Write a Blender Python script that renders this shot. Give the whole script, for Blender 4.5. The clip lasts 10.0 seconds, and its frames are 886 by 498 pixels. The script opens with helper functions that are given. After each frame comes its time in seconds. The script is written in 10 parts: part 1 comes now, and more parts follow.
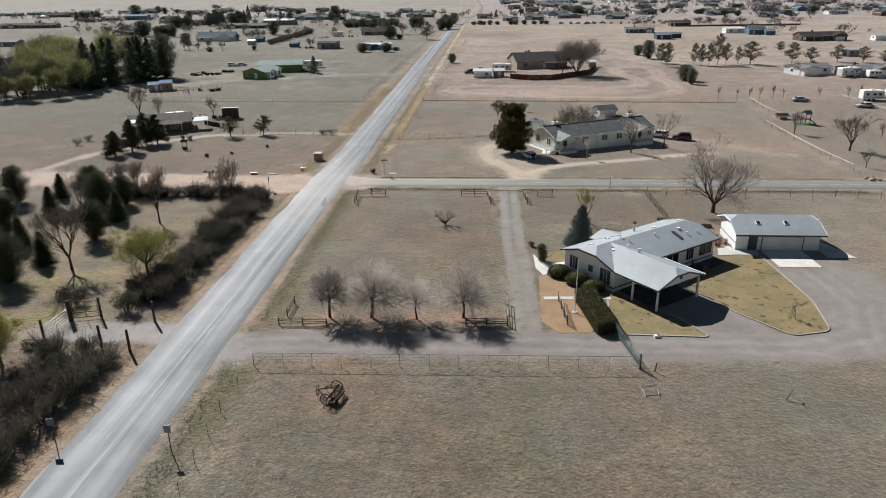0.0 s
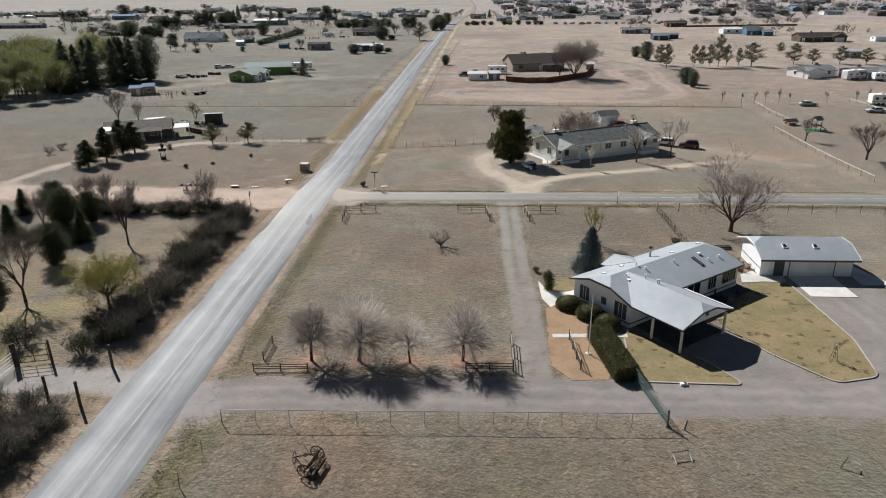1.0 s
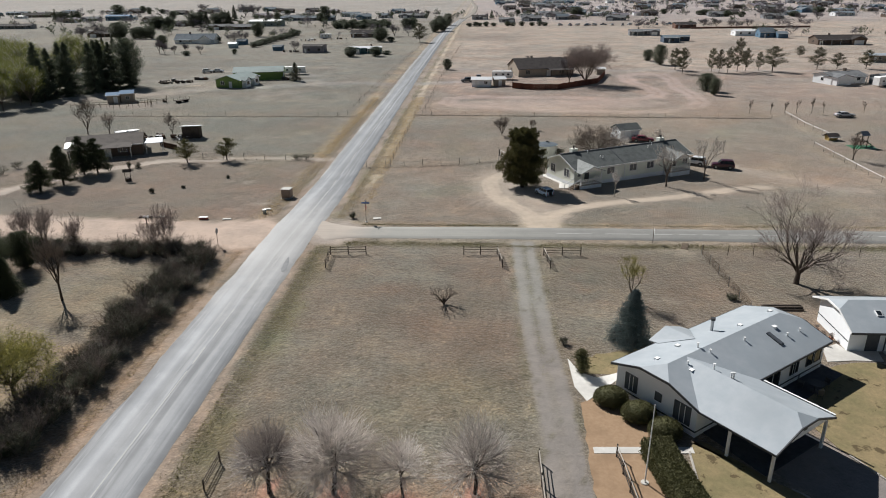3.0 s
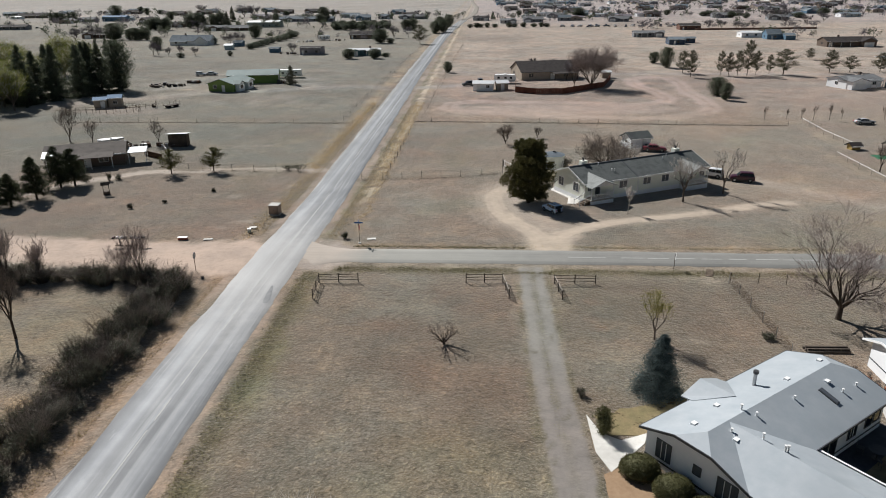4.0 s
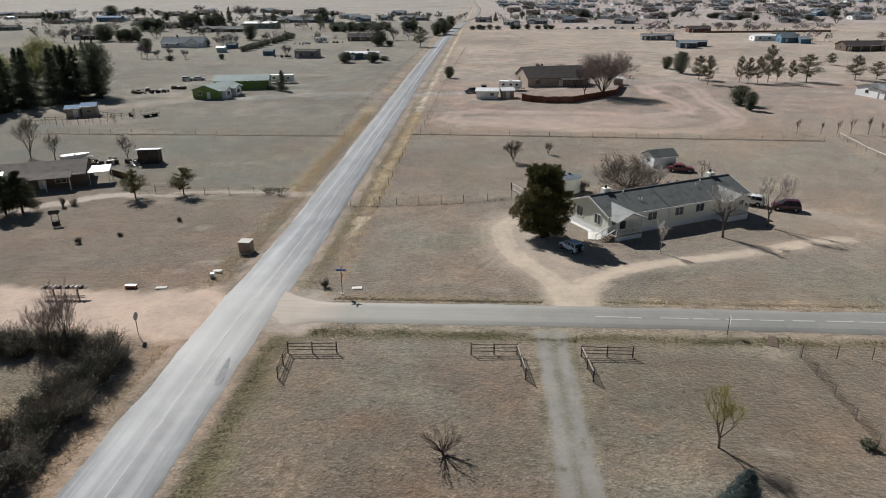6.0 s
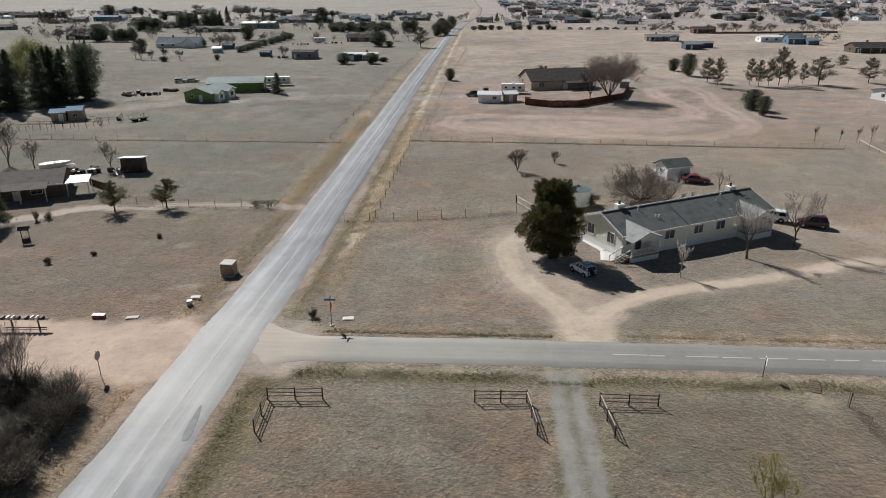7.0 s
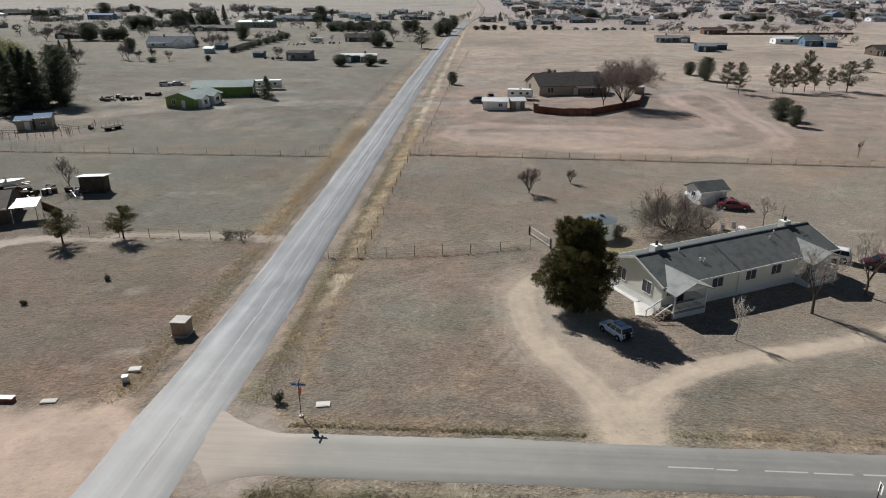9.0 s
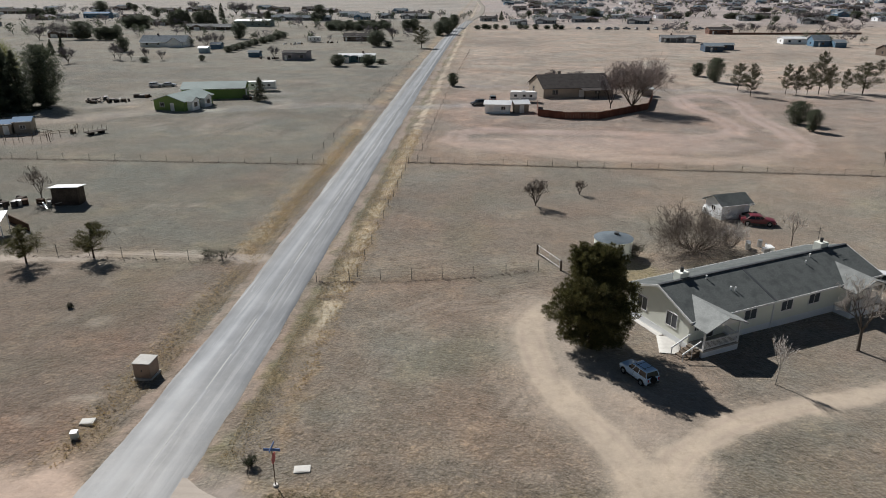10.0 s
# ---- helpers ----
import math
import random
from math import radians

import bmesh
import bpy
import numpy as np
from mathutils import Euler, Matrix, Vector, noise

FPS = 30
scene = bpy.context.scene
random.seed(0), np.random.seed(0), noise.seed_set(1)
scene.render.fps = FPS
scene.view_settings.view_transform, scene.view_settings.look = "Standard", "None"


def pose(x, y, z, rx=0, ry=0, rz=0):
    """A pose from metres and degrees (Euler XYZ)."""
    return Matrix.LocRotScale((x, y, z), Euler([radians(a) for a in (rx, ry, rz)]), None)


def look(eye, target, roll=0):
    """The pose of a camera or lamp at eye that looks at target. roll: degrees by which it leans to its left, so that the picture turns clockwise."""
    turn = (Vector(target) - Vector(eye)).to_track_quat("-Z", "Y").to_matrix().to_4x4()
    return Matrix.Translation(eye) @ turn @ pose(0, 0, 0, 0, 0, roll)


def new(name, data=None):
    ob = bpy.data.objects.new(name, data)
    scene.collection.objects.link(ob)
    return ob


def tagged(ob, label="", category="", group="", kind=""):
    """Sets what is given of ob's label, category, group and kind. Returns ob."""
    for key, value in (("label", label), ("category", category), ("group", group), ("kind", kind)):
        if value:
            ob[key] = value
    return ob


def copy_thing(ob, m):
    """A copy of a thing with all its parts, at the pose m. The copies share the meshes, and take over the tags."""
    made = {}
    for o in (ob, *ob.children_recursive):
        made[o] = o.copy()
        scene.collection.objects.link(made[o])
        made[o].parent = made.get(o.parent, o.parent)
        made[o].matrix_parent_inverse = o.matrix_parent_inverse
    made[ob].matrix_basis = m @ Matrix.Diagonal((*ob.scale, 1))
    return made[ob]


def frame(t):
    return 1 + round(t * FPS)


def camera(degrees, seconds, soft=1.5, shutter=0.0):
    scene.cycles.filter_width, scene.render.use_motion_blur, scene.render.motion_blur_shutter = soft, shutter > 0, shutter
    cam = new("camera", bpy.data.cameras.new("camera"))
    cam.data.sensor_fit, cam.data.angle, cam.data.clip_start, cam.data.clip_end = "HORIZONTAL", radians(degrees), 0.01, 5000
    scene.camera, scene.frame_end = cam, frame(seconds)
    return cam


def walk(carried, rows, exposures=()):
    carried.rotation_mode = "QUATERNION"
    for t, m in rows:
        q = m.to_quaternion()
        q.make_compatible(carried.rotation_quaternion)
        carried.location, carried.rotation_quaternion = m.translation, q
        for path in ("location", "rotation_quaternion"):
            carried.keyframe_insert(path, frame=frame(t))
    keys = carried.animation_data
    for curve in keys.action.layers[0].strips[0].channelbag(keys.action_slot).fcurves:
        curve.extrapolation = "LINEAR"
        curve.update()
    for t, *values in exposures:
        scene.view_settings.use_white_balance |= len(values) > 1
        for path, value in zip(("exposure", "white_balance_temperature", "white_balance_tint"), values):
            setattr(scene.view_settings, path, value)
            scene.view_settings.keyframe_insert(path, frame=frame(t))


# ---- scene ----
cam = camera(66.2, 10.0, soft=1.0)
METRES, EYE, TILT, LEAN, TURN = 81.8, 31.6, 0.0, 0.0, 4.0
ROWS = [
    (0.0, 0.0, 0.0, 0.0, -0.28, -21.43, 0.7),
    (0.5, -0.002, 0.0521, 0.0001, -0.86, -21.45, 0.66),
    (1.0, -0.0031, 0.1044, -0.0004, -0.87, -21.46, 0.64),
    (1.5, -0.0038, 0.1571, -0.0015, -0.86, -21.47, 0.63),
    (2.0, -0.0041, 0.2098, -0.0023, -0.84, -21.47, 0.6),
    (2.5, -0.0041, 0.263, -0.0029, -0.82, -21.46, 0.59),
    (4.0, -0.0019, 0.4195, -0.0047, -0.76, -21.39, 0.56),
    (4.5, -0.0004, 0.4701, -0.0052, -0.72, -21.36, 0.51),
    (5.0, 0.0006, 0.52, -0.0061, -0.7, -21.32, 0.49),
    (5.5, 0.0013, 0.5683, -0.007, -0.66, -21.32, 0.45),
    (7.0, 0.0031, 0.7082, -0.009, -0.56, -21.34, 0.32),
    (7.5, 0.0033, 0.7549, -0.0094, -0.52, -21.34, 0.25),
    (8.0, 0.0038, 0.8024, -0.0098, -0.46, -21.35, 0.19),
    (8.5, 0.0037, 0.8506, -0.0118, -0.44, -21.37, 0.13),
    (9.0, 0.0042, 0.8994, -0.0133, -0.4, -21.42, 0.12),
    (9.5, 0.0045, 0.9495, -0.0152, -0.38, -21.48, 0.1),
    (10.0, 0.0053, 0.9996, -0.0176, -0.36, -21.49, 0.05),
]
walk(cam, [(t, pose(0, 0, EYE, TILT, LEAN, TURN) @ pose(METRES * x, METRES * y, METRES * z, 90 + pitch, roll, yaw)) for t, x, y, z, yaw, pitch, roll in ROWS], exposures=[(0.0, 0.50), (5.0, 0.42), (10.0, 0.31)])
scene.render.film_transparent = False

# ---- world, sun and exposure ----
SUN_AZ, SUN_EL = -37.5, 38.5            # degrees from +y towards +x, and above the horizon
world = bpy.data.worlds.new("sky")
scene.world = world
world.use_nodes = True
wn = world.node_tree
sky = wn.nodes.new("ShaderNodeTexSky")
sky.sky_type, sky.sun_disc = "NISHITA", False
sky.sun_elevation, sky.sun_rotation = radians(SUN_EL), radians(SUN_AZ % 360)
sky.air_density, sky.dust_density, sky.ozone_density = 1.2, 0.15, 2.5
wn.links.new(sky.outputs["Color"], wn.nodes["Background"].inputs["Color"])
wn.nodes["Background"].inputs["Strength"].default_value = 0.0205
sun = new("sun", bpy.data.lights.new("sun", "SUN"))
sun.data.energy, sun.data.angle, sun.data.color = 4.65, radians(0.53), (0.985, 0.97, 0.945)
sun_way = Vector((math.sin(radians(SUN_AZ)) * math.cos(radians(SUN_EL)), math.cos(radians(SUN_AZ)) * math.cos(radians(SUN_EL)), math.sin(radians(SUN_EL))))
sun.matrix_world = look(sun_way * 200, (0, 0, 0))


# ---- materials ----
def nodes_of(name):
    m = bpy.data.materials.new(name)
    m.use_nodes = True
    nt = m.node_tree
    return m, nt, nt.nodes, nt.links, nt.nodes["Principled BSDF"]


def noise_node(nt, vec, scale, detail=4.0, rough=0.6):
    n = nt.nodes.new("ShaderNodeTexNoise")
    n.inputs["Scale"].default_value, n.inputs["Detail"].default_value, n.inputs["Roughness"].default_value = scale, detail, rough
    nt.links.new(vec, n.inputs["Vector"])
    return n


def mixed(nt, fac, a, b, kind="MIX"):
    """A colour mix; fac, a and b are sockets or values."""
    n = nt.nodes.new("ShaderNodeMix")
    n.data_type, n.blend_type = "RGBA", kind
    for sock, v in ((n.inputs[0], fac), (n.inputs[6], a), (n.inputs[7], b)):
        if isinstance(v, bpy.types.NodeSocket):
            nt.links.new(v, sock)
        elif isinstance(v, (int, float)):
            sock.default_value = v
        else:
            sock.default_value = (*v, 1)
    return n.outputs[2]


def ramp(nt, fac, lo, hi):
    n = nt.nodes.new("ShaderNodeMapRange")
    n.inputs[1].default_value, n.inputs[2].default_value = lo, hi
    nt.links.new(fac, n.inputs[0])
    return n.outputs[0]


def surf(name, a, b, scale=3.0, rough=0.85, bump=0.3, metal=0.0, dirt=None, coarse=0.35, vary=0.12, stretch=(1, 1, 1), stain=(0.45, 0.85)):
    """A weathered surface between two base colours, with grain at two scales, fine relief and a slight change from thing to thing."""
    m, nt, N, L, bs = nodes_of(name)
    tc = N.new("ShaderNodeTexCoord")
    mp = N.new("ShaderNodeMapping")
    mp.inputs["Scale"].default_value = stretch
    L.new(tc.outputs["Object"], mp.inputs["Vector"])
    n1 = noise_node(nt, mp.outputs[0], scale, 5, 0.65)
    n2 = noise_node(nt, mp.outputs[0], scale * coarse * 0.4, 3, 0.5)
    col = mixed(nt, ramp(nt, n1.outputs[0], 0.3, 0.7), a, b)
    lo = tuple(c * 0.72 for c in (dirt or a))
    col = mixed(nt, ramp(nt, n2.outputs[0], *stain), col, lo)
    oi = N.new("ShaderNodeObjectInfo")
    hs = N.new("ShaderNodeHueSaturation")
    mr = N.new("ShaderNodeMapRange")
    mr.inputs[3].default_value, mr.inputs[4].default_value = 1 - vary, 1 + vary
    L.new(oi.outputs["Random"], mr.inputs[0])
    L.new(mr.outputs[0], hs.inputs["Value"])
    L.new(col, hs.inputs["Color"])
    L.new(hs.outputs[0], bs.inputs["Base Color"])
    bs.inputs["Roughness"].default_value, bs.inputs["Metallic"].default_value = rough, metal
    bs.inputs["Specular IOR Level"].default_value = 0.12 if rough >= 0.72 else 0.5
    if bump:
        bp = N.new("ShaderNodeBump")
        bp.inputs["Strength"].default_value, bp.inputs["Distance"].default_value = bump, 0.03
        L.new(n1.outputs[0], bp.inputs["Height"])
        L.new(bp.outputs[0], bs.inputs["Normal"])
    return m


def leafy(name, a, b, scale=2.5, through_light=0.15, vary=0.18):
    """Foliage or twigs: colour changes from clump to clump."""
    m, nt, N, L, bs = nodes_of(name)
    g = N.new("ShaderNodeNewGeometry")
    oi = N.new("ShaderNodeObjectInfo")
    col = mixed(nt, g.outputs["Random Per Island"], a, b)
    hs = N.new("ShaderNodeHueSaturation")
    mr = N.new("ShaderNodeMapRange")
    mr.inputs[3].default_value, mr.inputs[4].default_value = 1 - vary, 1 + vary
    L.new(oi.outputs["Random"], mr.inputs[0])
    L.new(mr.outputs[0], hs.inputs["Value"])
    L.new(col, hs.inputs["Color"])
    L.new(hs.outputs[0], bs.inputs["Base Color"])
    bs.inputs["Roughness"].default_value = 0.7
    bs.inputs["Specular IOR Level"].default_value = 0.25
    if through_light:
        tr = N.new("ShaderNodeBsdfTranslucent")
        mx = N.new("ShaderNodeMixShader")
        mx.inputs[0].default_value = through_light
        L.new(hs.outputs[0], tr.inputs[0])
        L.new(bs.outputs[0], mx.inputs[1])
        L.new(tr.outputs[0], mx.inputs[2])
        L.new(mx.outputs[0], N["Material Output"].inputs["Surface"])
    return m


def ground_material():
    """Dry grassland: patches, tussocks and fine bright and dark bits over the laid base colours."""
    m, nt, N, L, bs = nodes_of("dry_ground")
    tc = N.new("ShaderNodeTexCoord")
    pos = tc.outputs["Object"]
    at_ = N.new("ShaderNodeAttribute")
    at_.attribute_name = "cover"
    mp = N.new("ShaderNodeMapping")
    mp.inputs["Scale"].default_value = (1.0, 1.25, 1.0)
    L.new(pos, mp.inputs["Vector"])
    big = noise_node(nt, mp.outputs[0], 0.016, 6, 0.65)
    mid = noise_node(nt, pos, 0.22, 6, 0.7)
    tuft = noise_node(nt, pos, 1.1, 6, 0.75)
    fine = noise_node(nt, pos, 4.5, 4, 0.8)
    bits = noise_node(nt, pos, 2.3, 3, 0.9)
    c = at_.outputs["Color"]
    hue = noise_node(nt, mp.outputs[0], 0.055, 5, 0.65)
    hue_b = noise_node(nt, pos, 0.35, 5, 0.7)
    c = mixed(nt, ramp(nt, hue.outputs[0], 0.36, 0.64), mixed(nt, 1.0, c, (1.10, 0.99, 0.90), "MULTIPLY"), mixed(nt, 1.0, c, (0.91, 0.99, 0.97), "MULTIPLY"))
    c = mixed(nt, ramp(nt, hue_b.outputs[0], 0.42, 0.66), c, mixed(nt, 1.0, c, (1.05, 0.98, 0.92), "MULTIPLY"))
    bare = at_.outputs["Color"]
    c = mixed(nt, ramp(nt, big.outputs[0], 0.36, 0.66), mixed(nt, 1.0, c, (1.13, 1.11, 1.07), "MULTIPLY"), mixed(nt, 1.0, c, (0.77, 0.77, 0.76), "MULTIPLY"))
    c = mixed(nt, ramp(nt, mid.outputs[0], 0.36, 0.50), mixed(nt, 1.0, c, (0.84, 0.84, 0.82), "MULTIPLY"), c)
    c = mixed(nt, ramp(nt, mid.outputs[0], 0.52, 0.68), c, mixed(nt, 1.0, c, (1.34, 1.30, 1.22), "MULTIPLY"))
    c = mixed(nt, ramp(nt, tuft.outputs[0], 0.48, 0.68), c, mixed(nt, 1.0, c, (0.54, 0.53, 0.50), "MULTIPLY"))
    c = mixed(nt, ramp(nt, bits.outputs[0], 0.54, 0.68), c, mixed(nt, 1.0, c, (1.72, 1.66, 1.54), "MULTIPLY"))
    c = mixed(nt, ramp(nt, fine.outputs[0], 0.50, 0.70), c, mixed(nt, 1.0, c, (0.50, 0.49, 0.46), "MULTIPLY"))
    tus = N.new("ShaderNodeTexVoronoi")
    tus.inputs["Scale"].default_value = 3.4
    wig = noise_node(nt, pos, 1.6, 3, 0.6)
    bent = N.new("ShaderNodeVectorMath")
    bent.operation = "MULTIPLY_ADD"
    bent.inputs[1].default_value = (0.5, 0.5, 0.5)
    L.new(wig.outputs["Color"], bent.inputs[0])
    L.new(pos, bent.inputs[2])
    L.new(bent.outputs[0], tus.inputs["Vector"])
    # relief shade in the colour: tussock crowns lightened, gaps between them darkened
    c = mixed(nt, ramp(nt, tus.outputs["Distance"], 0.22, 0.62), mixed(nt, 1.0, c, (1.13, 1.12, 1.10), "MULTIPLY"), mixed(nt, 1.0, c, (0.84, 0.83, 0.81), "MULTIPLY"))
    # trodden soil and gravel: fine stones, faint drifts, no tussocks
    bare = mixed(nt, ramp(nt, mid.outputs[0], 0.35, 0.68), mixed(nt, 1.0, bare, (0.82, 0.82, 0.82), "MULTIPLY"), mixed(nt, 1.0, bare, (1.16, 1.14, 1.11), "MULTIPLY"))
    bare = mixed(nt, ramp(nt, tuft.outputs[0], 0.50, 0.75), bare, mixed(nt, 1.0, bare, (0.80, 0.79, 0.77), "MULTIPLY"))
    bare = mixed(nt, ramp(nt, fine.outputs[0], 0.5, 0.75), bare, mixed(nt, 1.0, bare, (1.16, 1.15, 1.14), "MULTIPLY"))
    sep = N.new("ShaderNodeSeparateXYZ")
    L.new(pos, sep.inputs[0])
    range_land = ramp(nt, sep.outputs[1], 180, 255)
    clod = noise_node(nt, pos, 0.17, 7, 0.78)
    drift = noise_node(nt, pos, 0.045, 5, 0.65)
    wild = mixed(nt, ramp(nt, clod.outputs[0], 0.50, 0.62), c, mixed(nt, 1.0, c, (1.42, 1.38, 1.30), "MULTIPLY"))
    wild = mixed(nt, ramp(nt, clod.outputs[0], 0.46, 0.36), wild, mixed(nt, 1.0, wild, (0.55, 0.53, 0.50), "MULTIPLY"))
    wild = mixed(nt, ramp(nt, drift.outputs[0], 0.50, 0.64), wild, mixed(nt, 1.0, wild, (0.80, 0.77, 0.74), "MULTIPLY"))
    c = mixed(nt, range_land, c, wild)
    c = mixed(nt, at_.outputs["Alpha"], bare, c)
    L.new(c, bs.inputs["Base Color"])
    bs.inputs["Roughness"].default_value = 0.95
    bs.inputs["Specular IOR Level"].default_value = 0.1
    bp = N.new("ShaderNodeBump")
    bp.inputs["Distance"].default_value = 0.32
    bs.inputs["Sheen Weight"].default_value, bs.inputs["Sheen Roughness"].default_value = 0.50, 0.45
    bs.inputs["Sheen Tint"].default_value = (0.93, 0.83, 0.73, 1)
    br = N.new("ShaderNodeMapRange")
    br.inputs[3].default_value, br.inputs[4].default_value = 0.14, 1.0
    L.new(at_.outputs["Alpha"], br.inputs[0])
    L.new(br.outputs[0], bp.inputs["Strength"])
    low = N.new("ShaderNodeMath")
    low.operation = "MULTIPLY_ADD"
    low.inputs[1].default_value = -0.17
    L.new(tus.outputs["Distance"], low.inputs[0])
    L.new(mixed(nt, 0.6, tuft.outputs[0], bits.outputs[0]), low.inputs[2])
    L.new(low.outputs[0], bp.inputs["Height"])
    L.new(bp.outputs[0], bs.inputs["Normal"])
    return m


def asphalt_material(name, a, b, worn, rough=0.62, along="Y", lanes_at=None, dust=None, pale=None):
    """Old chip-sealed road: streaks along its length, paler wheel lanes, darker patches, dust at one end."""
    m, nt, N, L, bs = nodes_of(name)
    tc = N.new("ShaderNodeTexCoord")

    def streaks(across, along_, scale, detail):
        mp = N.new("ShaderNodeMapping")
        mp.inputs["Scale"].default_value = (across, along_, 1.0) if along == "Y" else (along_, across, 1.0)
        L.new(tc.outputs["Object"], mp.inputs["Vector"])
        return noise_node(nt, mp.outputs[0], scale, detail, 0.6).outputs[0]

    lanes = streaks(1.0, 0.006, 0.85, 2)
    streak = streaks(1.0, 0.03, 2.4, 4)
    flecks = streaks(1.0, 0.13, 2.2, 4)
    patch_ = noise_node(nt, tc.outputs["Object"], 0.16, 5, 0.65)
    blot = noise_node(nt, tc.outputs["Object"], 0.7, 5, 0.7)
    grain = noise_node(nt, tc.outputs["Object"], 22, 4, 0.8)
    c = mixed(nt, ramp(nt, lanes, 0.36, 0.62), a, b)
    xyz = N.new("ShaderNodeSeparateXYZ")
    L.new(tc.outputs["Object"], xyz.inputs[0])
    if lanes_at:
        lo, hi = lanes_at
        wig = N.new("ShaderNodeMath")
        wig.operation = "MULTIPLY_ADD"
        wig.inputs[1].default_value = 0.9
        L.new(streaks(0.3, 0.06, 1.0, 3), wig.inputs[0])
        L.new(xyz.outputs[0], wig.inputs[2])
        cr = N.new("ShaderNodeValToRGB")
        L.new(ramp(nt, wig.outputs[0], lo + 0.45, hi + 0.45), cr.inputs[0])
        el = cr.color_ramp.elements
        el[0].position, el[0].color = 0.0, (0.86, 0.82, 0.76, 1)
        el[1].position, el[1].color = 1.0, (1.02, 0.95, 0.86, 1)
        for p, v in ((0.06, 0.78), (0.15, 1.05), (0.26, 1.50), (0.36, 1.05), (0.44, 0.80), (0.50, 1.10), (0.525, 1.70), (0.55, 1.0), (0.62, 0.82), (0.72, 1.08), (0.80, 1.18), (0.93, 0.80)):
            e = el.new(p)
            e.color = (v, v, v * 1.01, 1)
        c = mixed(nt, 1.0, c, cr.outputs[0], "MULTIPLY")
    c = mixed(nt, ramp(nt, patch_.outputs[0], 0.42, 0.75), c, mixed(nt, 1.0, c, (0.80, 0.81, 0.82), "MULTIPLY"))
    c = mixed(nt, ramp(nt, blot.outputs[0], 0.52, 0.72), c, mixed(nt, 1.0, c, (1.14, 1.14, 1.13), "MULTIPLY"))
    c = mixed(nt, ramp(nt, streak, 0.52, 0.76), c, worn)
    c = mixed(nt, ramp(nt, flecks, 0.66, 0.80), c, mixed(nt, 1.0, worn, (1.2, 1.2, 1.2), "MULTIPLY"))
    if pale:
        y0, half, tint = pale
        off = N.new("ShaderNodeMath")
        off.operation = "SUBTRACT"
        off.inputs[1].default_value = y0
        L.new(xyz.outputs[1 if along == "Y" else 0], off.inputs[0])
        ab = N.new("ShaderNodeMath")
        ab.operation = "ABSOLUTE"
        L.new(off.outputs[0], ab.inputs[0])
        mx = N.new("ShaderNodeMath")
        mx.operation = "MULTIPLY_ADD"
        mx.inputs[1].default_value = 22.0
        L.new(blot.outputs[0], mx.inputs[0])
        L.new(ab.outputs[0], mx.inputs[2])
        c = mixed(nt, ramp(nt, mx.outputs[0], half + 11, half * 0.2 + 11), c, mixed(nt, 0.55, c, tint))
    if dust:
        far_end, near_end, tint = dust
        sway = N.new("ShaderNodeMath")
        sway.operation = "MULTIPLY_ADD"
        sway.inputs[1].default_value = 16.0
        L.new(patch_.outputs[0], sway.inputs[0])
        L.new(xyz.outputs[0], sway.inputs[2])
        c = mixed(nt, ramp(nt, sway.outputs[0], far_end + 8, near_end + 8), c, tint)
        c = mixed(nt, ramp(nt, streak, 0.45, 0.7), c, mixed(nt, 1.0, c, (0.88, 0.88, 0.88), "MULTIPLY"))
    c = mixed(nt, ramp(nt, grain.outputs[0], 0.3, 0.8), mixed(nt, 1.0, c, (0.74, 0.74, 0.74), "MULTIPLY"), c)
    L.new(c, bs.inputs["Base Color"])
    bs.inputs["Specular IOR Level"].default_value = 0.45
    rr = N.new("ShaderNodeMapRange")
    rr.inputs[3].default_value, rr.inputs[4].default_value = rough - 0.1, rough + 0.12
    L.new(patch_.outputs[0], rr.inputs[0])
    L.new(rr.outputs[0], bs.inputs["Roughness"])
    bp = N.new("ShaderNodeBump")
    bp.inputs["Strength"].default_value, bp.inputs["Distance"].default_value = 0.35, 0.02
    L.new(grain.outputs[0], bp.inputs["Height"])
    L.new(bp.outputs[0], bs.inputs["Normal"])
    return m


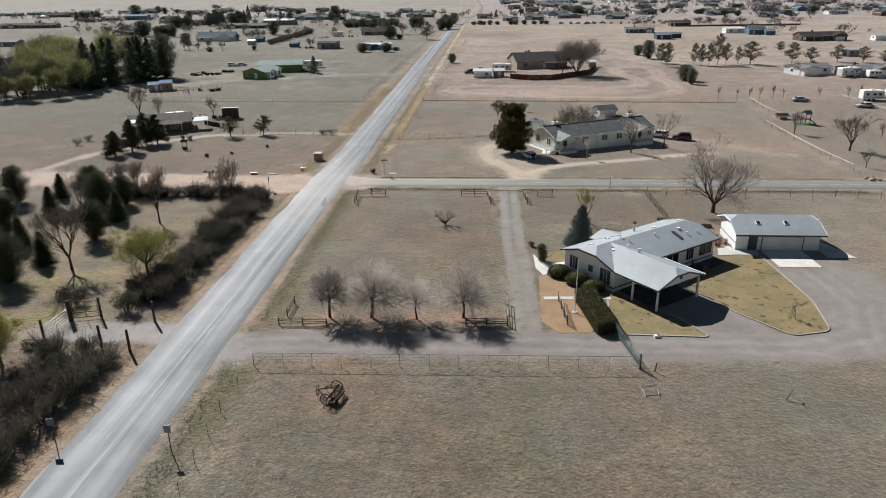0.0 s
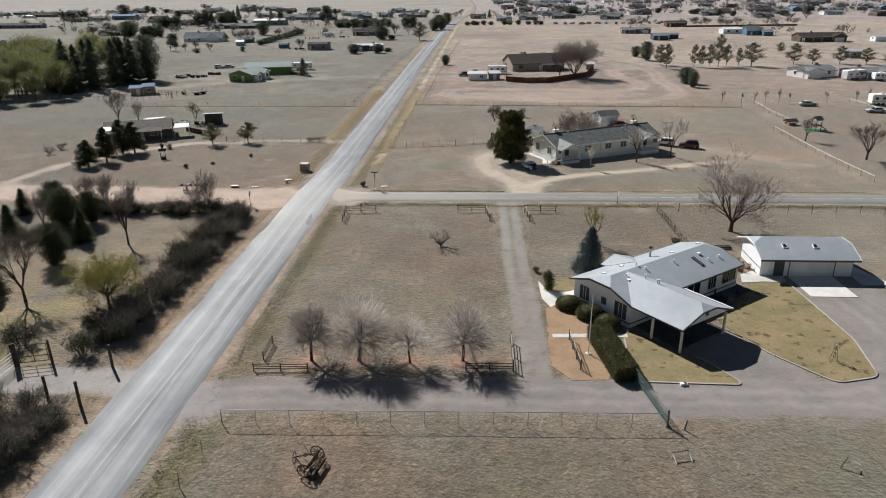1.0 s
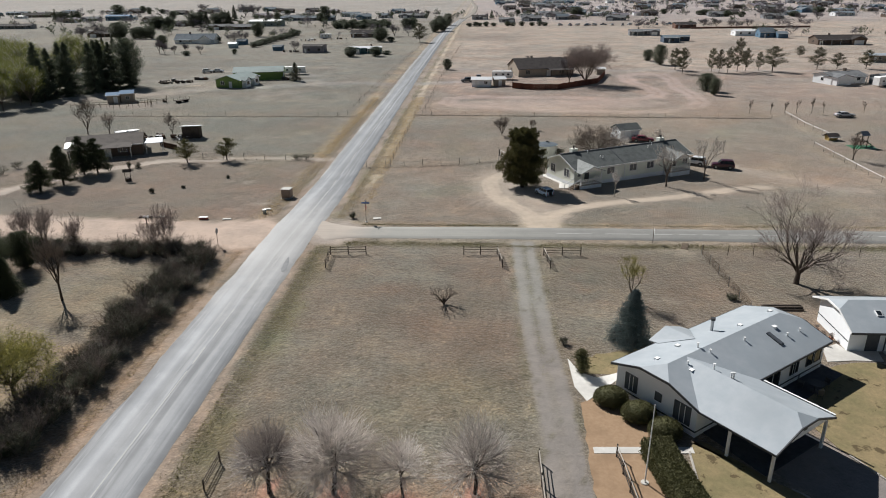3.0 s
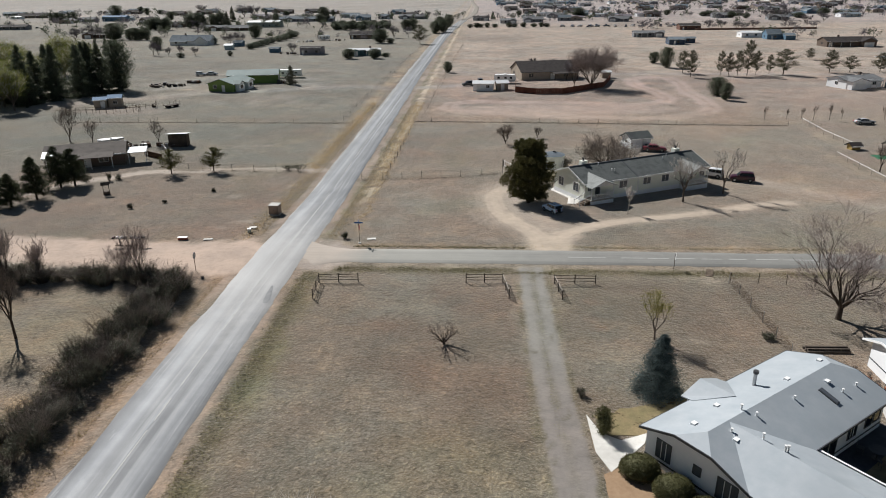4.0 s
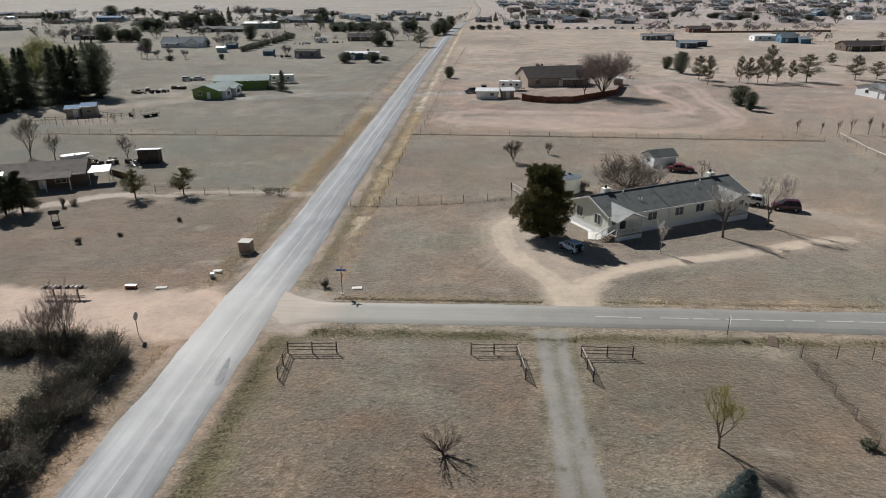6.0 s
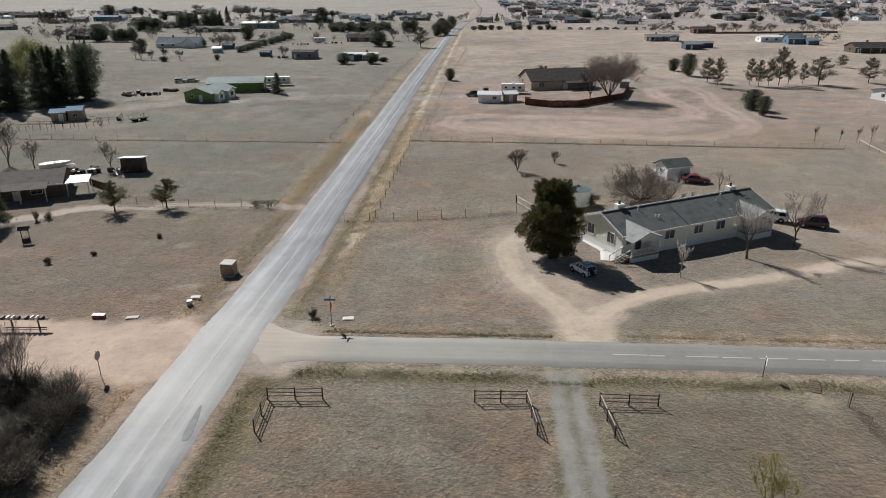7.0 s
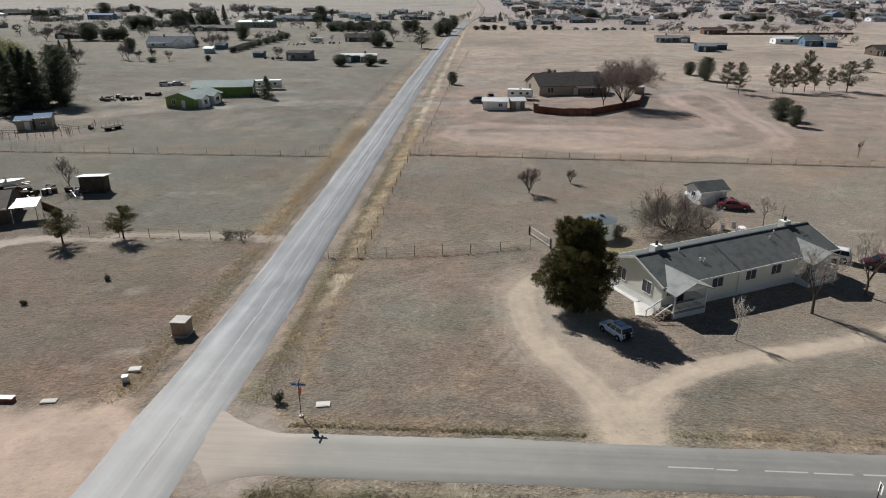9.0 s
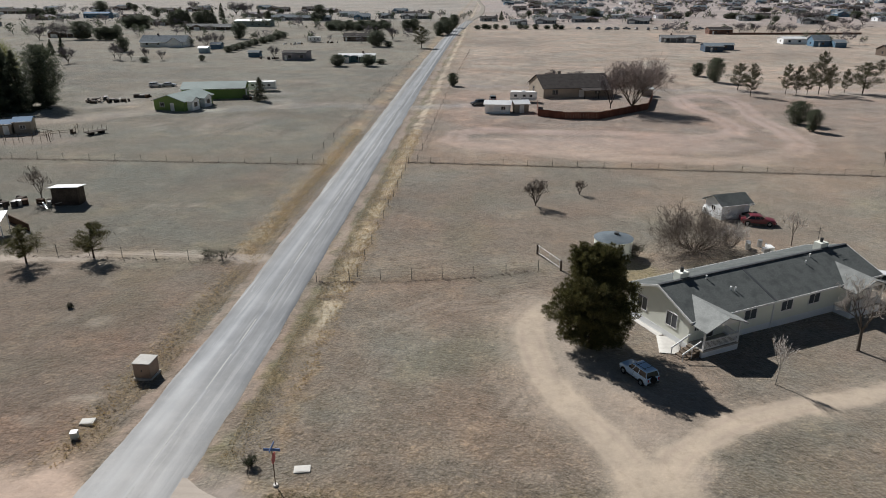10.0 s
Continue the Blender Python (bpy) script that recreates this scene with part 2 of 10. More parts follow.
def lawn_material():
    """Dormant lawn: tan and olive drifts, fine blades, a few dead brown patches."""
    m, nt, N, L, bs = nodes_of("dormant_lawn")
    pos = N.new("ShaderNodeTexCoord").outputs["Object"]
    drift = noise_node(nt, pos, 0.28, 4, 0.6)
    dead = noise_node(nt, pos, 0.75, 5, 0.7)
    mid_ = noise_node(nt, pos, 2.2, 5, 0.7)
    blade = noise_node(nt, pos, 14.0, 4, 0.8)
    c = mixed(nt, ramp(nt, drift.outputs[0], 0.38, 0.62), (0.262, 0.205, 0.120), (0.192, 0.166, 0.092))
    c = mixed(nt, ramp(nt, mid_.outputs[0], 0.40, 0.68), c, mixed(nt, 1.0, c, (1.26, 1.24, 1.20), "MULTIPLY"))
    c = mixed(nt, ramp(nt, dead.outputs[0], 0.575, 0.625), c, (0.120, 0.092, 0.054))
    c = mixed(nt, ramp(nt, blade.outputs[0], 0.35, 0.7), mixed(nt, 1.0, c, (0.78, 0.78, 0.76), "MULTIPLY"), mixed(nt, 1.0, c, (1.1, 1.1, 1.08), "MULTIPLY"))
    L.new(c, bs.inputs["Base Color"])
    bs.inputs["Roughness"].default_value, bs.inputs["Specular IOR Level"].default_value = 0.95, 0.1
    bp = N.new("ShaderNodeBump")
    bp.inputs["Strength"].default_value, bp.inputs["Distance"].default_value = 0.6, 0.05
    L.new(mid_.outputs[0], bp.inputs["Height"])
    L.new(bp.outputs[0], bs.inputs["Normal"])
    return m


def glassy(name, c=(0.02, 0.025, 0.03), rough=0.06):
    """Window glass before a dark room."""
    m, nt, N, L, bs = nodes_of(name)
    bs.inputs["Base Color"].default_value = (*c, 1)
    bs.inputs["Roughness"].default_value = rough
    bs.inputs["IOR"].default_value = 1.5
    return m


M = dict(
    ground=ground_material(),
    road=asphalt_material("old_asphalt", (0.165, 0.173, 0.184), (0.268, 0.277, 0.287), (0.35, 0.357, 0.364), 0.70, lanes_at=(-31.0, -24.3), pale=(108.0, 26.0, (0.50, 0.485, 0.465))),
    side_road=asphalt_material("side_asphalt", (0.205, 0.203, 0.190), (0.268, 0.263, 0.244), (0.285, 0.275, 0.255), 0.88, "X", dust=(-14.0, -22.0, (0.47, 0.405, 0.345)), pale=(-14.0, 26.0, (0.43, 0.42, 0.375))),
    line=surf("faded_road_paint", (0.46, 0.46, 0.44), (0.36, 0.36, 0.34), 2.5, 0.7, 0.1),
    track=surf("pale_track_gravel", (0.25, 0.226, 0.197), (0.315, 0.288, 0.255), 3.0, 0.95, 0.6, vary=0.0, dirt=(0.23, 0.20, 0.16)),
    # paving darkened: the deep shade of carport and terrace is in its colour
    dark_paving=surf("dark_paving", (0.06, 0.062, 0.068), (0.095, 0.098, 0.105), 3.0, 0.85, 0.2, vary=0.0),
    concrete=surf("pale_concrete", (0.56, 0.54, 0.50), (0.66, 0.64, 0.60), 2.0, 0.85, 0.15),
    edging=surf("weathered_concrete", (0.33, 0.30, 0.27), (0.43, 0.40, 0.36), 3.0, 0.9, 0.2),
    lawn=lawn_material(),
    mulch=surf("tan_mulch", (0.30, 0.20, 0.125), (0.36, 0.25, 0.16), 3.0, 0.95, 0.5, vary=0.0),
    white=surf("white_siding", (0.82, 0.84, 0.86), (0.88, 0.895, 0.91), 1.2, 0.6, 0.06, vary=0.02, dirt=(1.06, 1.08, 1.1)),
    cream=surf("cream_siding", (0.82, 0.84, 0.75), (0.87, 0.885, 0.80), 1.2, 0.7, 0.08, vary=0.03, dirt=(1.06, 1.08, 0.98)),
    metal_roof=surf("pale_metal_roof", (0.355, 0.395, 0.425), (0.43, 0.46, 0.485), 0.8, 0.42, 0.04, vary=0.0),
    shingle=surf("grey_shingle", (0.095, 0.105, 0.105), (0.155, 0.165, 0.16), 7.0, 0.9, 0.5, vary=0.05),
    brown_roof=surf("brown_shingle", (0.042, 0.037, 0.036), (0.072, 0.063, 0.06), 6.0, 0.9, 0.4),
    trim=surf("dark_trim", (0.05, 0.055, 0.065), (0.08, 0.085, 0.09), 3.0, 0.6, 0.05),
    white_trim=surf("white_trim", (0.84, 0.84, 0.83), (0.89, 0.89, 0.88), 3.0, 0.55, 0.03, vary=0.02),
    glass=glassy("window_glass"),
    car_glass=glassy("tinted_car_glass", (0.008, 0.009, 0.011), 0.12),
    wood=surf("weathered_wood", (0.10, 0.075, 0.055), (0.20, 0.16, 0.125), 6.0, 0.9, 0.4, stretch=(1, 1, 0.3)),
    dark_wood=surf("dark_rail_wood", (0.055, 0.045, 0.038), (0.135, 0.112, 0.095), 6.0, 0.9, 0.4),
    pale_wood=surf("bleached_wood", (0.40, 0.37, 0.33), (0.52, 0.48, 0.43), 6.0, 0.9, 0.3),
    steel=surf("galvanised_steel", (0.34, 0.35, 0.36), (0.48, 0.49, 0.50), 5.0, 0.45, 0.05, metal=0.7),
    dark_steel=surf("dark_painted_steel", (0.03, 0.032, 0.034), (0.06, 0.06, 0.06), 5.0, 0.55, 0.05),
    rust=surf("rusty_iron", (0.07, 0.045, 0.032), (0.13, 0.08, 0.055), 9.0, 0.85, 0.3),
    old_iron=surf("dark_old_iron", (0.025, 0.020, 0.018), (0.065, 0.048, 0.040), 9.0, 0.85, 0.3),
    bark=surf("grey_bark", (0.10, 0.08, 0.066), (0.19, 0.16, 0.135), 9.0, 0.95, 0.5),
    dark_bark=surf("dark_bark", (0.05, 0.04, 0.033), (0.10, 0.08, 0.065), 9.0, 0.95, 0.5),
    twig=leafy("pale_twigs", (0.38, 0.34, 0.315), (0.90, 0.86, 0.82), through_light=0.4),
    rose_twig=leafy("rosy_fine_twigs", (0.25, 0.205, 0.19), (0.52, 0.445, 0.42), through_light=0.3),
    dark_twig=leafy("brown_twigs", (0.13, 0.105, 0.09), (0.37, 0.315, 0.275), through_light=0.3),
    pine=leafy("pine_needles", (0.032, 0.038, 0.014), (0.175, 0.158, 0.062), through_light=0.2),
    juniper=leafy("juniper_needles", (0.036, 0.050, 0.026), (0.090, 0.100, 0.050), through_light=0.25),
    spruce=leafy("blue_spruce_needles", (0.065, 0.098, 0.10), (0.17, 0.21, 0.205)),
    # juniper needles lightened in colour to stand in for distance haze
    hazy_juniper=leafy("far_evergreen_needles", (0.055, 0.070, 0.048), (0.165, 0.182, 0.122), through_light=0.3),
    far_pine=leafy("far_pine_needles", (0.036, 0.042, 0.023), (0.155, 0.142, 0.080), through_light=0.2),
    willow=leafy("budding_willow", (0.30, 0.28, 0.07), (0.44, 0.40, 0.13), through_light=0.4),
    willow_twig=leafy("yellow_willow_shoots", (0.24, 0.22, 0.08), (0.40, 0.37, 0.15), through_light=0.3),
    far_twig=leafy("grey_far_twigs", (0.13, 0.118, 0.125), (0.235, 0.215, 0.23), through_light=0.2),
    blind_glass=glassy("window_with_blinds", (0.10, 0.11, 0.125), 0.1),
    willow_far=leafy("budding_leaves", (0.13, 0.16, 0.035), (0.33, 0.33, 0.10), through_light=0.25),
    hedge=leafy("clipped_evergreen", (0.075, 0.076, 0.030), (0.145, 0.138, 0.058)),
    brush=leafy("winter_brush", (0.036, 0.041, 0.026), (0.200, 0.198, 0.142), through_light=0.2),
    straw=leafy("dry_straw", (0.42, 0.33, 0.20), (0.58, 0.48, 0.32), through_light=0.5),
    weed=leafy("green_weeds", (0.18, 0.18, 0.07), (0.30, 0.27, 0.13), through_light=0.45),
    rubber=surf("tyre_rubber", (0.018, 0.018, 0.018), (0.03, 0.03, 0.03), 6.0, 0.9, 0.1),
)


# ---- mesh building ----
class Build:
    """Vertices and faces of one mesh."""

    def __init__(self):
        self.v, self.f = [], []

    def add(self, verts, faces):
        n = len(self.v)
        self.v += [tuple(p) for p in verts]
        self.f += [tuple(n + i for i in f) for f in faces]
        return self

    def box(self, x0, y0, z0, x1, y1, z1, m=None):
        p = [(x, y, z) for z in (z0, z1) for x, y in ((x0, y0), (x1, y0), (x1, y1), (x0, y1))]
        if m is not None:
            p = [m @ Vector(q) for q in p]
        return self.add(p, [(3, 2, 1, 0), (4, 5, 6, 7), (0, 1, 5, 4), (1, 2, 6, 5), (2, 3, 7, 6), (3, 0, 4, 7)])

    def slab(self, poly, z0, z1):
        """A flat plate with the outline poly."""
        n = len(poly)
        p = [(x, y, z0) for x, y in poly] + [(x, y, z1) for x, y in poly]
        return self.add(p, [tuple(range(n - 1, -1, -1)), tuple(range(n, 2 * n))] + [(i, (i + 1) % n, n + (i + 1) % n, n + i) for i in range(n)])

    def plate(self, quad, thick):
        """A sloping plate: four or three corners on top, thickness downwards."""
        n = len(quad)
        p = [tuple(q) for q in quad] + [(q[0], q[1], q[2] - thick) for q in quad]
        return self.add(p, [tuple(range(n)), tuple(range(2 * n - 1, n - 1, -1))] + [((i + 1) % n, i, n + i, n + (i + 1) % n) for i in range(n)])

    def tube(self, a, b, ra, rb=None, sides=6, cap=True):
        a, b = Vector(a), Vector(b)
        rb = ra if rb is None else rb
        d = b - a
        if d.length < 1e-6:
            return self
        d.normalize()
        u = d.orthogonal().normalized()
        w = d.cross(u)
        ring = [(math.cos(2 * math.pi * i / sides), math.sin(2 * math.pi * i / sides)) for i in range(sides)]
        p = [a + (u * c + w * s) * ra for c, s in ring] + [b + (u * c + w * s) * rb for c, s in ring]
        f = [(i, (i + 1) % sides, sides + (i + 1) % sides, sides + i) for i in range(sides)]
        if cap:
            f += [tuple(range(sides - 1, -1, -1)), tuple(range(sides, 2 * sides))]
        return self.add(p, f)

    def mesh(self, name, material, smooth=False):
        me = bpy.data.meshes.new(name)
        me.from_pydata(self.v, [], self.f)
        me.materials.append(material)
        if smooth:
            me.shade_smooth()
        me.update()
        return me


def ground_z(x, y):
    u = np.clip((np.asarray(y, float) - 100.0) / 50.0, 0, 1)
    return -1.3 * u * u * (3 - 2 * u)


def gz(x, y):
    return float(ground_z(x, y))


def thing(name, x, y, rz=0.0, label="", category="", group="", kind="", dz=0.0, scale=1.0):
    ob = new(name)
    ob.empty_display_size = 0.3
    ob.matrix_world = Matrix.Translation((x, y, gz(x, y) + dz)) @ Matrix.Rotation(radians(rz), 4, "Z") @ Matrix.Scale(scale, 4)
    return tagged(ob, label, category, group, kind)


def part(name, b, material, parent, label="", smooth=False):
    me = b if isinstance(b, bpy.types.Mesh) else b.mesh(name, material, smooth)
    ob = new(name, me)
    ob.parent = parent
    if label:
        ob["label"] = label
    return ob


def single(name, b, material, x, y, rz=0.0, label="", category="", group="", kind="", dz=0.0, smooth=False):
    ob = new(name, b.mesh(name, material, smooth))
    ob.matrix_world = Matrix.Translation((x, y, gz(x, y) + dz)) @ Matrix.Rotation(radians(rz), 4, "Z")
    return tagged(ob, label, category, group, kind)


def at(x, y, rz=0.0, s=1.0, dz=0.0, sz=None):
    return Matrix.Translation((x, y, gz(x, y) + dz)) @ Matrix.Rotation(radians(rz), 4, "Z") @ Matrix.Diagonal((s, s, sz or s, 1))


# ---- ground, roads and drives ----
def wob(X, Y, s, seed=0):
    """Smooth noise between about -1 and 1, of wavelength s metres."""
    r = np.random.RandomState(seed)
    out = 0
    for k in range(5):
        a, p = r.uniform(0, 6.28, 2)
        w = 6.28 / s * (0.6 + 0.35 * k)
        out = out + np.sin((X * math.cos(a) + Y * math.sin(a)) * w + p + 1.3 * np.sin((X * math.sin(a) - Y * math.cos(a)) * w * 0.6 + p)) / (1 + 0.4 * k)
    return out / 2.2


def away(X, Y, line):
    """Distance from a line of points."""
    d = np.full(np.shape(X), 1e9)
    for (ax, ay), (bx, by) in zip(line[:-1], line[1:]):
        ux, uy = bx - ax, by - ay
        t = np.clip(((X - ax) * ux + (Y - ay) * uy) / (ux * ux + uy * uy), 0, 1)
        d = np.minimum(d, np.hypot(X - ax - t * ux, Y - ay - t * uy))
    return d


def step(v, lo, hi):
    t = np.clip((v - lo) / (hi - lo), 0, 1)
    return t * t * (3 - 2 * t)


def spread(lo, hi, fine, far, grow=1.12):
    """Grid lines: fine from lo to hi, then wider and wider out to far[0] and far[1]."""
    mid = list(np.arange(lo, hi + 1e-6, fine))
    d, p = fine, hi
    while p < far[1]:
        d *= grow
        p += d
        mid.append(p)
    d, p = fine, lo
    while p > far[0]:
        d *= grow
        p -= d
        mid.insert(0, p)
    return np.array(mid)


ROAD_L, ROAD_R = -31.0, -24.3
OLX, OLY = -5.2, 74.0
VERGE = [(-22.2, 30), (-22.4, 96), (-22.6, 102), (-21.9, 105.6), (-19.5, 107.0), (-14, 107.1), (8, 107.0), (60, 106.8)]
TRACK = [(3.2, 108.5), (3.3, 100), (3.4, 84), (3.9, 72), (3.9, 62), (4.0, 57)]
LOW_DRIVE = [(-25.6, 53.6), (-23.5, 54.6), (-20, 55.5), (-10, 55.8), (4, 56.2), (13, 56.2), (22, 56.6), (29, 56.4), (36, 59.5), (38.5, 66), (37.8, 73), (36.5, 78.5)]
DIRT_ROAD = [(-30, 110.5), (-40, 110.8), (-50, 111.3), (-62, 112.5), (-90, 113.5), (-150, 114)]
LEFT_TRACK = [(-33, 157.0), (-50, 156.8), (-66, 154.5), (-76, 146), (-82, 136), (-84, 126), (-83, 113)]
LOOP = [(5.9, 113.5), (5.7, 118.0), (3.9, 122.8), (1.4, 127.6), (-0.1, 132.5), (-0.7, 138.0), (-0.4, 142.0), (1.4, 145.4)]
LOOP_B = [(6.2, 116.5), (8.4, 121.0), (13.4, 125.2), (18.5, 127.8), (24.5, 129.6), (29.5, 131.6), (35, 134), (40, 136.6), (45, 138)]
GATE_DRIVE = [(-29.5, 56.9), (-36, 56.9), (-43, 57.1), (-51, 58.1)]
HILL = [(-6.4, 217.8), (10.2, 212.5), (31, 210), (44.7, 210), (55.5, 217.6), (60.3, 225.4), (61.4, 236.8), (61.2, 257.4), (64.2, 274.5), (63.6, 287), (54.3, 288.8),
        (49.7, 283), (48.3, 269), (51.3, 256.8), (52.2, 242.6), (49.5, 234.3), (40.9, 229.7), (24.9, 234), (6, 233.5), (-4, 236), (-11.6, 232.5), (-12.4, 223.7), (-6.4, 217.8)]


def cover(X, Y):
    """Colour of the ground at each place, tinted bluer with distance for haze, and in the fourth channel how grassy it
    is.
    """
    wx, wy = X + 0.7 * wob(X, Y, 3.1, 2), Y + 0.7 * wob(X, Y, 3.3, 3)
    C = np.ones(X.shape + (4,))
    C[..., :3] = (0.254, 0.219, 0.172)

    def lay(mask, colour, grass=1.0):
        C[:] = C * (1 - mask[..., None]) + mask[..., None] * np.array((*colour, grass))

    lay(step(wob(X, Y, 40, 11), 0.1, 1.0) * 0.6, (0.255, 0.195, 0.145))
    lay(step(-X, 30, 45) * step(Y, 120, 160) * 0.85, (0.200, 0.197, 0.158))
    lay(step(-X, 32, 38) * step(Y, 115, 118) * (1 - step(Y, 150, 178)) * 0.75, (0.242, 0.188, 0.142))
    lay(0.8 * step(X, 8, 14) * (1 - step(X, 50, 60)) * step(Y, 114.5, 116.5) * (1 - step(Y, 123, 131)), (0.185, 0.170, 0.130))
    lay(step(Y, 200, 206) * step(X, -26, -20) * 0.85, (0.33, 0.262, 0.20))
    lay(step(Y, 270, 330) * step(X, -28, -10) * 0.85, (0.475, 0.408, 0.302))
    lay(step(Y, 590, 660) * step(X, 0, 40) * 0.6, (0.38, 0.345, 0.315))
    lay(step(Y, 300, 420) * step(-X, 20, 40) * 0.7, (0.265, 0.25, 0.195))
    lay(0.55 * step(wob(X, Y, 17, 51), -0.1, 0.8) * step(Y, 235, 250) * (1 - step(Y, 300, 330)) * step(-X, 50, 65) * (1 - step(-X, 118, 130)), (0.33, 0.295, 0.245), 0.4)
    lay(0.5 * step(wob(X, Y, 13, 52), 0.1, 0.9) * step(Y, 170, 230) * (1 - step(Y, 520, 640)) * step(-X, 34, 44), (0.175, 0.165, 0.12))
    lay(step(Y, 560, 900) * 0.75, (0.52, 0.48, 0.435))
    for k in range(26):
        r_ = np.random.RandomState(60 + k)
        cx, cy = r_.uniform(-500, 600), r_.uniform(320, 1300)
        lay(0.5 * (1 - step(np.hypot((wx - cx) / r_.uniform(40, 120), (wy - cy) / r_.uniform(8, 26)), 0.5, 1.1)), ((0.30, 0.26, 0.19), (0.44, 0.37, 0.29), (0.26, 0.235, 0.175))[k % 3])
    lay(step(wob(X, Y, 160, 12), 0.2, 1.0) * step(Y, 260, 400) * 0.5, (0.24, 0.20, 0.15))
    lay(step(52 - Y, -1, 3) * step(X, -20, -16) * 0.8, (0.188, 0.164, 0.126))
    lay(0.5 * (1 - step(np.hypot((wx - OLX) / 5.5, (wy - OLY) / 5.0), 0.2, 1.1)), (0.235, 0.205, 0.125))
    # farthest eastern plain greyed to lavender, horizon haze laid as ground colour
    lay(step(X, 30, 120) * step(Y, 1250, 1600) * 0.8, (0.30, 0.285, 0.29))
    # large drifts of reddish, olive and pale ground in the near fields
    nearby = 1 - step(Y, 190, 230)
    lay(0.42 * step(wob(X, Y, 26, 91), 0.15, 0.9) * nearby, (0.262, 0.190, 0.140))
    lay(0.40 * step(wob(X, Y, 21, 92), 0.2, 0.95) * nearby, (0.205, 0.190, 0.120))
    lay(0.34 * step(wob(X, Y, 14, 93), 0.35, 1.0) * nearby, (0.310, 0.272, 0.215))
    lay(0.55 * (1 - step(np.hypot((wx + 39) / 8, (wy - 130) / 18), 0.3, 1.1)), (0.285, 0.200, 0.148))
    # mowing marks that follow the field edges, and curved wheel marks
    mow = np.where(Y < 52, np.hypot((X + 11) * 0.55, Y - 40), np.minimum(np.minimum(np.abs(X + 21), np.abs(X - 1.5)), np.abs(Y - 105)))
    lay(0.20 * step(np.sin(mow * 6.283 / 2.3 + 0.8 * wob(X, Y, 12, 94)), 0.1, 0.9) * step(wob(X, Y, 18, 95), -0.3, 0.6) * (1 - step(Y, 104, 106)) * step(X, -23, -21), (0.320, 0.285, 0.225))
    for line, o in (([(-17, 124), (-16, 138), (-9, 146), (4, 149)], (0.0, 1.7)), ([(-20.5, 160), (-20, 190), (-16, 197), (10, 199), (24, 192)], (0.0, 1.6, 3.6)), ([(-19, 152), (-12, 156.5), (0, 158)], (0.0, 1.5))):
        for q in o:
            lay(0.30 * (1 - step(np.abs(away(X, Y, line) - q), 0.15, 0.55)) * step(wob(X, Y, 15, 96), -0.7, 0.3), (0.340, 0.295, 0.235), 0.5)
    # verges: straw beside the road, green weeds in the near ditch
    dr = np.maximum(ROAD_L - wx, wx - ROAD_R)
    north = step(Y, 114, 122)
    lay(0.75 * step(dr, -1.0, 0.1) * (1 - step(dr, 0.3, 1.2)) * step(wob(X, Y, 11, 24), -1.2, 0.3), (0.365, 0.272, 0.198), 0.2)
    lay(0.7 * step(-wx, 31.2, 31.8) * (1 - step(-wx, 33.4, 34.4)) * (1 - north), (0.335, 0.232, 0.152), 0.6)
    wob_v = step(wob(X, Y, 6, 21), -1.0, 0.2)
    lay(0.85 * north * step(wx, ROAD_R + 1.9, ROAD_R + 2.4) * (1 - step(wx, ROAD_R + 3.6, ROAD_R + 4.4)) * step(Y, 128, 146) * wob_v, (0.560, 0.470, 0.315), 0.35)
    lay(0.65 * north * step(wx, ROAD_R + 4.0, ROAD_R + 4.3) * (1 - step(wx, ROAD_R + 4.7, ROAD_R + 5.3)) * wob_v, (0.330, 0.255, 0.160))
    lay(0.75 * north * step(wx, ROAD_R + 0.4, ROAD_R + 0.9) * (1 - step(wx, ROAD_R + 1.7, ROAD_R + 2.3)) * wob_v, (0.215, 0.195, 0.095))
    lay(0.75 * step(-wx, 33.0, 33.8) * (1 - step(-wx, 36.2, 37.6)) * step(Y, 156.5, 159) * wob_v, (0.430, 0.325, 0.200))
    lay(0.6 * step(-wx, 32.0, 32.6) * (1 - step(-wx, 34.8, 36.2)) * step(Y, 116, 120) * (1 - step(Y, 152, 155)) * wob_v, (0.255, 0.205, 0.130))
    lay(0.6 * step(-wx, 34.4, 35.0) * (1 - step(-wx, 35.8, 36.8)) * step(Y, 128, 136) * (1 - step(Y, 152, 155)) * step(wob(X, Y, 3, 97), -0.1, 0.7), (0.460, 0.380, 0.290))
    lay(step(X, ROAD_R + 0.8, ROAD_R + 1.8) * (1 - step(X, ROAD_R + 3, ROAD_R + 5)) * (1 - step(Y, 104, 108)) * step(wob(X, Y, 9, 22), -0.9, 0.5) * 0.8, (0.185, 0.17, 0.085))
    vg = away(X + 0.3 * wob(X, Y, 2.6, 48), Y + 0.3 * wob(X, Y, 2.4, 49), VERGE)
    lay((1 - step(vg, 0.35, 1.6)) * step(Y, 60, 100) * (0.6 + 0.35 * step(wob(X, Y, 6, 23), -0.6, 0.4)), (0.140, 0.128, 0.066))
    lay(0.55 * (1 - step(np.abs(wy - 108.4), 0.2, 0.8)) * step(X, -18, -14), (0.345, 0.290, 0.200), 0.4)
    lay((1 - step(np.abs(wy - 115.6), 0.4, 1.5)) * step(X, -23, -20) * 0.6, (0.38, 0.31, 0.21))
    # bare trodden dirt
    lay(1 - step(away(wx, wy, DIRT_ROAD), 3.8, 6.2), (0.455, 0.338, 0.245), 0.1)
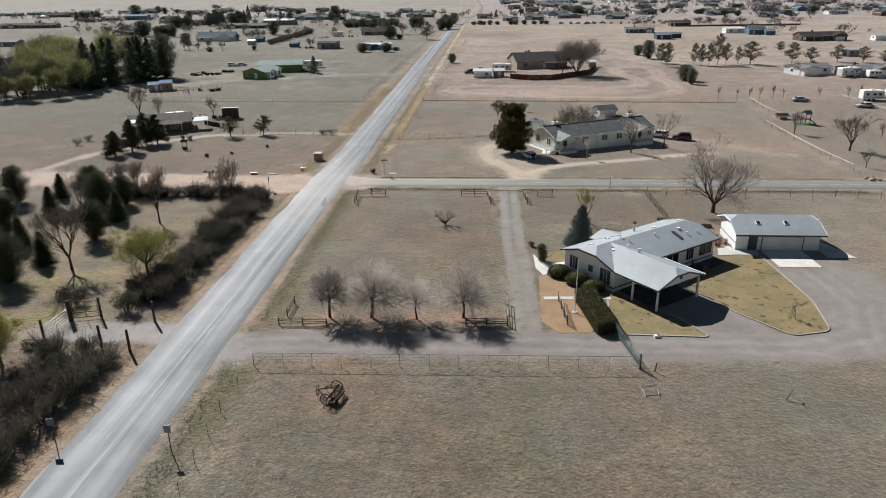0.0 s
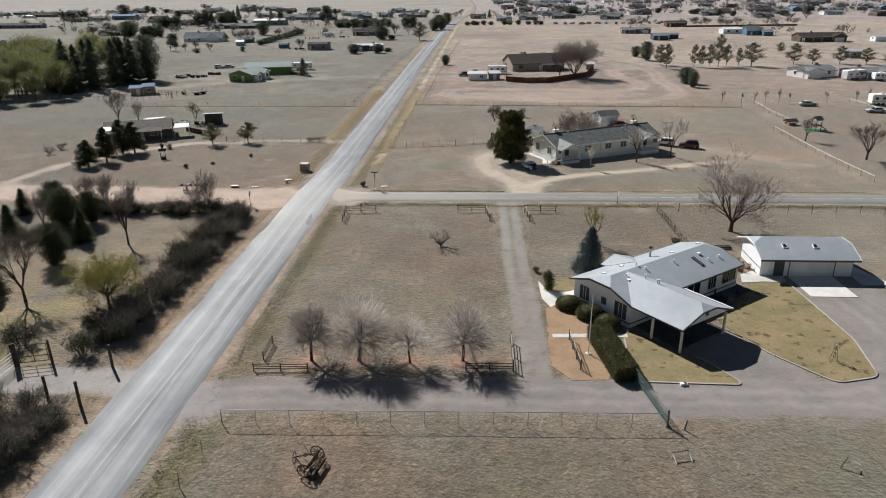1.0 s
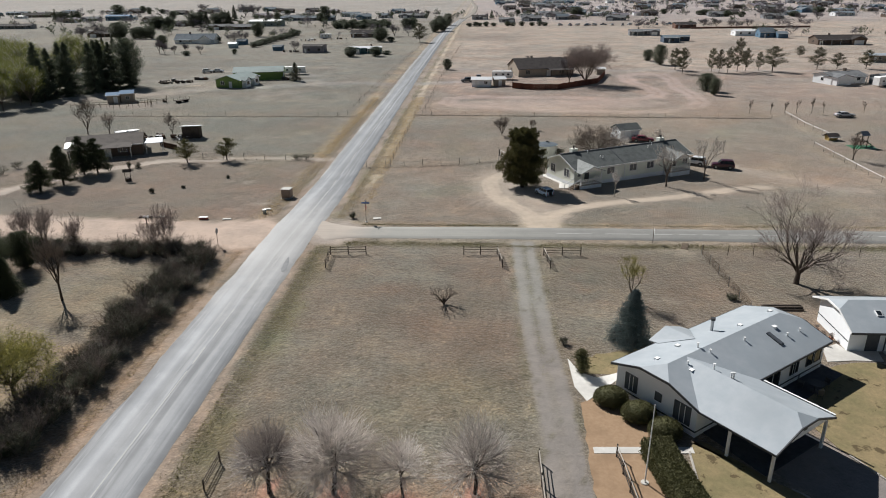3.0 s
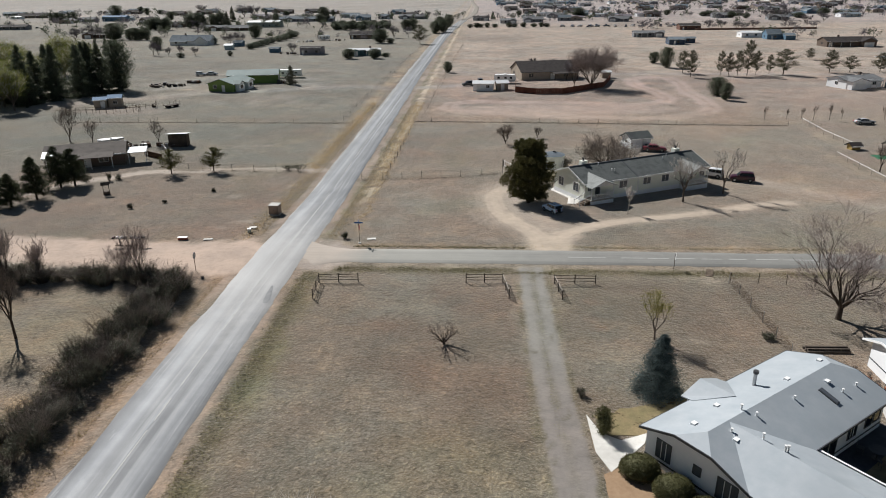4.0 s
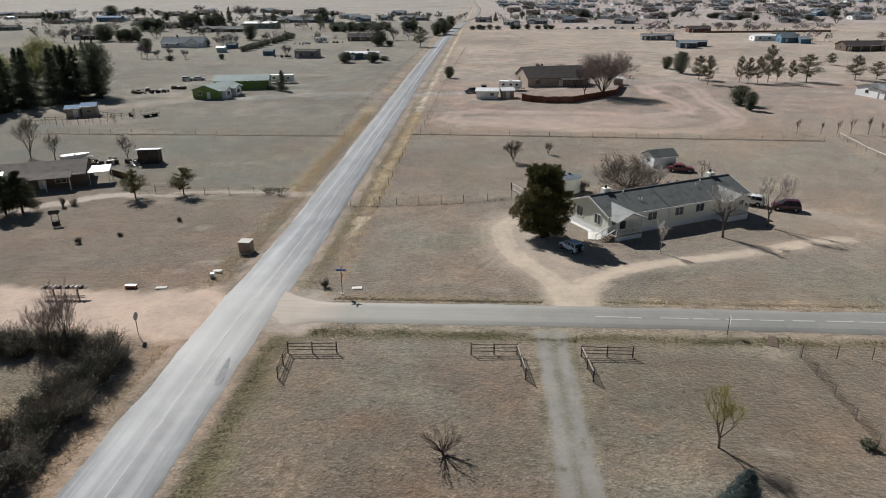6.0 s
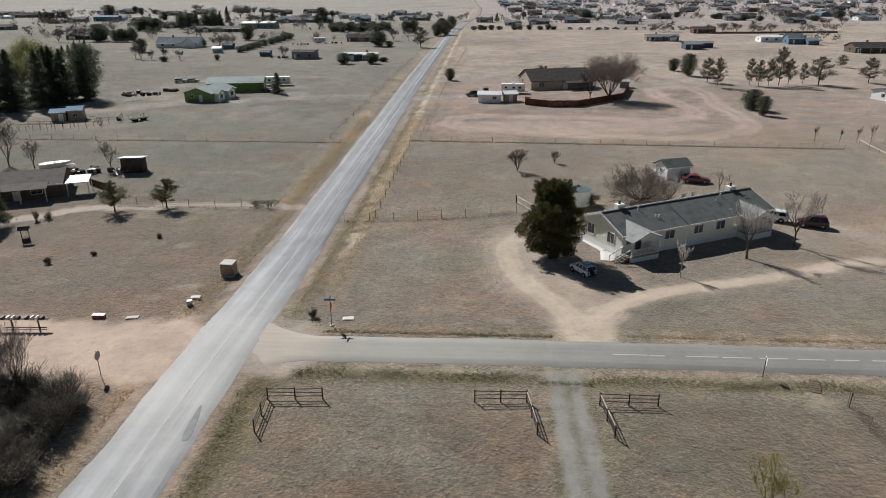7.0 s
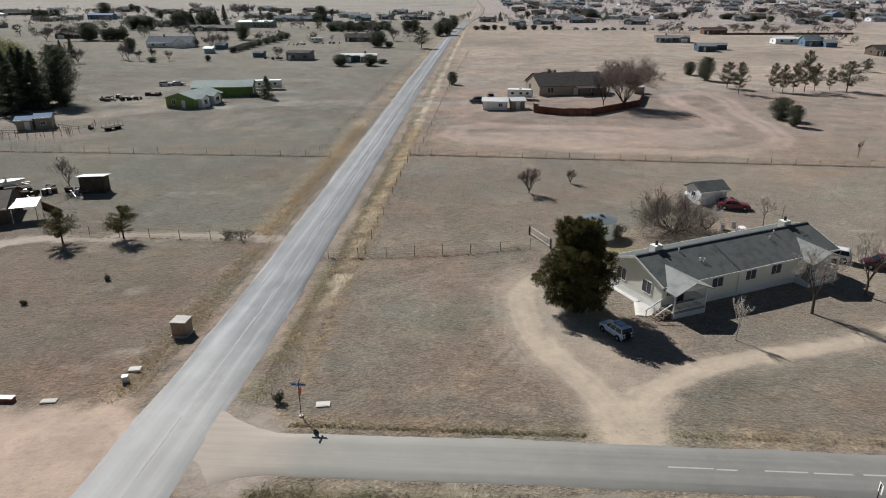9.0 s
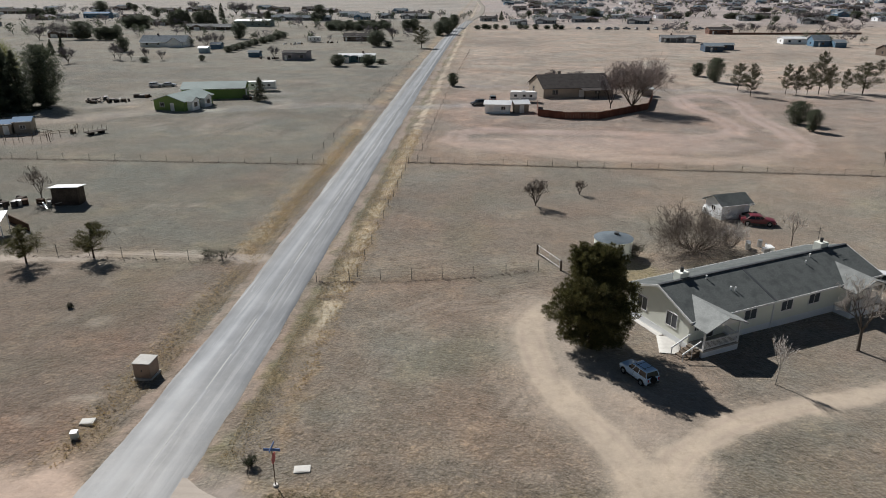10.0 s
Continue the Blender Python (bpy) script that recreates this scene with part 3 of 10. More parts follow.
    for o_ in (0.8, 2.1, 3.2):
        lay(0.3 * (1 - step(np.abs(away(X, Y + 0.3 * wob(X, Y, 11, 53), DIRT_ROAD) - o_), 0.1, 0.5)) * step(wob(X, Y, 12, 54), -0.2, 0.8), (0.42, 0.315, 0.23), 0.0)
    lay(1 - step(np.hypot((wx + 34) / 5, (wy - 111) / 7), 0.7, 1.1), (0.455, 0.338, 0.245), 0.1)
    lay(1 - step(np.hypot((wx + 22) / 4.5, (wy - 111.5) / 5.6), 0.7, 1.1), (0.325, 0.272, 0.215), 0.2)
    lay(0.9 * (1 - step(away(wx, wy, LEFT_TRACK), 0.9, 2.0)), (0.40, 0.33, 0.25), 0.1)
    lay(0.8 * (1 - step(away(wx, wy, [(2.4, 139), (3.4, 132), (6.0, 125.5), (7.4, 120)]), 2.0, 4.6)), (0.40, 0.325, 0.245), 0.1)
    lay(0.75 * (1 - step(np.hypot((wx - 8.0) / 8, (wy - 129) / 8), 0.5, 1.1)), (0.315, 0.255, 0.188), 0.4)
    lx, ly = X + 0.25 * wob(X, Y, 2.3, 45), Y + 0.25 * wob(X, Y, 2.7, 46)
    lay(0.75 * (1 - step(away(lx, ly, LOOP), 1.4, 4.2)), (0.350, 0.285, 0.208), 0.35)
    lay(0.6 * (1 - step(away(lx, ly, LOOP_B), 1.0, 3.0)), (0.345, 0.280, 0.205), 0.4)
    lay(0.9 * (1 - step(away(lx, ly, LOOP), 1.1, 1.8)), (0.445, 0.355, 0.245), 0.0)
    lay(0.9 * (1 - step(away(lx, ly, LOOP_B), 0.8, 1.5)), (0.445, 0.355, 0.245), 0.0)
    for o_ in (2.0, 2.7, 3.5, 4.4):
        lay(0.42 * (1 - step(np.abs(away(X, Y, LOOP) - o_), 0.1, 0.42)) * step(2.2 - X, -1, 1.5) * step(Y, 121, 127) * step(wob(X, Y, 10, 98), -0.8, 0.2), (0.400, 0.325, 0.240), 0.2)
    rut = np.minimum(np.abs(away(X, Y, LOOP) - 0.8), np.abs(away(X, Y, LOOP_B) - 0.65))
    lay(0.6 * (1 - step(rut, 0.05, 0.42)) * step(wob(X, Y, 9, 41), -0.5, 0.5), (0.35, 0.27, 0.195), 0.0)
    lay(0.85 * (1 - step(np.hypot((lx - 6.4) / 3.3, (ly - 116.8) / 4.2), 0.6, 1.05)), (0.445, 0.355, 0.245), 0.0)
    lay(0.5 * (1 - step(np.hypot((wx - 25) / 8, (wy - 163) / 6), 0.4, 1.1)), (0.42, 0.33, 0.24))
    lay(0.7 * (1 - step(np.hypot((wx - 12) / 5, (wy - 155) / 4.5), 0.5, 1.1)), (0.26, 0.23, 0.10))
    hx, hy = X + 0.6 * wob(X, Y, 13, 71), Y + 0.8 * wob(X, Y, 15, 72)
    lay(0.72 * (1 - step(away(hx, hy, HILL), 1.7, 3.7)) * (0.8 + 0.2 * wob(X, Y, 21, 73)), (0.470, 0.345, 0.248), 0.0)
    for dy in (-0.9, 0.9):
        lay(0.35 * (1 - step(away(X, Y + dy * 1.3, HILL), 0.2, 0.7)), (0.36, 0.265, 0.195))
    lay(0.65 * (1 - step(np.hypot((wx - 20) / 36, (wy - 222) / 9), 0.6, 1.1)), (0.43, 0.320, 0.235), 0.3)
    lay(0.75 * (1 - step(away(wx, wy, [(-24, 265), (-12, 268), (0, 272)]), 2.0, 4.5)), (0.40, 0.36, 0.32))
    lay(0.75 * (1 - step(away(wx, wy, [(-27, 306), (0, 304), (60, 300), (130, 296), (190, 300)]), 1.4, 3.5)), (0.40, 0.355, 0.30))
    lay(0.7 * (1 - step(away(wx, wy, [(-31, 262), (-45, 268), (-62, 264), (-75, 258)]), 2.5, 6.0)), (0.33, 0.315, 0.285))
    lay(0.8 * (1 - step(np.hypot((wx - 36.5) / 9, (wy - 68) / 15), 0.7, 1.1)), (0.196, 0.176, 0.160), 0.0)
    for line, w in (([(33.5, 59.0), (37.6, 66.5), (38.2, 74), (37.5, 81)], 3.6), ([(13, 56.6), (21, 57.2), (24.5, 60), (21.0, 65.5)], 2.6)):
        lay(0.92 * (1 - step(away(X + 0.3 * wob(X, Y, 2.9, 61), Y + 0.3 * wob(X, Y, 3.3, 62), line), w, w + 0.9)), (0.203, 0.177, 0.157), 0.0)
    lay(0.5 * (1 - step(away(X, Y, [(26.5, 57.0), (28.5, 58.0), (29.3, 60.5)]), 0.2, 0.9)), (0.34, 0.300, 0.265), 0.0)
    lay(0.6 * (1 - step(away(wx, wy, [(-76, 258), (-100, 262), (-112, 285), (-108, 300)]), 2.5, 5.0)), (0.36, 0.325, 0.265))
    lay(0.6 * (1 - step(away(wx, wy, [(-128, 262), (-118, 246), (-122, 228)]), 2.5, 6.0)), (0.36, 0.32, 0.25))
    lay(0.55 * (1 - step(np.hypot((wx - 47) / 12, (wy - 146) / 9), 0.4, 1.1)), (0.40, 0.30, 0.22))
    lay(0.8 * step(X, 6, 9) * (1 - step(X, 30, 42)) * step(Y, 88, 96) * (1 - step(Y, 104.5, 106.5)), (0.165, 0.152, 0.114))
    lay(0.5 * (1 - step(away(wx, wy, [(23.2, 105.4), (22.4, 98.5), (23.2, 90)]), 0.3, 1.1)), (0.36, 0.30, 0.215), 0.3)
    # the straight drive: two pale wheel lanes with weeds between and beside them
    dt = away(X, Y, TRACK) + 0.12 * wob(X, Y, 2.2, 42)
    south = 1 - step(Y, 70, 84)
    end_n = 1 - step(Y, 107.5, 109.5)
    lay(0.55 * (1 - step(dt, 1.2, 2.6)) * end_n, (0.25, 0.218, 0.165), 0.4)
    lay((0.88 + 0.06 * south) * (1 - step(dt, 1.25, 1.6)) * end_n, (0.208, 0.199, 0.165), 0.12)
    lay(0.8 * (1 - step(np.abs(dt - 0.85), 0.22, 0.62)) * end_n * (0.6 + 0.3 * wob(X, Y, 5, 47)), (0.250, 0.236, 0.200), 0.0)
    lay(0.75 * (1 - step(dt, 1.3, 1.7)) * (1 - step(Y, 78, 94)), (0.228, 0.196, 0.166), 0.12)
    lay(0.5 * (1 - step(dt, 1.2, 1.5)) * step(wob(X, Y, 2.6, 106), 0.5, 0.9) * end_n, (0.140, 0.130, 0.085), 0.7)
    lay((0.34 - 0.26 * south) * (1 - step(dt, 0.1, 0.45)) * step(wob(X, Y, 4, 43), -0.8, 0.3) * end_n, (0.155, 0.145, 0.085), 0.8)
    lay(0.55 * (1 - step(np.abs(dt - 1.75), 0.15, 0.5)) * step(wob(X, Y, 6, 44), -0.4, 0.6) * end_n * (Y < 107), (0.150, 0.138, 0.078), 1.0)
    lay(0.6 * (1 - step(away(wx, wy, LOW_DRIVE), 2.0, 3.8)), (0.27, 0.235, 0.20), 0.3)
    ld = away(X + 0.3 * wob(X, Y, 2.9, 61), Y + 0.3 * wob(X, Y, 3.3, 62), LOW_DRIVE)
    lay(0.95 * (1 - step(ld, 1.9, 2.7)), (0.203, 0.177, 0.157), 0.0)
    lay(0.55 * (1 - step(np.abs(ld - 0.9), 0.15, 0.6)), (0.270, 0.240, 0.212), 0.0)
    lay(0.9 * (1 - step(np.hypot((wx + 23.6) / 2.2, (wy - 54.2) / 4.0), 0.5, 1.1)), (0.28, 0.25, 0.23), 0.0)
    lay(0.9 * (1 - step(away(X + 0.4 * wob(X, Y, 3, 63), Y + 0.4 * wob(X, Y, 3.4, 64), GATE_DRIVE), 1.5, 2.5)), (0.31, 0.285, 0.262), 0.0)
    lay(0.55 * step(wob(X, Y, 15, 101), -0.5, 0.7) * step(X, -19, -15) * (1 - step(X, 36, 46)) * step(Y, 70, 84) * (1 - step(Y, 103, 105.5)) * step(dt, 1.8, 2.6), (0.198, 0.146, 0.108))
    lay(0.4 * step(wob(X, Y, 5, 102), 0.3, 0.9) * step(X, -16, -12) * (1 - step(X, 28, 36)) * step(Y, 80, 90) * (1 - step(Y, 102, 105)) * step(dt, 2.0, 3.0), (0.245, 0.160, 0.112))
    lay(0.5 * step(X, 9, 16) * (1 - step(X, 40, 50)) * step(Y, 84, 92) * (1 - step(Y, 103, 105)), (0.140, 0.116, 0.086))
    for line in ([(-35.0, 202.4), (-70, 203), (-105.6, 203.2)], [(-19.9, 205.0), (11.4, 203.4), (40, 201.6), (70.0, 199.8)], [(-36.7, 155.6), (-58, 156.6), (-64, 158)], [(-23.9, 150.3), (-6.4, 152.9), (1.2, 155.2)]):
        fl = away(X, Y, line)
        lay(0.5 * (1 - step(fl, 0.5, 1.5)) * step(wob(X, Y, 9, 103), -0.9, 0.1), (0.17, 0.145, 0.095))
        lay(0.4 * (1 - step(np.abs(fl - 2.2), 0.3, 1.2)) * step(wob(X, Y, 14, 104), -0.3, 0.5), (0.34, 0.30, 0.22))
    lay(0.6 * (1 - step(np.hypot((wx + 103) / 14, (wy - 220) / 8), 0.5, 1.1)), (0.285, 0.205, 0.152), 0.4)
    lay(0.6 * (1 - step(away(wx, wy, [(-132, 226), (-120, 236), (-104, 246), (-92, 256)]), 2.5, 7.0)), (0.325, 0.262, 0.198), 0.4)
    lay(0.55 * step(wob(X, Y, 7, 105), 0.25, 0.8) * (1 - step(np.hypot((wx + 72) / 24, (wy - 236) / 9), 0.5, 1.1)), (0.34, 0.295, 0.235), 0.4)
    # small pale scuffs in the mown fields
    for k in range(34):
        r_ = np.random.RandomState(300 + k)
        cx, cy = (r_.uniform(-64, -36), r_.uniform(116, 200)) if k % 2 else (r_.uniform(-18, 60), r_.uniform(60, 200))
        lay(0.45 * (1 - step(np.hypot((wx - cx) / r_.uniform(0.8, 2.2), (wy - cy) / r_.uniform(0.6, 1.6)), 0.3, 1.1)), (0.40, 0.345, 0.265), 0.4)
    # pale ground beyond the parked cars, straw along the paddock
    lay(0.5 * (1 - step(away(wx, wy, [(45, 150), (49, 146), (53, 141.5), (59, 136)]), 0.8, 3.4)), (0.42, 0.345, 0.265), 0.2)
    lay(0.6 * (1 - step(away(wx, wy, [(64.5, 206), (73.5, 203), (73.0, 176.5)]), 0.8, 3.0)), (0.40, 0.335, 0.235))
    lay(0.5 * (1 - step(away(wx, wy, [(66.0, 168.8), (64.6, 122.5)]), 0.5, 2.4)), (0.40, 0.335, 0.235))
    lay(0.5 * (1 - step(np.hypot((wx + 16) / 6, (wy - 98.5) / 2.2), 0.3, 1.1)), (0.36, 0.27, 0.195))
    # reddish dirt under the four fruit trees and round the bonfire spot
    for tx in (-15.9, -11.6, -7.0, -2.3):
        lay(0.4 * (1 - step(np.hypot(wx - tx, wy - 61.4), 0.4, 1.9)), (0.36, 0.22, 0.165))
        lay(0.75 * (1 - step(np.hypot(wx - tx, wy - 61.0), 0.3, 1.1)), (0.45, 0.215, 0.155), 0.4)
    lay(0.45 * (1 - step(np.hypot(wx + 12.5, wy - 46.5), 0.8, 3.0)), (0.35, 0.25, 0.185))
    lay(0.5 * step(wob(X, Y, 5, 31), 0.1, 0.8) * step(Y, 56, 60) * (1 - step(Y, 62, 66)) * step(X, -22, -20) * (1 - step(X, 1, 3)), (0.33, 0.225, 0.165))
    lay(0.8 * (1 - step(np.hypot((wx + 48) / 15, (wy - 78) / 27), 0.6, 1.1)) * step(wob(X, Y, 7, 32), -0.7, 0.4), (0.365, 0.290, 0.195))
    lay(0.8 * (1 - step(np.hypot((wx + 49) / 10, (wy - 64) / 14), 0.4, 1.1)) * step(wob(X, Y, 6, 33), -0.5, 0.5), (0.305, 0.275, 0.115))
    for x0, y0 in ((63, 150), (50, 205), (90, 170)):
        lay(0.4 * (1 - step(np.hypot((wx - x0) / 18, (wy - y0) / 16), 0.4, 1.1)), (0.37, 0.27, 0.20))
    lay(0.55 * step(X, 67.5, 70) * (1 - step(X, 118, 130)) * step(Y, 117, 120) * (1 - step(Y, 200, 206)) * step(wob(X, Y, 24, 81), -0.8, 0.3), (0.225, 0.182, 0.148))
    # haze over the eastern plain put into the ground colour: bluer, less green
    east_haze = (step(X, -22, -10) * step(Y, 202, 240))[..., None]
    C[..., :3] *= 1 + east_haze * np.array([0.0, -0.015, 0.06])
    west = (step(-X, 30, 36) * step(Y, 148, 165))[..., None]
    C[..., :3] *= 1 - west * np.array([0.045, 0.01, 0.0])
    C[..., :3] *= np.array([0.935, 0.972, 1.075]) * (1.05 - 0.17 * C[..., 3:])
    # distance haze in the colour: blue raised step by step northwards
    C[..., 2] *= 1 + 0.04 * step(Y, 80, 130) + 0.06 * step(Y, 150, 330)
    return C


def build_ground():
    xs = spread(-78, 62, 0.55, (-4200, 4200), 1.08)
    ys = spread(28, 168, 0.55, (-700, 4600), 1.02)
    X, Y = np.meshgrid(xs, ys)
    Z = ground_z(X, Y)
    near = np.exp(-np.maximum(0, np.hypot(X, Y - 90) - 150) / 200)
    yard = step(X, 3, 6) * (1 - step(X, 44, 48)) * step(Y, 50, 54) * (1 - step(Y, 83, 87))
    Z = Z + 0.025 * wob(X, Y, 7, 1) * near * (1 - yard)
    # shallow ditches on both sides of the road
    for cx in (ROAD_L - 2.6, ROAD_R + 2.4):
        away_cross = step(np.abs(Y - 111.5), 6, 12)
        Z = Z - 0.22 * np.exp(-((X - cx) / 0.9) ** 2) * away_cross * step(np.abs(Y - 56), 3, 10)
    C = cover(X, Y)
    ny, nx = X.shape
    me = bpy.data.meshes.new("ground")
    idx = np.arange(ny * nx).reshape(ny, nx)
    quads = np.stack([idx[:-1, :-1], idx[:-1, 1:], idx[1:, 1:], idx[1:, :-1]], -1).reshape(-1, 4)
    me.vertices.add(ny * nx)
    me.vertices.foreach_set("co", np.stack([X, Y, Z], -1).astype(np.float32).ravel())
    me.loops.add(quads.size)
    me.loops.foreach_set("vertex_index", quads.astype(np.int32).ravel())
    me.polygons.add(len(quads))
    me.polygons.foreach_set("loop_start", np.arange(0, quads.size, 4, dtype=np.int32))
    me.update(calc_edges=True)
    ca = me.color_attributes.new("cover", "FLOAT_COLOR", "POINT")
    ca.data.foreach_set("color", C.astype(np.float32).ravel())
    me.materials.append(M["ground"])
    me.shade_smooth()
    return tagged(new("ground", me), "dry winter grassland with bare reddish dirt patches", "ground", kind="structure")


def strip(line, half, lift, rough_edge=0.25, seg=1.2, seed=0, edge_drop=0.07, crown=0.03, cols=(-1.0, -0.93, -0.5, 0.0, 0.5, 0.93, 1.0)):
    """A road surface along a line: crowned, its ragged edges sunk into the ground."""
    r = np.random.RandomState(seed)
    pts = [np.array(line[0], float)]
    for a, b in zip(line[:-1], line[1:]):
        a, b = np.array(a, float), np.array(b, float)
        n = max(1, int(np.linalg.norm(b - a) / seg))
        pts += [a + (b - a) * k / n for k in range(1, n + 1)]
    pts = np.array(pts)
    for _ in range(6 if len(line) > 2 else 0):
        pts[1:-1] = (pts[:-2] + 2 * pts[1:-1] + pts[2:]) / 4
    tan = np.gradient(pts, axis=0)
    tan /= np.linalg.norm(tan, axis=1)[:, None]
    nor = np.stack([tan[:, 1], -tan[:, 0]], 1)
    b = Build()
    el, er = r.uniform(-1, 1, len(pts)), r.uniform(-1, 1, len(pts))
    for _ in range(4):
        el[1:-1], er[1:-1] = (el[:-2] + el[1:-1] + el[2:]) / 3, (er[:-2] + er[1:-1] + er[2:]) / 3
    el, er = el * rough_edge * 1.4 + r.uniform(-1, 1, len(pts)) * rough_edge * 0.25, er * rough_edge * 1.4 + r.uniform(-1, 1, len(pts)) * rough_edge * 0.25
    for i, p in enumerate(pts):
        for c in cols:
            w = half + (el[i] if c < 0 else er[i]) * (abs(c) > 0.9)
            q = p + nor[i] * c * w
            z = gz(*q) + lift + crown * (1 - abs(c)) - (edge_drop + lift if abs(c) == 1 else 0)
            b.v.append((q[0], q[1], z))
    k = len(cols)
    for i in range(len(pts) - 1):
        for j in range(k - 1):
            b.f.append((i * k + j, i * k + j + 1, (i + 1) * k + j + 1, (i + 1) * k + j))
    return b


def earthen(name, b, label, category):
    """A strip of the ground itself, in the ground's colours."""
    ob = whole(name, b, M["ground"], label, category)
    v = np.array(b.v)
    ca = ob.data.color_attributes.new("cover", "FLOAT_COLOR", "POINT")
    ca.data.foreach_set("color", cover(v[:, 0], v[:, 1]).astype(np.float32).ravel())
    return ob


def whole(name, b, material, label, category, kind="structure", smooth=True, group=""):
    return tagged(new(name, b.mesh(name, material, smooth)), label, category, group, kind)


build_ground()
mid = (ROAD_L + ROAD_R) / 2
whole("road", strip([(mid, -60), (mid, 125), (mid - 0.5, 165), (mid - 0.8, 220), (mid - 1.5, 300), (mid - 1.7, 400), (mid - 1.4, 490), (mid + 0.6, 560), (mid + 3.4, 630), (mid + 6.6, 700)], 3.35, 0.05, 0.2, 1.1, 1),
      M["road"], "pale worn two-lane asphalt road across dry fields", "road")
whole("road_far", strip([(mid + 6.7, 704), (mid + 11.0, 760), (mid + 14.6, 836), (mid + 15.3, 1028), (mid + 4, 1338), (mid - 10, 1900)], 3.0, 0.25, 0.2, 12, 2), M["track"], "distant pale continuation of the straight road", "road")
side = strip([(ROAD_R - 0.4, 111.7), (0, 111.9), (45, 111.6), (160, 110.5), (420, 108)], 2.55, 0.045, 0.2, 0.7, 3)
for k, (x, y, z) in enumerate(side.v):
    u = min(1.0, max(0.0, (x - ROAD_R + 0.4) / 6.5))
    if u < 1:
        # the flared mouth, sunk a little where it meets the main road
        side.v[k] = (x, 111.7 + (y - 111.7) * (1 + (1.45 if y < 111.7 else 1.0) * (1 - u) ** 2.3), z - 0.035 * (1 - u) ** 3)
whole("side_road", side, M["side_road"], "grey asphalt side road meeting the main road", "road")


patch_b = Build()
for k in range(9):
    x, y = -25.15 - 0.065 * k, 97.4 + 0.55 * k
    w = (0.16, 0.3, 0.34, 0.26, 0.3, 0.24, 0.2, 0.14, 0.05)[k]
    patch_b.v += [(x - w, y, 0.078), (x + w, y + 0.1, 0.078)]
    if k:
        patch_b.f.append((2 * k - 2, 2 * k - 1, 2 * k + 1, 2 * k))
M["repair"] = surf("dark_road_repair", (0.215, 0.22, 0.225), (0.28, 0.28, 0.28), 4.0, 0.8, 0.3, vary=0.0)
whole("road_patch", patch_b, M["repair"], "dark asphalt repair patch in the pale road", "road patch")
FINE = tuple(-1 + k / 8 for k in range(17))
earthen("dirt_road", strip(DIRT_ROAD, 4.4, 0.012, 0.3, 0.6, 4, 0.02, 0.02, FINE), "smooth reddish dirt road opposite the side road", "road")
earthen("driveway", strip(LOW_DRIVE, 2.9, 0.012, 0.2, 0.5, 5, 0.03, 0.012, FINE), "grey gravel drive curving round to the garage", "driveway")
earthen("gate_drive", strip(GATE_DRIVE, 2.7, 0.012, 0.2, 0.5, 7, 0.03, 0.012, FINE), "pale gravel drive through the field gate", "driveway")
earthen("straight_drive", strip(TRACK, 2.2, 0.010, 0.1, 0.4, 6, 0.02, 0.010, FINE), "straight gravel drive with grassy middle", "driveway")
earthen("loop_drive", strip(LOOP, 3.2, 0.012, 0.2, 0.5, 8, 0.02, 0.015, FINE), "sandy dirt drive under the pine beside the cream house", "driveway")
earthen("loop_drive", strip(LOOP_B, 2.4, 0.018, 0.2, 0.5, 9, 0.03, 0.012, FINE), "sandy dirt track passing the front of the cream house", "driveway")


def dashes(x0, x1, y, step_len, fill, half, along, seed, sk=0.0):
    r = random.Random(seed)
    b = Build()
    p = x0
    while p < x1:
        n = step_len * fill * r.uniform(0.5, 1.2)
        o = r.uniform(-0.04, 0.04)
        if along == "Y":
            z = gz(y, p) + 0.095
            b.add([(y - half + o, p, z), (y + half + o, p, z), (y + half + o, p + n, gz(y, p + n) + 0.095), (y - half + o, p + n, gz(y, p + n) + 0.095)], [(0, 1, 2, 3)])
        else:
            z = gz(p, y) + 0.08
            b.add([(p, y - half + o, z), (p + n, y - half + o, z), (p + n, y + half + o, z), (p, y + half + o, z)], [(0, 1, 2, 3)])
        p += step_len
    return b


def road_line():
    """What is left of the main road's centre line: long worn strokes, thinner here and there."""
    r = random.Random(7)
    b = Build()
    p = 22.0
    ys, off = (0, 125, 165, 220, 300, 400), (0.0, 0.0, -0.5, -0.8, -1.5, -1.7)
    while p < 330:
        n = r.uniform(3.0, 11.0)
        w = r.uniform(0.035, 0.06)
        for k in range(int(n)):
            q0, q1 = p + k, p + k + 1
            x0, x1 = (mid + 0.16 + float(np.interp(q, ys, off)) for q in (q0, q1))
            b.add([(x0 - w, q0, gz(x0, q0) + 0.09), (x0 + w, q0, gz(x0, q0) + 0.09), (x1 + w, q1, gz(x1, q1) + 0.09), (x1 - w, q1, gz(x1, q1) + 0.09)], [(0, 1, 2, 3)])
        p += n + r.choice((0.6, 1.5, 3.5))
    return b


whole("centre_line", road_line(), M["line"], "worn pale centre line of the main road", "road marking", smooth=False)
whole("centre_line", dashes(8, 90, 111.75, 3.2, 0.82, 0.07, "X", 2), M["line"], "broken pale centre line of the side road", "road marking", smooth=False)


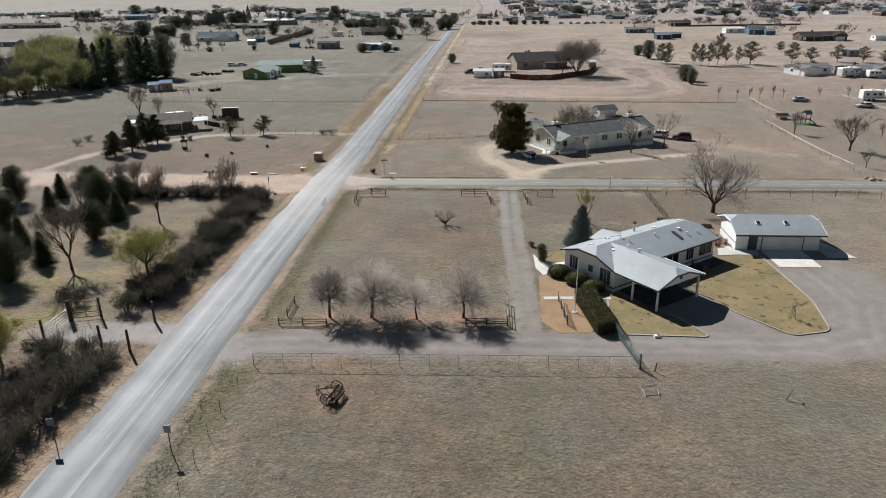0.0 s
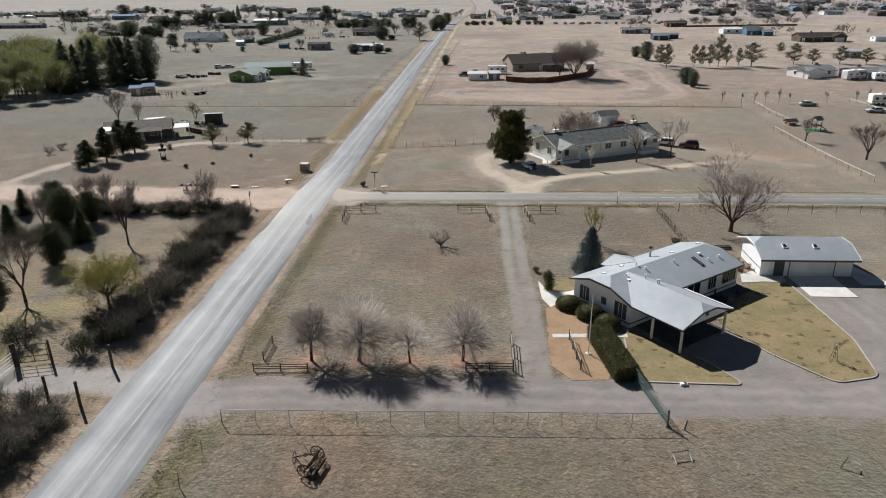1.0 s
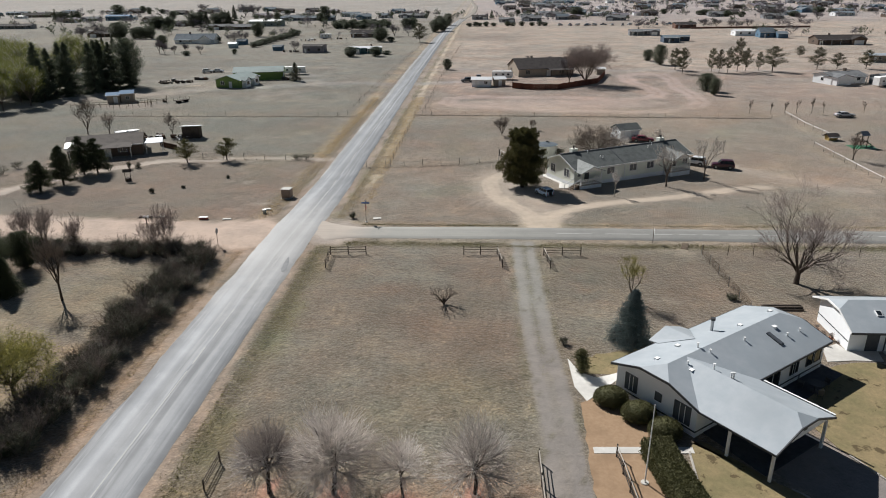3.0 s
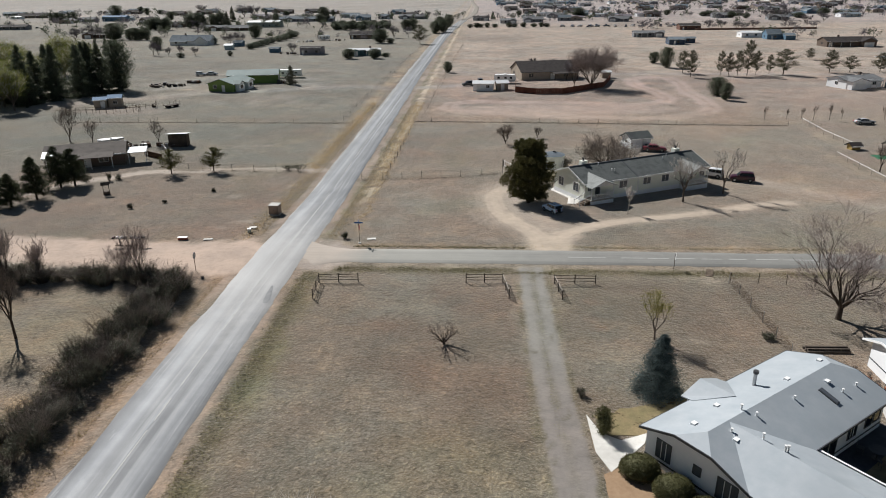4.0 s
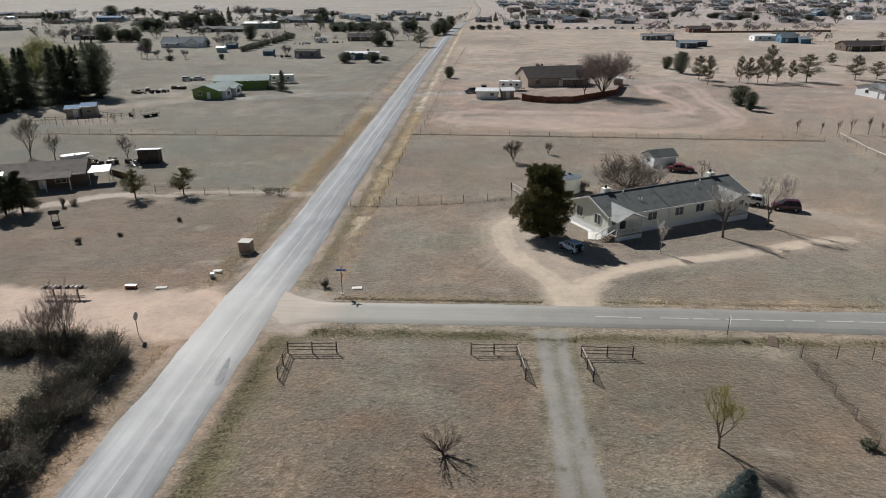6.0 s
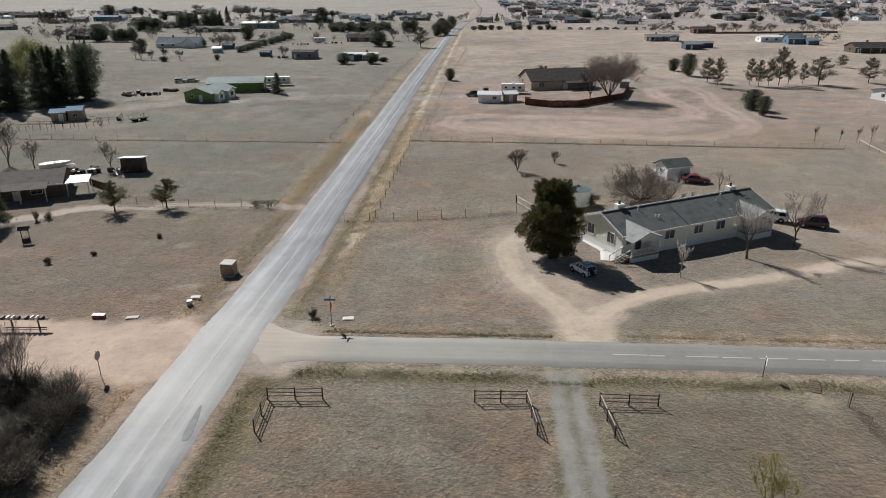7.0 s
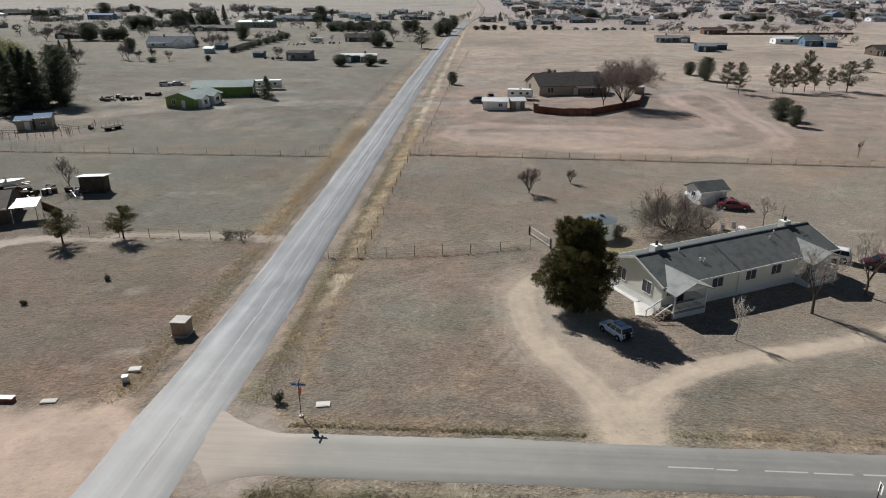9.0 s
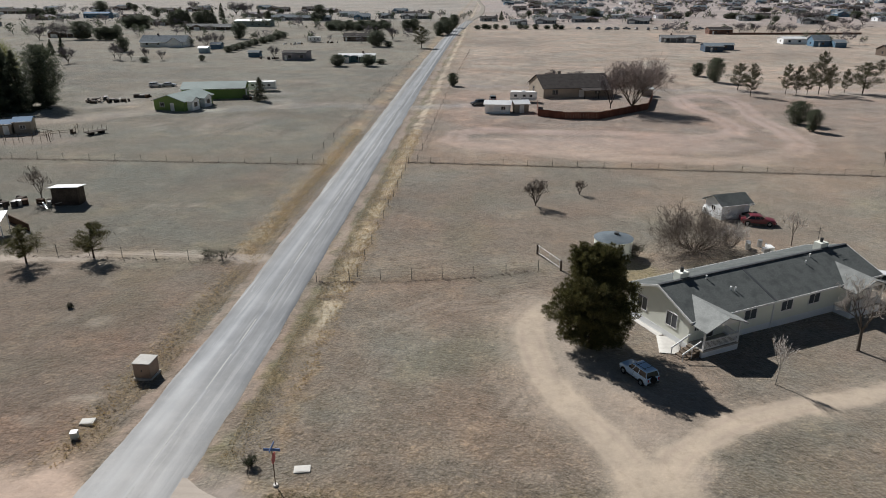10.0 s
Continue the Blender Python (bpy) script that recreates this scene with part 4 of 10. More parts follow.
# ---- buildings ----
def gable_body(L, W, h, rise, z0=0.0):
    """Walls with gable ends along x."""
    a, b = L / 2, W / 2
    v = [(-a, -b, z0), (a, -b, z0), (a, b, z0), (-a, b, z0), (-a, -b, h), (a, -b, h), (a, b, h), (-a, b, h), (-a, 0, h + rise), (a, 0, h + rise)]
    return Build().add(v, [(0, 1, 5, 4), (1, 2, 6, 9, 5), (2, 3, 7, 6), (3, 0, 4, 8, 7), (4, 5, 9, 8), (6, 7, 8, 9), (3, 2, 1, 0)])


def gable_roof(L, W, h, rise, ox=0.35, oy=0.45, thick=0.14):
    a, b = L / 2 + ox, W / 2 + oy
    lo = h - rise * oy / (W / 2)
    t = h + rise
    z = 0.1
    bl = Build()
    bl.plate([(-a, -b, lo + z), (a, -b, lo + z), (a, 0, t + z), (-a, 0, t + z)], thick)
    bl.plate([(a, b, lo + z), (-a, b, lo + z), (-a, 0, t + z), (a, 0, t + z)], thick)
    return bl


def clipped_body(L, W, h, rise, clip, z0=0.0):
    """Walls under a roof whose gable peaks are cut off: clip is half the cut's width."""
    a, b = L / 2, W / 2
    zc = h + rise * (1 - clip / b)
    prof = [(-b, z0), (b, z0), (b, h), (clip, zc), (-clip, zc), (-b, h)]
    n = len(prof)
    return Build().add([(-a, y, z) for y, z in prof] + [(a, y, z) for y, z in prof], [tuple(range(n))[::-1], tuple(range(n, 2 * n))] + [(i, (i + 1) % n, n + (i + 1) % n, n + i) for i in range(n)])


def clipped_roof(a, b, lo, top, clip, inset, thick=0.1, bl=None):
    """Gable roof along x with small hips at both ends."""
    zc = lo + (top - lo) * (1 - clip / b)
    bl = bl or Build()
    for s in (-1, 1):
        poly = [(-a, s * b, lo), (a, s * b, lo), (a, s * clip, zc), (a - inset, 0, top), (inset - a, 0, top), (-a, s * clip, zc)]
        bl.plate(poly if s < 0 else poly[::-1], thick)
        hip = [(s * a, -clip, zc), (s * a, clip, zc), (s * (a - inset), 0, top)]
        bl.plate(hip if s > 0 else hip[::-1], thick)
    return bl, zc


def end_boards(x, b, lo, clip, zc, mat, parent, label):
    """Boards along the cut gable at x: two sloping, one level."""
    for p, q in (((-b, lo), (-clip, zc)), ((clip, zc), (b, lo)), ((-clip, zc), (clip, zc))):
        v = [(x + dx, y, z + dz) for dx in (-0.03, 0.04) for (y, z), dz in ((p, -0.17), (q, -0.17), (q, 0.014), (p, 0.014))]
        part("barge_board", Build().add(v, [(0, 1, 2, 3), (7, 6, 5, 4), (0, 4, 5, 1), (3, 2, 6, 7)]), mat, parent, label)


def wall_frame(side, L, W):
    """The pose of a wall's face: x along it (to the right seen from outside), y outwards, z up."""
    turn = {"S": 180, "E": -90, "N": 0, "W": 90}[side]
    d = W / 2 if side in "SN" else L / 2
    return Matrix.Rotation(radians(turn), 4, "Z") @ Matrix.Translation((0, d, 0))


def opening(kind, parent, side, u, z0, w, hh, L, W, frame_mat, door_mat=None, bars=1, far=False, glass="glass"):
    """A window or door set on a wall, u metres from the wall's middle (towards +x or +y)."""
    m = wall_frame(side, L, W)
    u = -u if side in "SW" else u
    if side == "E":
        u = -u
    if side == "W":
        u = -u
    fr = Build()
    t = 0.07
    for q in ((u - w / 2 - t, z0 - t, u + w / 2 + t, z0), (u - w / 2 - t, z0 + hh, u + w / 2 + t, z0 + hh + t), (u - w / 2 - t, z0, u - w / 2, z0 + hh), (u + w / 2, z0, u + w / 2 + t, z0 + hh)):
        fr.box(q[0], -0.02, q[1], q[2], 0.05, q[3], m)
    pane = Build().box(u - w / 2, -0.02, z0, u + w / 2, 0.015, z0 + hh, m)
    if far:
        return part(kind, Build().box(u - w / 2, -0.02, z0, u + w / 2, 0.04, z0 + hh, m), M["glass"] if kind == "window" else frame_mat, parent)
    if kind == "window":
        win = part("window", fr, frame_mat, parent)
        part("pane", pane, M[glass], win)
        b = Build()
        for k in range(1, bars + 1):
            x = u - w / 2 + w * k / (bars + 1)
            b.box(x - 0.025, 0.012, z0, x + 0.025, 0.035, z0 + hh, m)
        if bars:
            part("mullion", b, M["white_trim"], win)
        return win
    door = part("door", fr, frame_mat, parent)
    part("leaf", pane, door_mat or M["white_trim"], door)
    return door


def fascia(L, W, h, rise, ox=0.35, oy=0.45):
    a, b = L / 2 + ox, W / 2 + oy
    lo = h - rise * oy / (W / 2) + 0.1
    return [Build().box(-a, s * b - 0.03, lo - 0.20, a, s * b + 0.03, lo + 0.006) for s in (-1, 1)]


def simple_house(name, x, y, rz, L, W, h, rise, wall, roof, label, category="house", openings=(), trim=None, group="", ox=0.35, oy=0.45, far=False):
    ho = thing(name, x, y, rz, label, category, group)
    part("wall", gable_body(L, W, h, rise, -0.3), wall, ho)
    part("roof", gable_roof(L, W, h, rise, ox, oy), roof, ho)
    for f in fascia(L, W, h, rise, ox, oy):
        part("fascia", f, trim or M["white_trim"], ho)
    for kind, side, u, z0, w, hh in openings:
        opening(kind, ho, side, u, z0, w, hh, L, W, trim or M["white_trim"], far=far)
    return ho


def vent_pipe(parent, x, y, z, hgt=0.45, r=0.07, name="vent_pipe"):
    part(name, Build().tube((x, y, z - 0.1), (x, y, z + hgt), r, r, 8).tube((x, y, z + hgt), (x, y, z + hgt + 0.06), r * 1.5, r * 1.5, 8), M["white_trim"], parent)


def metal_roof_house():
    """White house with a pale metal roof and a wide gabled carport."""
    A, HX, HY = 37.3, 8.55, 3.8
    ho = thing("house", 18.15, 76.25, A, "white single-storey house with pale metal roof and carport", "house")
    part("wall", clipped_body(2 * HX, 2 * HY, 2.45, 1.3, 1.5, -0.3), M["white"], ho)
    part("belt_board", Build().box(-HX - 0.025, -HY - 0.025, 0.42, HX + 0.025, HY + 0.025, 0.54), M["trim"], ho, "dark belt board round the wall")
    ez, rz_, ex, ey = 2.62, 4.02, 8.95, 4.2
    roof, zc = clipped_roof(ex, ey, ez, rz_, 1.4, 1.5)
    part("roof", roof, M["metal_roof"], ho)
    # cross gable over the carport, its peak cut off by a small hip
    cx0, cx1, cy = -8.95, -1.65, -10.05
    cm, cr, cc, ci = (cx0 + cx1) / 2, 3.98, 1.0, 1.0
    cz = ez + 0.02 + (cr - ez - 0.02) * (1 - cc / (cm - cx0))
    cp = Build()
    cp.plate([(cx0, cy, ez + 0.02), (cm - cc, cy, cz), (cm, cy + ci, cr), (cm, -0.05, cr), (cx0, -ey + 0.02, ez + 0.02)][::-1], 0.1)
    cp.plate([(cx1, cy, ez + 0.02), (cx1, -ey + 0.02, ez + 0.02), (cm, -0.05, cr), (cm, cy + ci, cr), (cm + cc, cy, cz)][::-1], 0.1)
    cp.plate([(cm - cc, cy, cz), (cm + cc, cy, cz), (cm, cy + ci, cr)], 0.1)
    part("carport_roof", cp, M["metal_roof"], ho)
    for (xa, za), (xb, zb) in (((cx0, ez + 0.02), (cm - cc, cz)), ((cm + cc, cz), (cx1, ez + 0.02)), ((cm - cc, cz), (cm + cc, cz))):
        v = [(x, cy + dy, z + dz) for dy in (-0.03, 0.05) for (x, z), dz in (((xa, za), -0.16), ((xb, zb), -0.16), ((xb, zb), 0.012), ((xa, za), 0.012))]
        part("barge_board", Build().add(v, [(0, 1, 2, 3), (7, 6, 5, 4), (0, 4, 5, 1), (3, 2, 6, 7)]), M["trim"], ho, "dark barge board of the carport gable")
    gp = [(cx0 + 0.5, 2.55), (cx1 - 0.5, 2.55), (cx1 - 0.5, 2.68), (cm + cc, cz - 0.14), (cm - cc, cz - 0.14), (cx0 + 0.5, 2.68)]
    part("gable_panel", Build().add([(x, cy + 0.25, z) for x, z in gp] + [(x, cy + 0.32, z) for x, z in gp], [tuple(range(6)), tuple(range(11, 5, -1))] + [(i, 6 + i, 6 + (i + 1) % 6, (i + 1) % 6) for i in range(6)]), M["white"], ho)
    part("gable_vent", Build().box(cm - 0.2, cy + 0.21, 2.95, cm + 0.2, cy + 0.25, 3.3), M["trim"], ho)
    for x0 in (cx0, cx1):
        part("gutter", Build().box(x0 - 0.05, cy, ez - 0.12, x0 + 0.05, -ey, ez + 0.012), M["trim"], ho)
        part("carport_beam", Build().box(x0 + 0.3, cy + 0.25, 2.28, x0 + 0.46, -HY, 2.55), M["white_trim"], ho)
    for px, py in ((-8.45, -9.65), (-8.45, -6.4), (-2.1, -9.65), (-2.1, -6.4)):
        part("post", Build().box(px - 0.09, py - 0.09, -0.1, px + 0.09, py + 0.09, 2.3), M["white_trim"], ho)
    for s in (-1, 1):
        part("eave_board", Build().box((-ex if s > 0 else cx1), s * ey - 0.04, ez - 0.17, ex, s * ey + 0.03, ez + 0.012), M["trim"], ho, "dark eave board")
        end_boards(s * ex, ey, ez, 1.4, zc, M["trim"], ho, "dark barge board of the gable end")
    # rear porch gable
    part("porch_roof", Build().plate([(-3.6, 4.9, 2.62), (-1.5, 4.9, 3.35), (-1.5, 1.9, 3.45), (-3.6, 3.9, 2.75)], 0.08).plate([(-1.5, 4.9, 3.35), (0.6, 4.9, 2.62), (0.6, 3.9, 2.75), (-1.5, 1.9, 3.45)], 0.08), M["metal_roof"], ho)
    part("porch_wall", Build().box(-3.2, 3.75, -0.2, 0.2, 4.6, 2.6), M["white"], ho)
    L, W = 2 * HX, 2 * HY
    for side, u, z0, w, hh in (("W", 2.3, 0.85, 1.1, 1.35), ("W", -0.35, 1.35, 0.5, 0.6), ("W", -2.55, 0.75, 1.35, 1.45), ("S", 4.1, 1.0, 1.1, 1.1), ("S", 6.4, 1.0, 0.9, 1.1), ("S", 7.6, 1.0, 0.9, 1.1), ("E", 0, 1.0, 1.2, 1.1)):
        opening("window", ho, side, u, z0, w, hh, L, W, M["trim"], glass="blind_glass" if side == "W" else "glass", bars=2 if w > 1 else 0)
    opening("window", ho, "S", 1.0, 0.15, 1.9, 2.0, L, W, M["trim"])
    opening("door", ho, "S", -3.5, 0.1, 0.95, 2.05, L, W, M["white_trim"])
    # roof furniture
    def on_roof(x, y):
        return rz_ - (rz_ - ez) * abs(y) / ey
    st = part("stove_pipe", Build().tube((1.0, 2.1, on_roof(1, 2.1) - 0.2), (1.0, 2.1, on_roof(1, 2.1) + 1.0), 0.13, 0.13, 10), M["steel"], ho, "tall galvanised stove pipe")
    part("cap", Build().tube((1.0, 2.1, on_roof(1, 2.1) + 1.0), (1.0, 2.1, on_roof(1, 2.1) + 1.22), 0.2, 0.2, 10), M["dark_steel"], st)
    for x, y in ((-6.9, 1.4), (-3.6, 2.0), (3.0, 0.8), (5.2, -1.0), (7.6, 0.9), (-6.2, -1.3)):
        z = on_roof(x, y)
        part("roof_vent", Build().box(x - 0.2, y - 0.16, z - 0.12, x + 0.2, y + 0.16, z + 0.13), M["white_trim"], ho)
    for x, y in ((-3.4, 0.3), (-5.1, -2.4), (-5.15, -3.9), (-5.0, -4.0)):
        vent_pipe(ho, x, y, (on_roof(x, y) if y > -1 else cr - 0.05), 0.4)
    for x, y in ((-5.9, -0.7), (-3.0, -0.6), (1.1, -0.9), (5.4, -2.1), (7.1, -2.2)):
        vent_pipe(ho, x, y, on_roof(x, y), 0.22, 0.06)
    m = Matrix.Translation((3.9, -1.9, on_roof(0, 1.9) + 0.04)) @ Matrix.Rotation(math.atan2(rz_ - ez, ey), 4, "X")
    sk = part("skylight", Build().box(-0.22, -0.75, -0.08, 0.22, 0.75, 0.06, m), M["trim"], ho)
    part("pane", Build().box(-0.15, -0.68, 0.055, 0.15, 0.68, 0.075, m), M["blind_glass"], sk)
    # garden table and stools on the terrace
    t = thing("patio_table", 25.1, 74.6, 30, "round dark patio table on the paved terrace", "table", dz=0.06)
    part("tabletop", Build().tube((0, 0, 0.70), (0, 0, 0.75), 0.62, 0.62, 18), M["dark_steel"], t)
    part("stem", Build().tube((0, 0, 0), (0, 0, 0.70), 0.05, 0.05, 8), M["dark_steel"], t)
    part("foot", Build().tube((0, 0, -0.01), (0, 0, 0.04), 0.35, 0.3, 12), M["dark_steel"], t)
    for k in range(3):
        a = 2.1 * k + 0.4
        q = thing("patio_chair", 25.1 + 1.05 * math.cos(a), 74.6 + 1.05 * math.sin(a), math.degrees(a) + 90, "dark metal patio chair beside the table", "chair", "patio chairs", dz=0.06)
        part("seat", Build().box(-0.24, -0.24, 0.42, 0.24, 0.24, 0.46), M["dark_steel"], q)
        part("backrest", Build().box(-0.24, -0.27, 0.46, 0.24, -0.23, 0.9), M["dark_steel"], q)
        for sx in (-0.21, 0.21):
            for sy in (-0.21, 0.21):
                part("leg", Build().tube((sx, sy, -0.01), (sx, sy, 0.42), 0.018, 0.018, 5), M["dark_steel"], q)


def garage():
    g = thing("garage", 35.95, 84.3, 0.0, "white detached double garage with pale metal roof", "garage")
    L, W, h, rise = 10.1, 5.9, 2.5, 1.1
    part("wall", clipped_body(L, W, h, rise, 1.15, -0.2), M["white"], g)
    part("belt_board", Build().box(-L / 2 - 0.02, -W / 2 + 0.05, 0.85, L / 2 + 0.02, W / 2 + 0.02, 0.95), M["trim"], g, "dark belt board round the wall")
    eave = h - rise * 0.85 / (W / 2) + 0.1
    roof, zc = clipped_roof(L / 2 + 0.4, W / 2 + 0.85, eave, h + rise + 0.1, 1.15, 1.25)
    part("roof", roof, M["metal_roof"], g)
    for s in (-1, 1):
        end_boards(s * (L / 2 + 0.4), W / 2 + 0.85, eave, 1.15, zc, M["white_trim"], g, "")
    for f in fascia(L, W, h, rise, 0.4, 0.85):
        part("fascia", f, M["trim"], g, "dark eave board")
    m = wall_frame("S", L, W)
    door = part("garage_door", Build().box(-3.05, -0.02, 0.02, 1.85, 0.03, 2.15, m), M["white_trim"], g, "wide white sectional garage door")
    for k in range(4):
        part("door_panel", Build().box(-3.0, 0.03, 0.06 + 0.525 * k, 1.8, 0.05, 0.55 + 0.525 * k, m), M["white_trim"], door)
    for k in range(8):
        part("door_window", Build().box(-2.85 + 0.59 * k, 0.05, 1.72, -2.45 + 0.59 * k, 0.062, 2.0, m), M["glass"], door)
    part("door_frame", Build().box(-3.15, -0.02, 0, -3.05, 0.06, 2.25, m).box(1.85, -0.02, 0, 1.95, 0.06, 2.25, m).box(-3.15, -0.02, 2.15, 1.95, 0.06, 2.27, m), M["trim"], g, "dark frame round the garage door")
    opening("door", g, "S", -3.0, 0.0, 0.95, 2.05, L, W, M["trim"], M["trim"])
    for x, y in ((-2.2, -1.6), (1.2, -1.6)):
        z = h + rise * (1 - 1.6 / 2.95)
        mm = Matrix.Translation((x, y, z + 0.12)) @ Matrix.Rotation(math.atan2(rise, W / 2), 4, "X")
        sk = part("skylight", Build().box(-0.26, -0.34, -0.05, 0.26, 0.34, 0.07, mm), M["white_trim"], g)
        part("pane", Build().box(-0.2, -0.28, 0.065, 0.2, 0.28, 0.085, mm), M["glass"], sk)


def railing(parent, a, b, z0, z1, mat, gap=0.14):
    a, b = Vector(a), Vector(b)
    d = (b - a)
    n = max(2, int(d.length / gap))
    stick = Build().box(-0.02, -0.02, z0, 0.02, 0.02, z1).mesh("baluster", mat)
    for k in range(n + 1):
        p = a + d * k / n
        part("baluster", stick, mat, parent).location = (p.x, p.y, 0)
    r = Build()
    m = Matrix.Translation(a) @ Matrix.Rotation(math.atan2(d.y, d.x), 4, "Z")
    for z in (z0, z1):
        r.box(0, -0.04, z - 0.04, d.length, 0.04, z + 0.04, m)
    part("rail", r, mat, parent)


def cream_house():
    """Long cream house with a dark shingle roof and two gabled porches."""
    ho = thing("house", 22.5, 146.81, 28.0, "long cream house with grey shingle roof and white porches", "house")
    L, W, h, rise = 25.0, 8.3, 3.35, 1.55
    part("wall", gable_body(L, W, h, rise, -0.4), M["cream"], ho)
    part("skirting", Build().box(-L / 2 - 0.015, -W / 2 - 0.015, -0.4, L / 2 + 0.015, W / 2 + 0.015, 0.75), M["white"], ho)
    part("roof", gable_roof(L, W, h, rise, 0.35, 0.55), M["shingle"], ho)
    for f in fascia(L, W, h, rise, 0.35, 0.55):
        part("fascia", f, M["white_trim"], ho)
    part("ridge_vent", Build().box(-L / 2 - 0.3, -0.14, h + rise + 0.07, L / 2 + 0.3, 0.14, h + rise + 0.16), M["trim"], ho)
    part("seam_strip", Build().plate([(-2.6, -W / 2 - 0.5, h - 0.03), (-2.35, -W / 2 - 0.5, h - 0.03), (-2.35, 0, h + rise + 0.12), (-2.6, 0, h + rise + 0.12)], 0.03), M["trim"], ho)
    b = Build()
    for s in (-1, 1):
        for q in (-1, 1):
            x, lo, t = s * (L / 2 + 0.36), h - rise * 0.55 / (W / 2) + 0.1, h + rise + 0.1
            yy = q * (W / 2 + 0.55)
            b = Build().add([(x - 0.03, yy, lo - 0.2), (x - 0.03, 0, t - 0.2), (x - 0.03, 0, t + 0.01), (x - 0.03, yy, lo + 0.01), (x + 0.03, yy, lo - 0.2), (x + 0.03, 0, t - 0.2), (x + 0.03, 0, t + 0.01), (x + 0.03, yy, lo + 0.01)],
                  [(0, 1, 2, 3), (7, 6, 5, 4), (0, 4, 5, 1), (3, 2, 6, 7)])
            part("barge_board", b, M["white_trim"], ho)
    for side, u, z0, w, hh in (("W", 2.2, 1.5, 1.2, 1.2), ("W", -1.9, 1.5, 1.2, 1.2), ("S", -5.0, 1.65, 1.35, 1.0), ("S", -0.2, 1.65, 1.3, 1.0), ("S", 3.6, 1.65, 1.3, 1.0), ("S", 11.6, 1.6, 0.9, 1.0), ("S", -11.6, 1.9, 0.5, 0.6)):
        opening("window", ho, side, u, z0, w * 1.12, hh * 1.1, L, W, M["white_trim"], glass="blind_glass")
    for side, u in (("S", -10.0), ("S", 9.0)):
        opening("door", ho, side, u, 0.95, 0.95, 2.0, L, W, M["white_trim"], M["trim"])
    part("downpipe", Build().box(-2.1, -W / 2 - 0.1, 0, -1.98, -W / 2, 3.2), M["white_trim"], ho)
    # porches
    for x0, x1 in ((-12.5, -8.2), (6.8, 11.2)):
        y0, y1 = -W / 2 - 1.9, -W / 2
        porch = part("porch", Build().box(x0, y0, 0.78, x1, y1, 0.92), M["pale_wood"], ho, "raised porch deck with white railing")
        part("porch_skirt", Build().box(x0 + 0.02, y0 + 0.03, -0.4, x1 - 0.02, y0 + 0.1, 0.78).box(x1 - 0.1, y0 + 0.1, -0.4, x1 - 0.03, y1, 0.78).box(x0 + 0.03, y0 + 0.1, -0.4, x0 + 0.1, y1, 0.78), M["white"], porch)
        for px in (x0 + 0.1, x1 - 0.1):
            part("post", Build().box(px - 0.07, y0 + 0.05, 0.9, px + 0.07, y0 + 0.19, 3.1), M["white_trim"], porch)
        railing(porch, (x0 + 0.2, y0 + 0.12, 0), (x1 - 0.2, y0 + 0.12, 0), 1.05, 1.8, M["white_trim"])
        railing(porch, (x1 - 0.1, y0 + 0.2, 0), (x1 - 0.1, y1 - 0.1, 0), 1.05, 1.8, M["white_trim"])
        cm, e = (x0 + x1) / 2, 3.02
        yf = y0 - 0.45
        part("porch_roof", Build().plate([(x0 - 0.35, yf, e), (cm, yf, e + 1.0), (cm, -1.15, e + 1.35), (x0 - 0.35, y1 - 0.5, e + 0.05)][::-1], 0.1).plate([(x1 + 0.35, yf, e), (x1 + 0.35, y1 - 0.5, e + 0.05), (cm, -1.15, e + 1.35), (cm, yf, e + 1.0)][::-1], 0.1), M["porch_shingle"], ho, "pale shingle porch roof")
        part("porch_gable", Build().add([(x0, y0 + 0.1, 3.0), (x1, y0 + 0.1, 3.0), (cm, y0 + 0.1, 3.9), (x0, y0 + 0.18, 3.0), (x1, y0 + 0.18, 3.0), (cm, y0 + 0.18, 3.9)], [(0, 1, 2), (5, 4, 3), (0, 3, 4, 1)]), M["white_trim"], ho)
    # steps from the west porch towards the pine
    st = part("steps", Build().box(-14.5, -W / 2 - 1.6, -0.1, -14.1, -W / 2 - 0.3, 0.16).box(-14.1, -W / 2 - 1.6, 0, -13.7, -W / 2 - 0.3, 0.34).box(-13.7, -W / 2 - 1.6, 0, -13.3, -W / 2 - 0.3, 0.52).box(-13.3, -W / 2 - 1.6, 0, -12.9, -W / 2 - 0.3, 0.7).box(-12.9, -W / 2 - 1.6, 0, -12.5, -W / 2 - 0.3, 0.86), M["wood"], ho, "brown wooden porch steps")
    for yy in (-W / 2 - 1.65, -W / 2 - 0.25):
        part("handrail", Build().tube((-14.6, yy, 0.95), (-12.5, yy, 1.85), 0.07, 0.07, 6).tube((-14.5, yy, 0), (-14.5, yy, 1.0), 0.05, 0.05, 6).tube((-13.5, yy, 0.3), (-13.5, yy, 1.4), 0.04, 0.04, 6), M["white_trim"], st, "white sloping handrail")
    # chimneys and pipes
    for x in (-9.6, 9.6):
        z = h + rise
        ch = part("chimney", Build().box(x - 0.55, 0.1, z - 0.5, x + 0.55, 1.0, z + 0.65), M["cream"], ho)
        part("flue", Build().tube((x, 0.55, z + 0.65), (x, 0.55, z + 1.1), 0.16, 0.16, 8), M["dark_steel"], ch)
